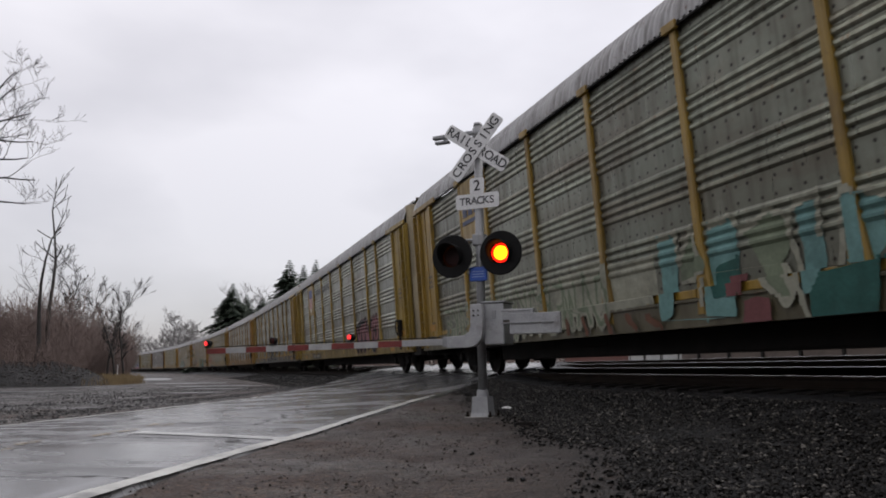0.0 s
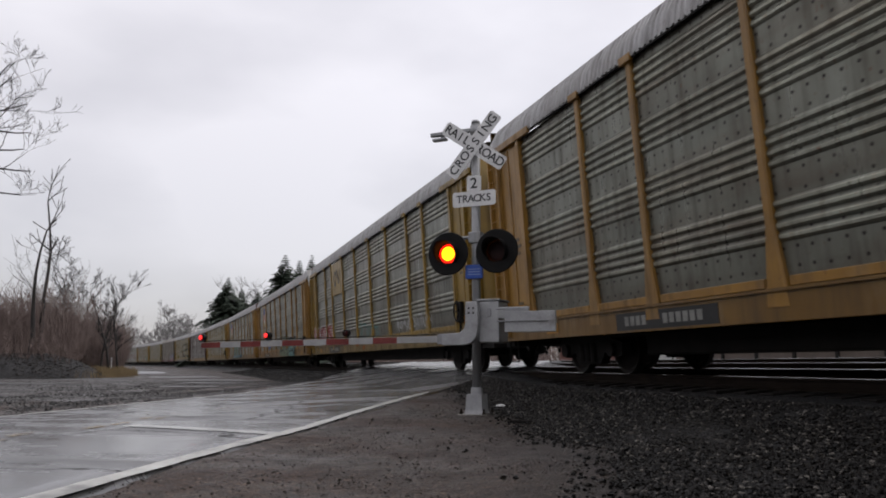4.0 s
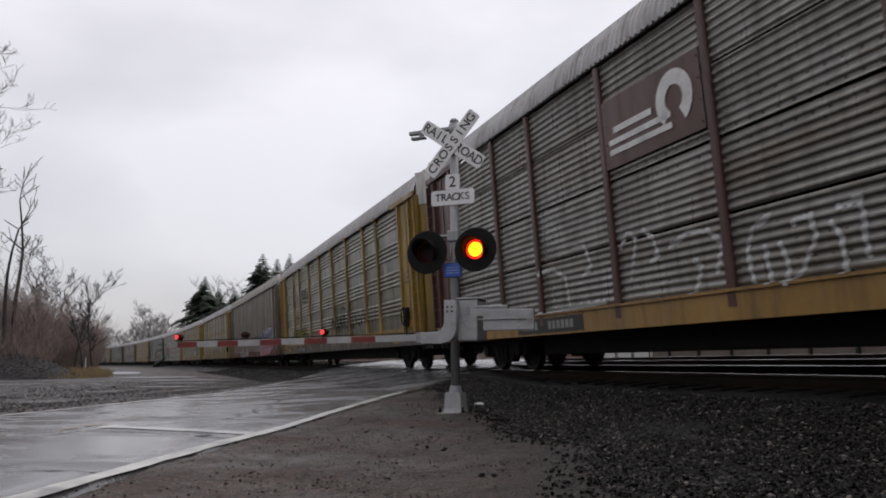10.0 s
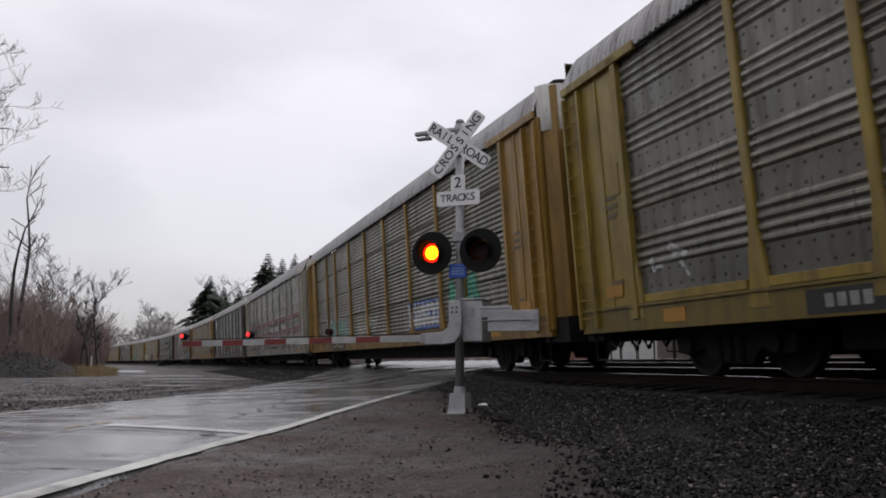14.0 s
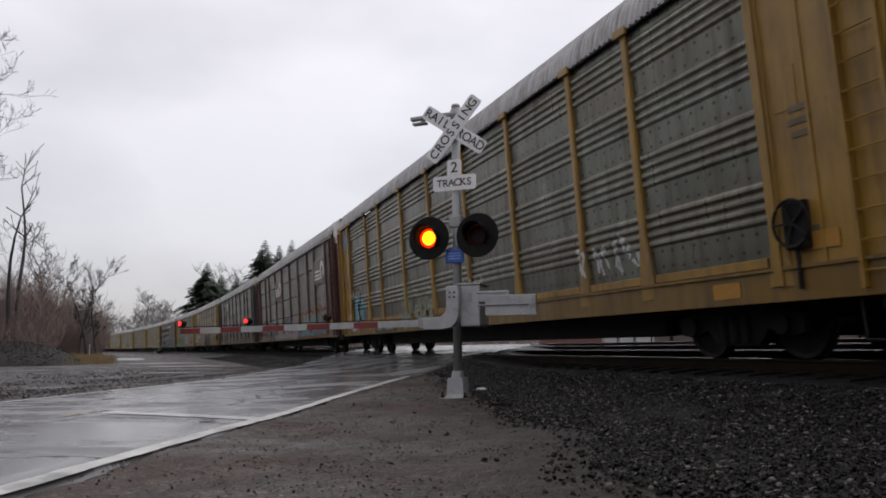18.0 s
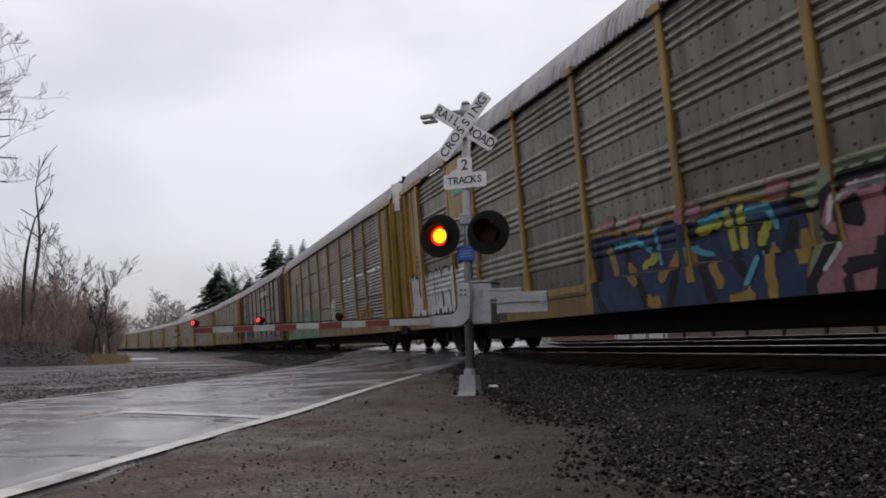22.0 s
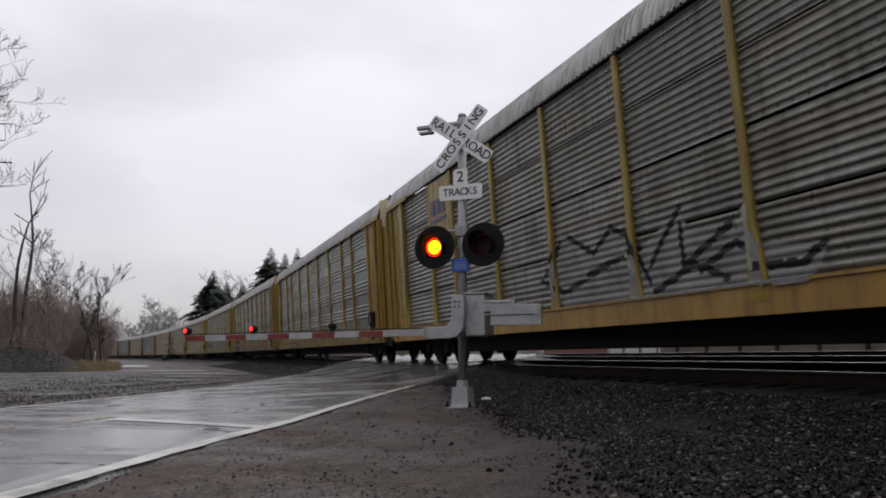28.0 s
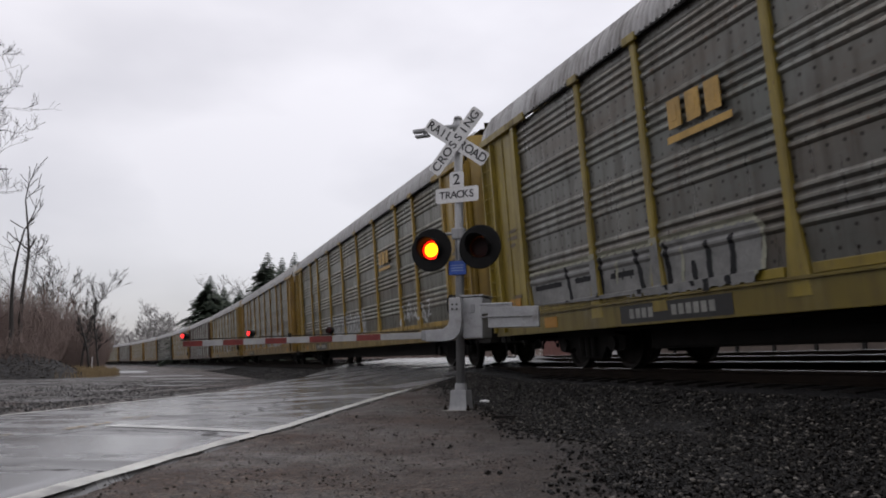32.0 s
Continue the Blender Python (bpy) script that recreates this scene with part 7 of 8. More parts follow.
def build_signal():
    """The mast with crossbuck, track sign, two flashing lamps, gate machine and lowered arm."""
    sig = tagged(new("crossing_signal"), "silver railroad crossing signal with crossbuck, red flashers and lowered gate", "crossing signal")
    sig.matrix_basis = pose(MAST_X, MAST_Y, 0, 0, 0, SKEW)
    bm = rod(bmesh.new(), (0, 0, 0.36), (0, 0, 4.62), 0.068, sides=20)
    rod(bm, (0, 0, 4.6), (0, 0, 4.65), 0.075, 0.06, 20)
    part("mast", bm, M_GALV, sig, "galvanised steel mast", True)
    bm = bmesh.new()
    v = [bm.verts.new((sx * w, sy * w, z)) for z, w in ((0.06, 0.15), (0.12, 0.135), (0.36, 0.12)) for sx, sy in ((-1, -1), (1, -1), (1, 1), (-1, 1))]
    for r in range(2):
        for k in range(4):
            bm.faces.new((v[4 * r + k], v[4 * r + (k + 1) % 4], v[4 * r + 4 + (k + 1) % 4], v[4 * r + 4 + k]))
    bm.faces.new(v[8:12])
    rod(bm, (0, 0, 0.35), (0, 0, 0.46), 0.095, 0.085, 16)
    part("base_casting", bm, M_SILVER, sig, "silver-painted base casting")
    part("foundation", box(bmesh.new(), -0.24, 0.24, -0.24, 0.24, -0.5, 0.07, 0.02), M_CONCRETE, sig, "stained concrete foundation")
    for x in (-0.18, 0.18):
        for y in (-0.18, 0.18):
            part("bolt", rod(rod(bmesh.new(), (x, y, 0.06), (x, y, 0.15), 0.016, sides=6), (x, y, 0.07), (x, y, 0.1), 0.03, sides=6), M_RAIL, sig)
    # crossbuck
    for ang, words in ((-36, "RAIL ROAD"), (50, "CROSSING")):
        lift = -0.10 if ang > 0 else -0.085
        blade = sign_plate("crossbuck_blade", 1.22, 0.23, sig, pose(0, lift, 4.22) @ pose(0, 0, 0, 0, -ang, 0), "white crossbuck blade with black letters")
        if ang > 0:
            lettering(blade, words, 0.2, 0.143, FACE)
        else:
            lettering(blade, "RAIL", 0.2, 0.125, pose(-0.34, 0, 0) @ FACE)
            lettering(blade, "ROAD", 0.2, 0.135, pose(0.33, 0, 0) @ FACE)
    part("sign_clamp", box(box(bmesh.new(), -0.09, 0.09, -0.085, 0.08, 4.24, 4.3, 0.01), -0.09, 0.09, -0.085, 0.08, 4.1, 4.16, 0.01), M_GALV, sig)
    s2 = sign_plate("number_sign", 0.24, 0.26, sig, pose(0, -0.085, 3.6), "white sign with the number two")
    lettering(s2, "2", 0.24, 0.1, FACE)
    s3 = sign_plate("tracks_sign", 0.72, 0.24, sig, pose(0, -0.085, 3.36), "white sign reading tracks")
    lettering(s3, "TRACKS", 0.165, 0.098, FACE)
    # top bracket
    bm = box(bmesh.new(), -0.78, 0.06, -0.045, 0.045, 4.47, 4.53, 0.01)
    box(bm, -0.74, -0.5, -0.05, 0.05, 4.39, 4.43, 0.01)
    box(bm, -0.6, -0.54, -0.03, 0.03, 4.4, 4.5)
    rod(bm, (0, 0, 4.4), (0, 0, 4.56), 0.088, sides=16)
    part("bracket_arm", bm, M_GALV, sig, "empty galvanised bracket arm", True)
    # lamp bar and lamps
    bm = rod(bmesh.new(), (-0.42, -0.02, 2.76), (0.42, -0.02, 2.76), 0.025, sides=8)
    for x in (-0.40, 0.40):
        rod(bm, (x, -0.02, 2.5), (x, -0.02, 2.77), 0.022, sides=8)
    box(bm, -0.1, 0.1, -0.09, 0.09, 2.66, 2.84, 0.02)
    part("lamp_bar", bm, M_GALV, sig, "galvanised lamp cross-bar")
    lamps = []
    for x in (-0.40, 0.40):
        lamp = build_lamp(sig, x, 2.50)
        lamps.append(lens_unit(lamp, 0.15, M_LIT, M_LITRIM, M_UNLIT, pose(0, 0.0, 0)))
    bm = box(bmesh.new(), -0.145, 0.145, -0.1, -0.075, 2.1, 2.32, 0.02)
    plate = part("notice_plate", bm, M_BLUE, sig, "blue notice plate strapped to the mast")
    bm = bmesh.new()
    for z in (2.16, 2.2, 2.24):
        box(bm, -0.1, 0.1, -0.103, -0.1, z, z + 0.015)
    part("notice_text", bm, paint_flat("notice_pale", (0.2, 0.28, 0.5)), plate, "rows of small pale bars", kind="stuff")
    # gate machine
    bm = box(bmesh.new(), 0.17, 0.48, -0.33, 0.1, 1.12, 1.73, 0.025)
    machine = part("gate_machine", bm, M_SILVER, sig, "silver gate machine case")
    part("machine_lid", box(bmesh.new(), 0.15, 0.5, -0.35, 0.12, 1.735, 1.76, 0.008), M_SILVER, machine)
    part("hasp", box(bmesh.new(), 0.3, 0.36, -0.345, -0.33, 1.5, 1.62, 0.004), M_GALV, machine)
    outline = [(0.0, 1.72), (0.18, 1.72), (0.2, 1.6), (0.2, 1.34), (0.17, 1.2), (0.09, 1.11), (-0.05, 1.08), (-0.38, 1.08), (-0.38, 1.25), (-0.1, 1.26), (-0.02, 1.32), (0.0, 1.4)]
    bm = prism(bmesh.new(), outline, -0.46, -0.36)
    bmesh.ops.bevel(bm, geom=list(bm.edges), offset=0.008, segments=1, affect="EDGES")
    part("arm_bracket", bm, M_SILVER, sig, "curved cast arm bracket with bolts")
    for x, z in ((0.06, 1.62), (0.13, 1.62), (0.06, 1.55), (0.13, 1.55)):
        part("bolt", rod(bmesh.new(), (x, -0.475, z), (x, -0.45, z), 0.014, sides=6), M_RAIL, sig)
    for z0, z1, x1 in ((1.26, 1.56, 1.36), (1.47, 1.63, 0.95)):
        part("counterweight", box(bmesh.new(), 0.6 if x1 > 1 else 0.48, x1, -0.43 + (0.06 if x1 < 1 else 0), -0.37 + (0.06 if x1 < 1 else 0), z0, z1, 0.012), M_SILVER, sig, "silver counterweight plate")
    for x1, z in ((1.25, 1.42), (0.92, 1.6)):
        part("counterweight_rod", rod(bmesh.new(), (0.48, -0.44, z), (x1, -0.44, z), 0.012, sides=6), M_GALV, sig)
    # the arm: aluminium to fibreglass, striped
    arm = under("gate_arm", mesh_of("gate_arm", box(bmesh.new(), -5.0, -0.34, -0.425, -0.395, 1.126, 1.224, 0.006), M_ARM), sig, pose(-0.34, 0, 1.175, 0, -0.7, 0) @ pose(0.34, 0, -1.175), "lowered white gate arm with red stripes")
    for k in range(5):
        a = -1.15 - 0.857 * k
        part("red_stripe", box(bmesh.new(), a - 0.42, a, -0.4285, -0.4, 1.129, 1.221), M_REDTAPE, arm, "red reflective stripe")
    part("arm_clamp", box(bmesh.new(), -0.46, -0.34, -0.44, -0.385, 1.1, 1.25, 0.008), M_GALV, arm)
    small = []
    for x in (-2.06, -3.58, -4.97):
        lamp = under("arm_lamp", mesh_of("arm_lamp", rod(box(bmesh.new(), x - 0.05, x + 0.05, -0.46, -0.37, 1.235, 1.25), (x, -0.37, 1.31), (x, -0.455, 1.31), 0.055, sides=16), M_LAMPBLACK), arm, None, "small round arm lamp")
        small.append(lens_unit(lamp, 0.037, M_SMALLLIT, M_SMALLLIT, M_UNLIT, pose(x, -0.475, 1.31)))
    bm = bmesh.new()
    rod(bm, (-0.5, -0.41, 1.245), (-4.9, -0.41, 1.245), 0.008, sides=5)
    part("lamp_cable", bm, M_LAMPBLACK, arm)
    return lamps, small


# ---- rocks, plants, far side ----
def rock_mesh(name, count, place, size, material, seed, flatten=0.7):
    """Many loose broken stones in one mesh: each a cut, stretched octahedron."""
    rng = random.Random(seed)
    ico = [(0, 0, 1), (0.9, 0, 0.45), (0.28, 0.85, 0.45), (-0.72, 0.53, 0.45), (-0.72, -0.53, 0.45), (0.28, -0.85, 0.45), (0.72, 0.53, -0.45), (-0.28, 0.85, -0.45), (-0.9, 0, -0.45), (-0.28, -0.85, -0.45), (0.72, -0.53, -0.45)]
    tri = [(0, 1, 2), (0, 2, 3), (0, 3, 4), (0, 4, 5), (0, 5, 1), (1, 6, 2), (2, 7, 3), (3, 8, 4), (4, 9, 5), (5, 10, 1), (1, 10, 6), (2, 6, 7), (3, 7, 8), (4, 8, 9), (5, 9, 10)]
    verts, faces = [], []
    for _ in range(count):
        x, y, z = place(rng)
        r = size * rng.uniform(0.45, 1.25)
        rot = Euler((rng.uniform(0, 6), rng.uniform(0, 6), rng.uniform(0, 6))).to_matrix()
        sx, sy, sz = r * rng.uniform(0.7, 1.3), r * rng.uniform(0.6, 1.1), r * rng.uniform(0.5, 0.9)
        b = len(verts)
        for v in ico:
            j = rng.uniform(0.8, 1.15)
            q = rot @ Vector((v[0] * sx * j, v[1] * sy * j, v[2] * sz * j))
            verts.append((x + q.x, y + q.y, z + q.z * flatten + r * 0.15))
        faces += [(b + i, b + j, b + k) for i, j, k in tri]
    return raw_mesh(name, verts, faces, material)


def build_stones():
    def shoulder(rng):
        while True:
            s, u = rng.uniform(-2, 24), rng.uniform(1.75, 6.4)
            edge = stony_edge(s, u)
            if u > edge and rng.random() < min(0.995, 0.8 + 0.4 * (u - edge)):
                continue
            x, y = plan(s, u)
            if road_left(y) - 0.1 < x < road_right(y) + 0.05 or math.hypot(x - MAST_X, y - MAST_Y) < 0.3:
                continue
            return x, y, ground_z(x, y) + 0.012
    tagged(new("ballast", rock_mesh("ballast", 68000, shoulder, 0.0225, M_STONE, 5)), "dark wet crushed-stone ballast beside the track", "ballast", kind="stuff")

    def left_bank(rng):
        while True:
            s, u = rng.uniform(24, 70), rng.uniform(1.7, 4.6)
            x, y = plan(s, u)
            if x < road_left(y) - 0.1:
                return x, y, ground_z(x, y)
    tagged(new("ballast", rock_mesh("ballast", 5000, left_bank, 0.05, M_STONE, 6)), "dark crushed-stone ballast bank beyond the road", "ballast", kind="stuff")

    def verge(rng):
        while True:
            x, y = rng.uniform(-2.4, 4.4), 2.5 + 10 * rng.random() ** 1.3
            if x > road_right(y) + 0.05 and rng.random() < 0.25 + 0.5 * (x - road_right(y)):
                return x, y, ground_z(x, y) + 0.004
    tagged(new("pebbles", rock_mesh("pebbles", 6500, verge, 0.011, M_PEBBLE, 7)), "small loose pebbles on the wet dirt verge", "pebbles", kind="stuff")

    def lot(rng):
        while True:
            x, y = rng.uniform(-26, -5), rng.uniform(10, 34)
            if rng.random() > math.exp(-(road_left(y) - x) / 4.0):
                continue
            if x < road_left(y) - 0.1 and unplan(x, y)[1] > 4:
                return x, y, ground_z(x, y)
    tagged(new("gravel", rock_mesh("gravel", 12000, lot, 0.026, M_GRIT, 8)), "loose grey gravel at the road's far edge", "gravel", kind="stuff")
    # a pale lump and a scrap of board by the mast
    bm = bmesh.new()
    bmesh.ops.create_icosphere(bm, subdivisions=2, radius=0.06)
    for v in bm.verts:
        v.co = Vector((v.co.x * 1.5, v.co.y, v.co.z * 0.5)) * (1 + 0.25 * noise.noise(v.co * 20))
    ob = tagged(new("pale_stone", mesh_of("pale_stone", bm, M_WHITE)), "small pale stone lying on dark ballast", "stone")
    ob.matrix_basis = pose(0.72, 12.15, ground_z(0.72, 12.15) + 0.03, 0, 0, 20)
    ob = tagged(new("wood_scrap", mesh_of("wood_scrap", box(bmesh.new(), -0.24, 0.24, -0.05, 0.05, 0.0, 0.035, 0.008), M_TIE)), "dark weathered board lying in the gravel", "board")
    ob.matrix_basis = pose(0.93, 9.75, ground_z(0.93, 9.75) + 0.005, 0, 0, -8)


def limb(rng, store, p, d, length, r, depth, spread, droop, minr):
    pts, radii = [p], [r]
    n = 4 if depth > 1 else 3
    for k in range(n):
        d = (d + Vector((rng.uniform(-1, 1), rng.uniform(-1, 1), rng.uniform(-0.6, 0.8))) * 0.17 + Vector((0, 0, droop))).normalized()
        p = p + d * (length / n)
        pts.append(p)
        radii.append(max(minr, r * (1 - 0.6 * (k + 1) / n)))
    tube(*store[0 if depth >= store[2] else 1], pts, radii, 5 if depth >= store[2] else 3)
    if depth == 0:
        return
    for k in range(rng.randint(3, 5) if depth < 2 else rng.randint(2, 3)):
        i = rng.randint(1, n)
        side = Vector((rng.uniform(-1, 1), rng.uniform(-1, 1), rng.uniform(-0.15, 0.7))).normalized()
        limb(rng, store, pts[i], (d * (1 - spread) + side * spread).normalized(), length * rng.uniform(0.5, 0.8), radii[i] * 0.6, depth - 1, spread, droop, minr)


def bare_tree(x, y, height, seed, label, lean=(0, 0), depth=4, spread=0.6, r=0.16, trunk_part=0.45, material=None, minr=0.012, reach=1.0, limbs=()):
    rng = random.Random(seed)
    tree = tagged(new("bare_tree"), label, "tree")
    z = ground_z(x, y) - 0.1
    tree.matrix_basis = pose(x, y, z)
    store = (([], []), ([], []), depth - 1)
    p, d = Vector((0, 0, 0)), Vector((lean[0], lean[1], 1)).normalized()
    pts, radii = [p], [r]
    n = 7
    for k in range(n):
        d = (d + Vector((rng.uniform(-1, 1), rng.uniform(-1, 1), 0.3)) * 0.15).normalized()
        p = p + d * height * 0.75 / n
        pts.append(p)
        radii.append(r * (1 - 0.75 * (k + 1) / n))
    tube(*store[0], pts, radii, 7)
    for k in range(2, n + 1):
        for _ in range(2 if k < n else 3):
            if k / n < trunk_part:
                continue
            side = Vector((rng.uniform(-1, 1), rng.uniform(-1, 1), rng.uniform(0.1, 0.9))).normalized()
            limb(rng, store, pts[k], (d * 0.35 + side).normalized(), reach * height * rng.uniform(0.2, 0.34), radii[k] * 0.75, depth - 1, spread, 0.03, minr)
    for zz, up, long in limbs:
        at = Vector((lean[0] * zz, 0, zz))
        limb(rng, store, at, Vector((0.82, 0.57, up)).normalized(), long, 0.05, 4, 0.5, 0.02, minr)
    mat = material or M_BARK
    under("trunk", raw_mesh("trunk", *store[0], mat, True), tree)
    if store[1][0]:
        under("crown", raw_mesh("crown", *store[1], mat), tree, label="fine leafless twigs")
    return tree


def brush(name, count, place, height, material, seed, label, thick=0.018, twigs=5):
    rng = random.Random(seed)
    verts, faces = [], []
    for _ in range(count):
        x, y = place(rng)
        h = height(x, y) * rng.uniform(0.45, 1.1)
        p = Vector((x, y, ground_z(x, y) - 0.05))
        d = Vector((rng.uniform(-0.3, 0.3), rng.uniform(-0.3, 0.3), 1)).normalized()
        pts = [p + d * h * k / 3 + Vector((rng.uniform(-1, 1), rng.uniform(-1, 1), 0)) * 0.06 * h * k / 3 for k in range(4)]
        tube(verts, faces, pts, [thick, thick * 0.8, thick * 0.6, thick * 0.35], 3)
        for _ in range(twigs):
            i = rng.uniform(0.2, 1.0)
            q = p + d * h * i
            e = (d * 0.7 + Vector((rng.uniform(-1, 1), rng.uniform(-1, 1), rng.uniform(-0.2, 0.6)))).normalized()
            l = h * rng.uniform(0.18, 0.42)
            tube(verts, faces, [q, q + e * l * 0.5, q + (e + Vector((rng.uniform(-0.3, 0.3), rng.uniform(-0.3, 0.3), 0.2))).normalized() * l], [thick * 0.6, thick * 0.45, thick * 0.3], 3)
    tagged(new(name, raw_mesh(name, verts, faces, material)), label, "brush", kind="stuff")


def fir(x, y, height, width, seed):
    """A fir: a straight trunk and whorls of drooping boughs, each a fan of needle tufts."""
    rng = random.Random(seed)
    tree = tagged(new("fir_tree"), "tall dark green fir tree with uneven drooping boughs", "tree")
    tree.matrix_basis = pose(x, y, ground_z(x, y) - 0.1)
    bm = rod(bmesh.new(), (0, 0, 0), (0, 0, height * 0.98), 0.016 * height, 0.02, 8)
    part("trunk", bm, M_BARK, tree)
    verts, faces = [], []
    z = height * 0.06
    while z < height * 0.985:
        f = z / height
        reach = width * (1 - f) ** 1.05 * rng.uniform(0.75, 1.12)
        for k in range(rng.randint(15, 20)):
            if rng.random() < 0.1:
                continue
            a = rng.uniform(0, 2 * math.pi)
            l = reach * rng.uniform(0.7, 1.15)
            n = max(3, int(l / 0.36))
            for j in range(n):
                t = (j + 0.5) / n
                px, py, pz = math.cos(a) * l * t, math.sin(a) * l * t, z + l * (0.16 * t - 0.34 * t * t)
                for _ in range(3):
                    w = 0.95 * rng.uniform(0.6, 1.3) * (1.25 - 0.6 * t) * min(1.0, 0.2 + 3.2 * (1 - f))
                    b = a + rng.uniform(-1.0, 1.0)
                    dx, dy = math.cos(b) * w, math.sin(b) * w
                    ox, oy = -math.sin(b) * w * 0.32, math.cos(b) * w * 0.32
                    dz = -rng.uniform(0.0, 0.3) * w
                    i = len(verts)
                    verts += [(px - ox, py - oy, pz), (px + ox, py + oy, pz + 0.03), (px + dx + ox * 0.4, py + dy + oy * 0.4, pz + dz), (px + dx - ox * 0.4, py + dy - oy * 0.4, pz + dz - 0.05)]
                    faces.append((i, i + 1, i + 2, i + 3))
        z += height * 0.017 + 0.06
    under("crown", raw_mesh("crown", verts, faces, M_FIR), tree, label="dense dark green needles")


def polar(px, dist):
    """A place at an azimuth given by the tangent px right of the camera's first line, at a distance."""
    a = math.atan(px)
    return dist * math.sin(a), dist * math.cos(a)


def build_plants():
    # near trees at the wood's edge
    for px, d, h, seed, kw in ((-0.69, 30, 15.0, 3, dict(r=0.15, depth=5, trunk_part=0.6, spread=0.6, lean=(0.0, 0), minr=0.0065, reach=0.5, limbs=((6.9, -0.15, 1.6), (7.7, 0.0, 1.9), (8.3, 0.2, 1.6), (9.1, 0.05, 1.8), (9.5, 0.45, 1.8), (10.0, 0.8, 1.5), (10.4, 1.2, 1.5)))), (-0.569, 52, 15.0, 21, dict(r=0.17, depth=2, trunk_part=0.6, spread=0.55, lean=(0.06, 0), minr=0.022, reach=0.4)),
                               (-0.586, 50, 11.8, 22, dict(r=0.17, depth=1, trunk_part=0.95, spread=0.5, lean=(0.08, 0), minr=0.03, reach=0.3)), (-0.56, 60, 9.4, 23, dict(r=0.12, depth=4, trunk_part=0.35, lean=(0.05, 0), minr=0.016, reach=0.8)),
                               (-0.47, 76, 10.4, 31, dict(r=0.12, depth=4, trunk_part=0.28, lean=(0.02, 0), spread=0.4, minr=0.015, reach=0.5)), (-0.458, 80, 9.8, 32, dict(r=0.11, depth=4, trunk_part=0.28, spread=0.4, minr=0.015, reach=0.5)), (-0.482, 78, 9.6, 33, dict(r=0.11, depth=4, trunk_part=0.28, lean=(-0.03, 0), spread=0.4, minr=0.015, reach=0.5)),
                               (-0.53, 85, 8.5, 34, dict(r=0.1, depth=3, trunk_part=0.3)), (-0.505, 90, 8.0, 35, dict(r=0.1, depth=3, trunk_part=0.3)), (-0.6, 70, 9.5, 36, dict(r=0.12, depth=3, trunk_part=0.3))):
        x, y = polar(px, d)
        bare_tree(x, y, h, seed, "leafless grey tree at the edge of the brush", **kw)

    def wood(rng):
        while True:
            px, d = rng.uniform(-0.82, -0.452), rng.uniform(50, 135)
            if px > -0.515 and d < 82:
                continue
            if rng.random() < (d / 135):
                return polar(px - 0.0005 * max(0, 62 - d) * (1 if px > -0.5 else 0), d)
    brush("brush", 13000, wood, lambda x, y: 5.0 + 1.6 * noise.noise((x * 0.08, y * 0.08, 0)), M_BRUSH, 41, "dense leafless reddish-brown brush", 0.03, 7)

    def low(rng):
        return polar(rng.uniform(-0.82, -0.52), rng.uniform(46, 66))
    brush("brush", 1800, low, lambda x, y: 2.4, M_BRUSH, 42, "low tangled brown brush at the lot's edge", 0.022, 8)
    # the farther trees get the pale material that stands for haze
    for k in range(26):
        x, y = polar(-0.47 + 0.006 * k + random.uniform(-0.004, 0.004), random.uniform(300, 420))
        bare_tree(x, y, random.uniform(11, 17), 60 + k, "distant leafless tree with haze put into its pale grey", depth=3, r=0.3, trunk_part=0.2, material=M_HAZEWOOD, minr=0.07)
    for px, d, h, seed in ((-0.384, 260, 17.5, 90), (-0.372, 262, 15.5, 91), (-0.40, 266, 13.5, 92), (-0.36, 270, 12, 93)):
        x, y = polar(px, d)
        bare_tree(x, y, h, seed, "round-headed leafless tree beyond the track", depth=4, r=0.32, trunk_part=0.15, spread=0.55, material=M_HAZEWOOD, minr=0.05)
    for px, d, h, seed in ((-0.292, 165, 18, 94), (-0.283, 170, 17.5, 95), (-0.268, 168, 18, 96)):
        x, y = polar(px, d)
        bare_tree(x, y, h, seed, "tall pale leafless tree between the firs", depth=4, r=0.17, trunk_part=0.35, spread=0.5, material=M_HAZEWOOD, minr=0.022, reach=0.7)
    for px, d, h, w, seed in ((-0.3135, 150, 17.2, 10.5, 1), (-0.294, 158, 16.0, 8.5, 2), (-0.272, 160, 15.6, 8.5, 3), (-0.236, 140, 21.0, 11.5, 4), (-0.216, 146, 20.9, 10.0, 5), (-0.199, 150, 22.4, 10.0, 6)):
        x, y = polar(px, d)
        fir(x, y, h, w, seed)

    # added out of view: tall brush that cuts low skylight on the wagons
    def behind(rng):
        a = rng.uniform(radians(100), radians(310))
        d = rng.uniform(32, 70)
        return d * math.sin(a), d * math.cos(a)
    brush("brush", 3600, behind, lambda x, y: 10.0, M_BRUSH, 46, "unseen bare brush added at the back to block low light", 0.09, 6)

    def tuft(rng):
        return polar(rng.triangular(-0.53, -0.43, -0.49), rng.triangular(44, 78, 56))
    brush("dry_grass", 4500, tuft, lambda x, y: 0.5 + 0.3 * noise.noise((x * 0.5, y * 0.5, 3)), M_GRASS, 43, "dead straw-coloured grass at the lot's edge", 0.02, 2)
    # marker stake in the grass
    x, y = polar(-0.468, 66)
    ob = tagged(new("marker_stake", mesh_of("marker_stake", box(bmesh.new(), -0.03, 0.03, -0.03, 0.03, -0.2, 1.3, 0.005), M_WHITE)), "thin pale marker stake standing in dry grass", "stake")
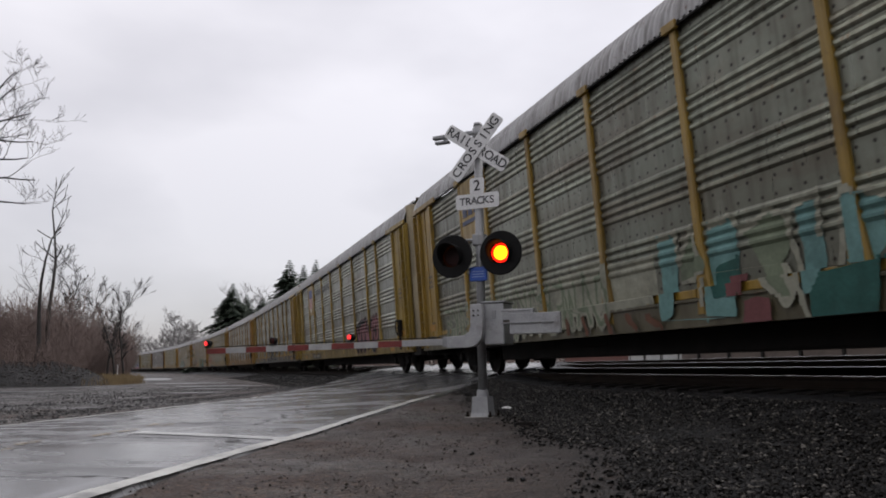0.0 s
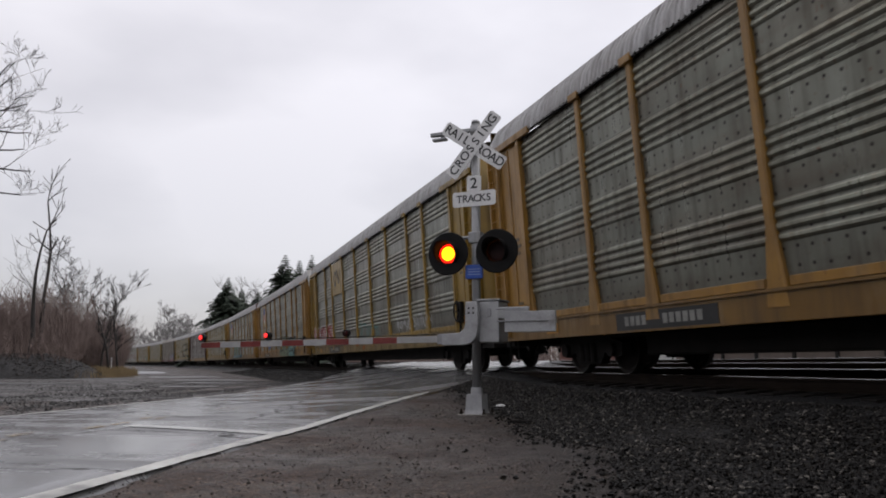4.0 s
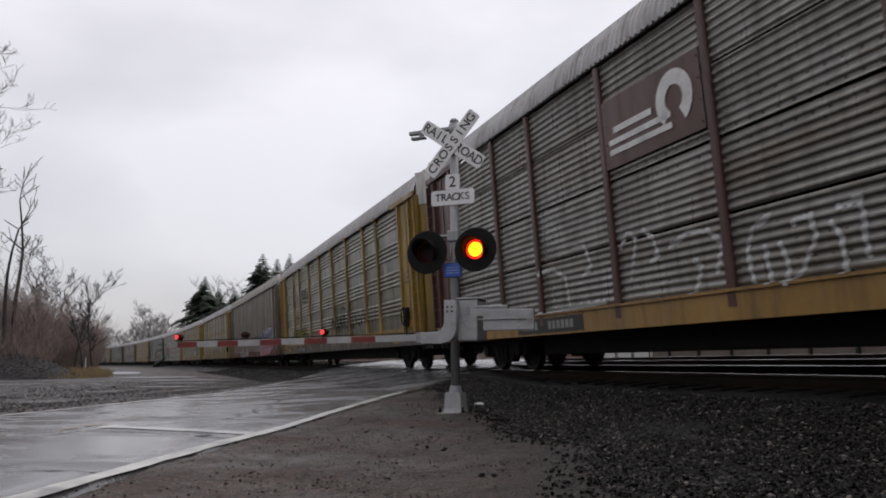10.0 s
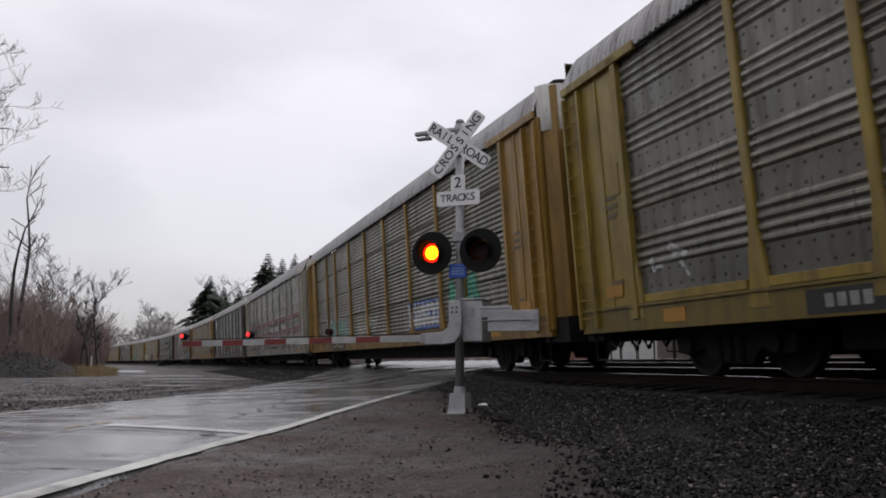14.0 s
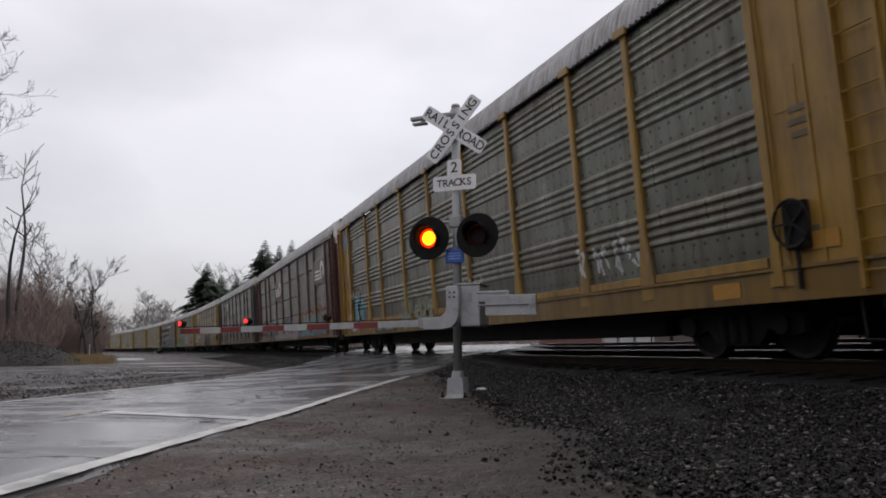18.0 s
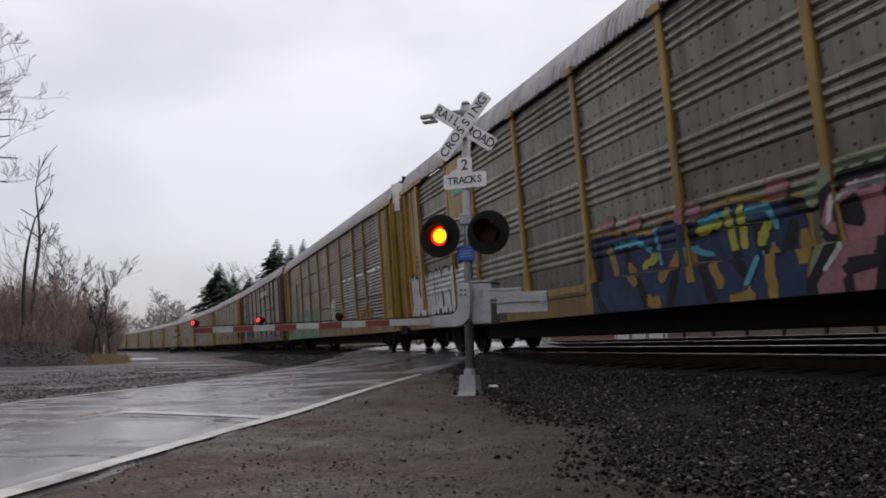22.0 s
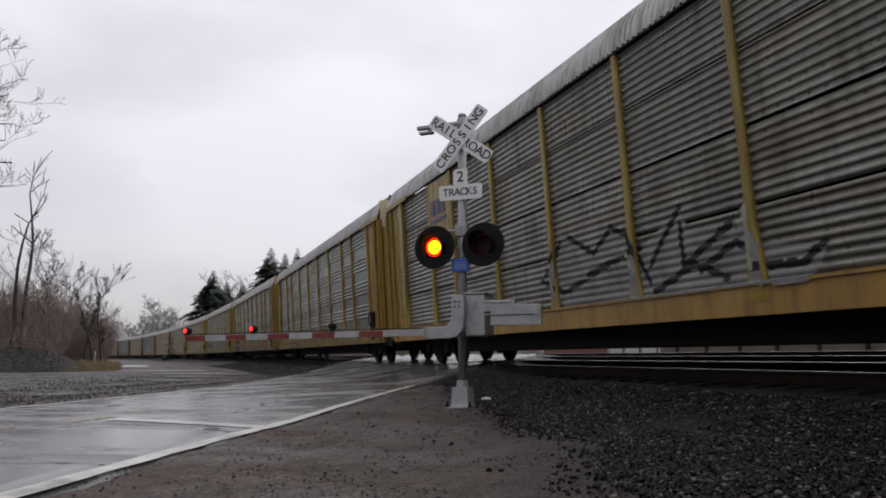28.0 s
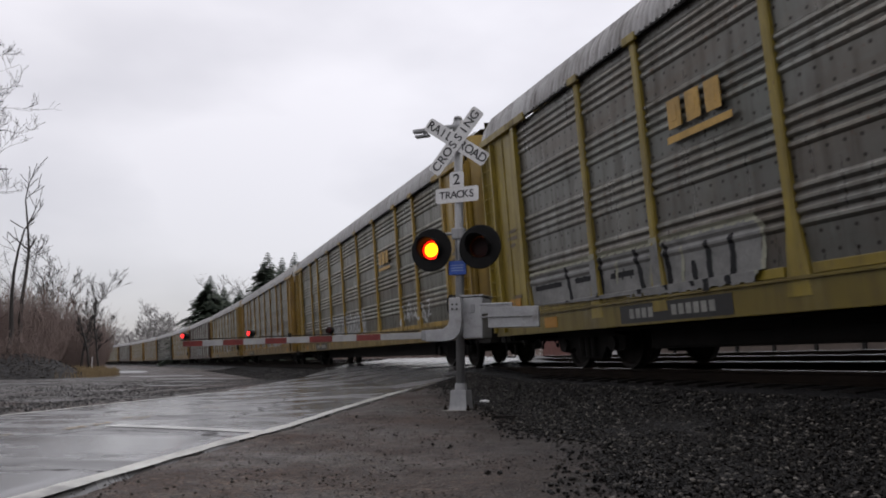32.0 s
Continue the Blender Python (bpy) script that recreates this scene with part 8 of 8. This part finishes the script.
    ob.matrix_basis = pose(x, y, ground_z(x, y))


def build_mound():
    verts, faces = [], []
    n, m = 70, 34
    cx, cy = -29.9, 40.5
    for i in range(n + 1):
        for j in range(m + 1):
            a, b = -1 + 2 * i / n, -1 + 2 * j / m
            x, y = cx + a * 11.0 * 0.83 - b * 5.5 * 0.55, cy + a * 11.0 * 0.3 + b * 5.5 * 0.83
            rr = a * a * abs(a) + b * b
            h = 1.75 * max(0.0, 1 - rr) ** 0.8
            h *= 1 + 0.3 * noise.noise((x * 0.35, y * 0.35, 7))
            h += 0.1 * noise.noise((x * 1.6, y * 1.6, 2)) * (h > 0.05)
            verts.append((x, y, ground_z(x, y) - 0.06 + h))
    for i in range(n):
        for j in range(m):
            k = i * (m + 1) + j
            faces.append((k, k + m + 1, k + m + 2, k + 1))
    tagged(new("gravel_mound", raw_mesh("gravel_mound", verts, faces, M_HEAP, False)), "long heap of dark wet gravel", "gravel heap")

    def heap(rng):
        v = verts[rng.randrange(len(verts))]
        return v[0] + rng.uniform(-0.15, 0.15), v[1] + rng.uniform(-0.12, 0.12), v[2]
    tagged(new("gravel", rock_mesh("gravel", 14000, heap, 0.055, M_PEBBLE, 17)), "loose dark stones on the gravel heap", "gravel", kind="stuff")


def puddle(cx, cy, rx, ry, rz, seed):
    verts = [(0, 0, 0)]
    for k in range(36):
        a = 2 * math.pi * k / 36
        f = 1 + 0.35 * noise.noise((math.cos(a) * 1.5, math.sin(a) * 1.5, seed))
        verts.append((rx * f * math.cos(a), ry * f * math.sin(a), 0))
    ob = tagged(new("puddle", raw_mesh("puddle", verts, [(0, k, k % 36 + 1) for k in range(1, 37)], M_WATER)), "shallow rain puddle on the gravel", "puddle", kind="structure")
    ob.matrix_basis = pose(cx, cy, ground_z(cx, cy) + 0.032, 0, 0, rz)


def build_far_side():
    """A low building and its yard beyond the tracks, seen only beneath the wagons."""
    b = tagged(new("low_building"), "long low building with brick, pale and brown walls", "building")
    b.matrix_basis = on_track(46, -24, 0.55, 0)
    for nm, x0, x1, mat, h in (("brick_wall", 4, 14, M_BRICK, 4.2), ("pale_wall", -2.5, 4, M_PALEWALL, 4.0), ("brown_wall", -34, -2.5, M_BROWNWALL, 3.8)):
        part(nm, box(bmesh.new(), x0, x1, -9, 0, 0, h, 0.02), mat, b)
        part("roof", box(bmesh.new(), x0 - 0.2, x1 + 0.2, -9.3, 0.3, h, h + 0.25, 0.03), M_BLACK, b)
    for k in range(11):
        part("post", box(bmesh.new(), -33.5 + 2.9 * k, -33.3 + 2.9 * k, 0.0, 0.12, 0.0, 3.7, 0.01), M_BLACK, b)
    for k in range(3):
        x = -2.2 + 2.05 * k
        part("garage_door", box(bmesh.new(), x, x + 1.75, 0.0, 0.04, 0.0, 2.2, 0.01), M_PALEWALL, b, "pale sectional door")
        part("door_frame", box(bmesh.new(), x - 0.06, x, 0.0, 0.07, 0.0, 2.3), M_BLACK, b)
        part("door_frame", box(bmesh.new(), x + 1.75, x + 1.81, 0.0, 0.07, 0.0, 2.3), M_BLACK, b)

    # two added thickets that keep bright low sky from showing under the train
    def low_sky_hedge(rng):
        return plan(rng.uniform(62, 420), -rng.uniform(20, 48))
    brush("brush", 6000, low_sky_hedge, lambda x, y: 3.4, M_BRUSH, 44, "leafless thicket added beyond the tracks to block low sky", 0.05, 6)

    def low_sky_hedge2(rng):
        return plan(rng.uniform(-120, 20), -rng.uniform(22, 40))
    brush("brush", 2500, low_sky_hedge2, lambda x, y: 4.0, M_BRUSH, 45, "leafless thicket added beyond the tracks to block low sky", 0.05, 6)


for x, y, rx, ry, rz, sd in ((-27.7, 66, 1.8, 9.0, 23, 1), (-11.8, 35.6, 2.0, 0.9, 5, 4), (-10.2, 30.5, 1.3, 0.4, 5, 5), (-16.0, 43.5, 2.6, 1.2, 10, 6), (-17.5, 29.0, 2.2, 0.6, 12, 7), (-9.3, 25.5, 1.0, 0.3, 8, 9)):
    puddle(x, y, rx, ry, rz, sd)
build_ground()
build_road()
build_lines()
LAMPS, SMALL = build_signal()
TRAIN = build_train()
build_far_side()
build_mound()
build_plants()
build_stones()
build_tracks()


# ---- what moves ----
def flash_rows(base, first, period, on):
    """A lens unit turns its lit face out at 'first' and every period after, and back after 'on' seconds."""
    rows, t, angle = [], first - 2 * period, 0.0
    events = []
    while t < SECONDS + period:
        events += [(t, 0.0), (t + on, 180.0)]
        t += period
    state = 180.0
    out = []
    for when, target in events:
        if when > 0.02 and when < SECONDS - 0.12:
            if not out:
                out.append((0.0, state))
            out += [(when, state), (when + 1 / FPS, 89.0), (when + 2 / FPS, target)]
        state = target
    out.append((SECONDS, out[-1][1]))
    return [(t, base @ pose(0, 0, 0, 0, 0, a if a in (0.0,) else a - 2.0 if a == 180.0 else a)) for t, a in out]


def motions():
    step = 1.0
    for c, car in TRAIN:
        rows = []
        for k in range(int(SECONDS / step) + 1):
            t = k * step
            d = t - 13.0
            s = START_S + interp(c, *SLACK) + PITCH * c + PITCH / 2 - SPEED * d - GAIN * d * d
            rows.append((t, on_track(s)))
        walk(car, rows)
    left_on, period, right_on = 0.497, 1.4175, 1.245
    walk(LAMPS[0], flash_rows(pose(0, 0, 0), left_on, period, right_on - left_on))
    walk(LAMPS[1], flash_rows(pose(0, 0, 0), right_on, period, period - right_on + left_on))
    walk(SMALL[1], flash_rows(pose(-3.58, -0.475, 1.31), left_on, period, right_on - left_on))
    walk(SMALL[0], flash_rows(pose(-2.06, -0.475, 1.31), right_on, period, period - right_on + left_on))


motions()
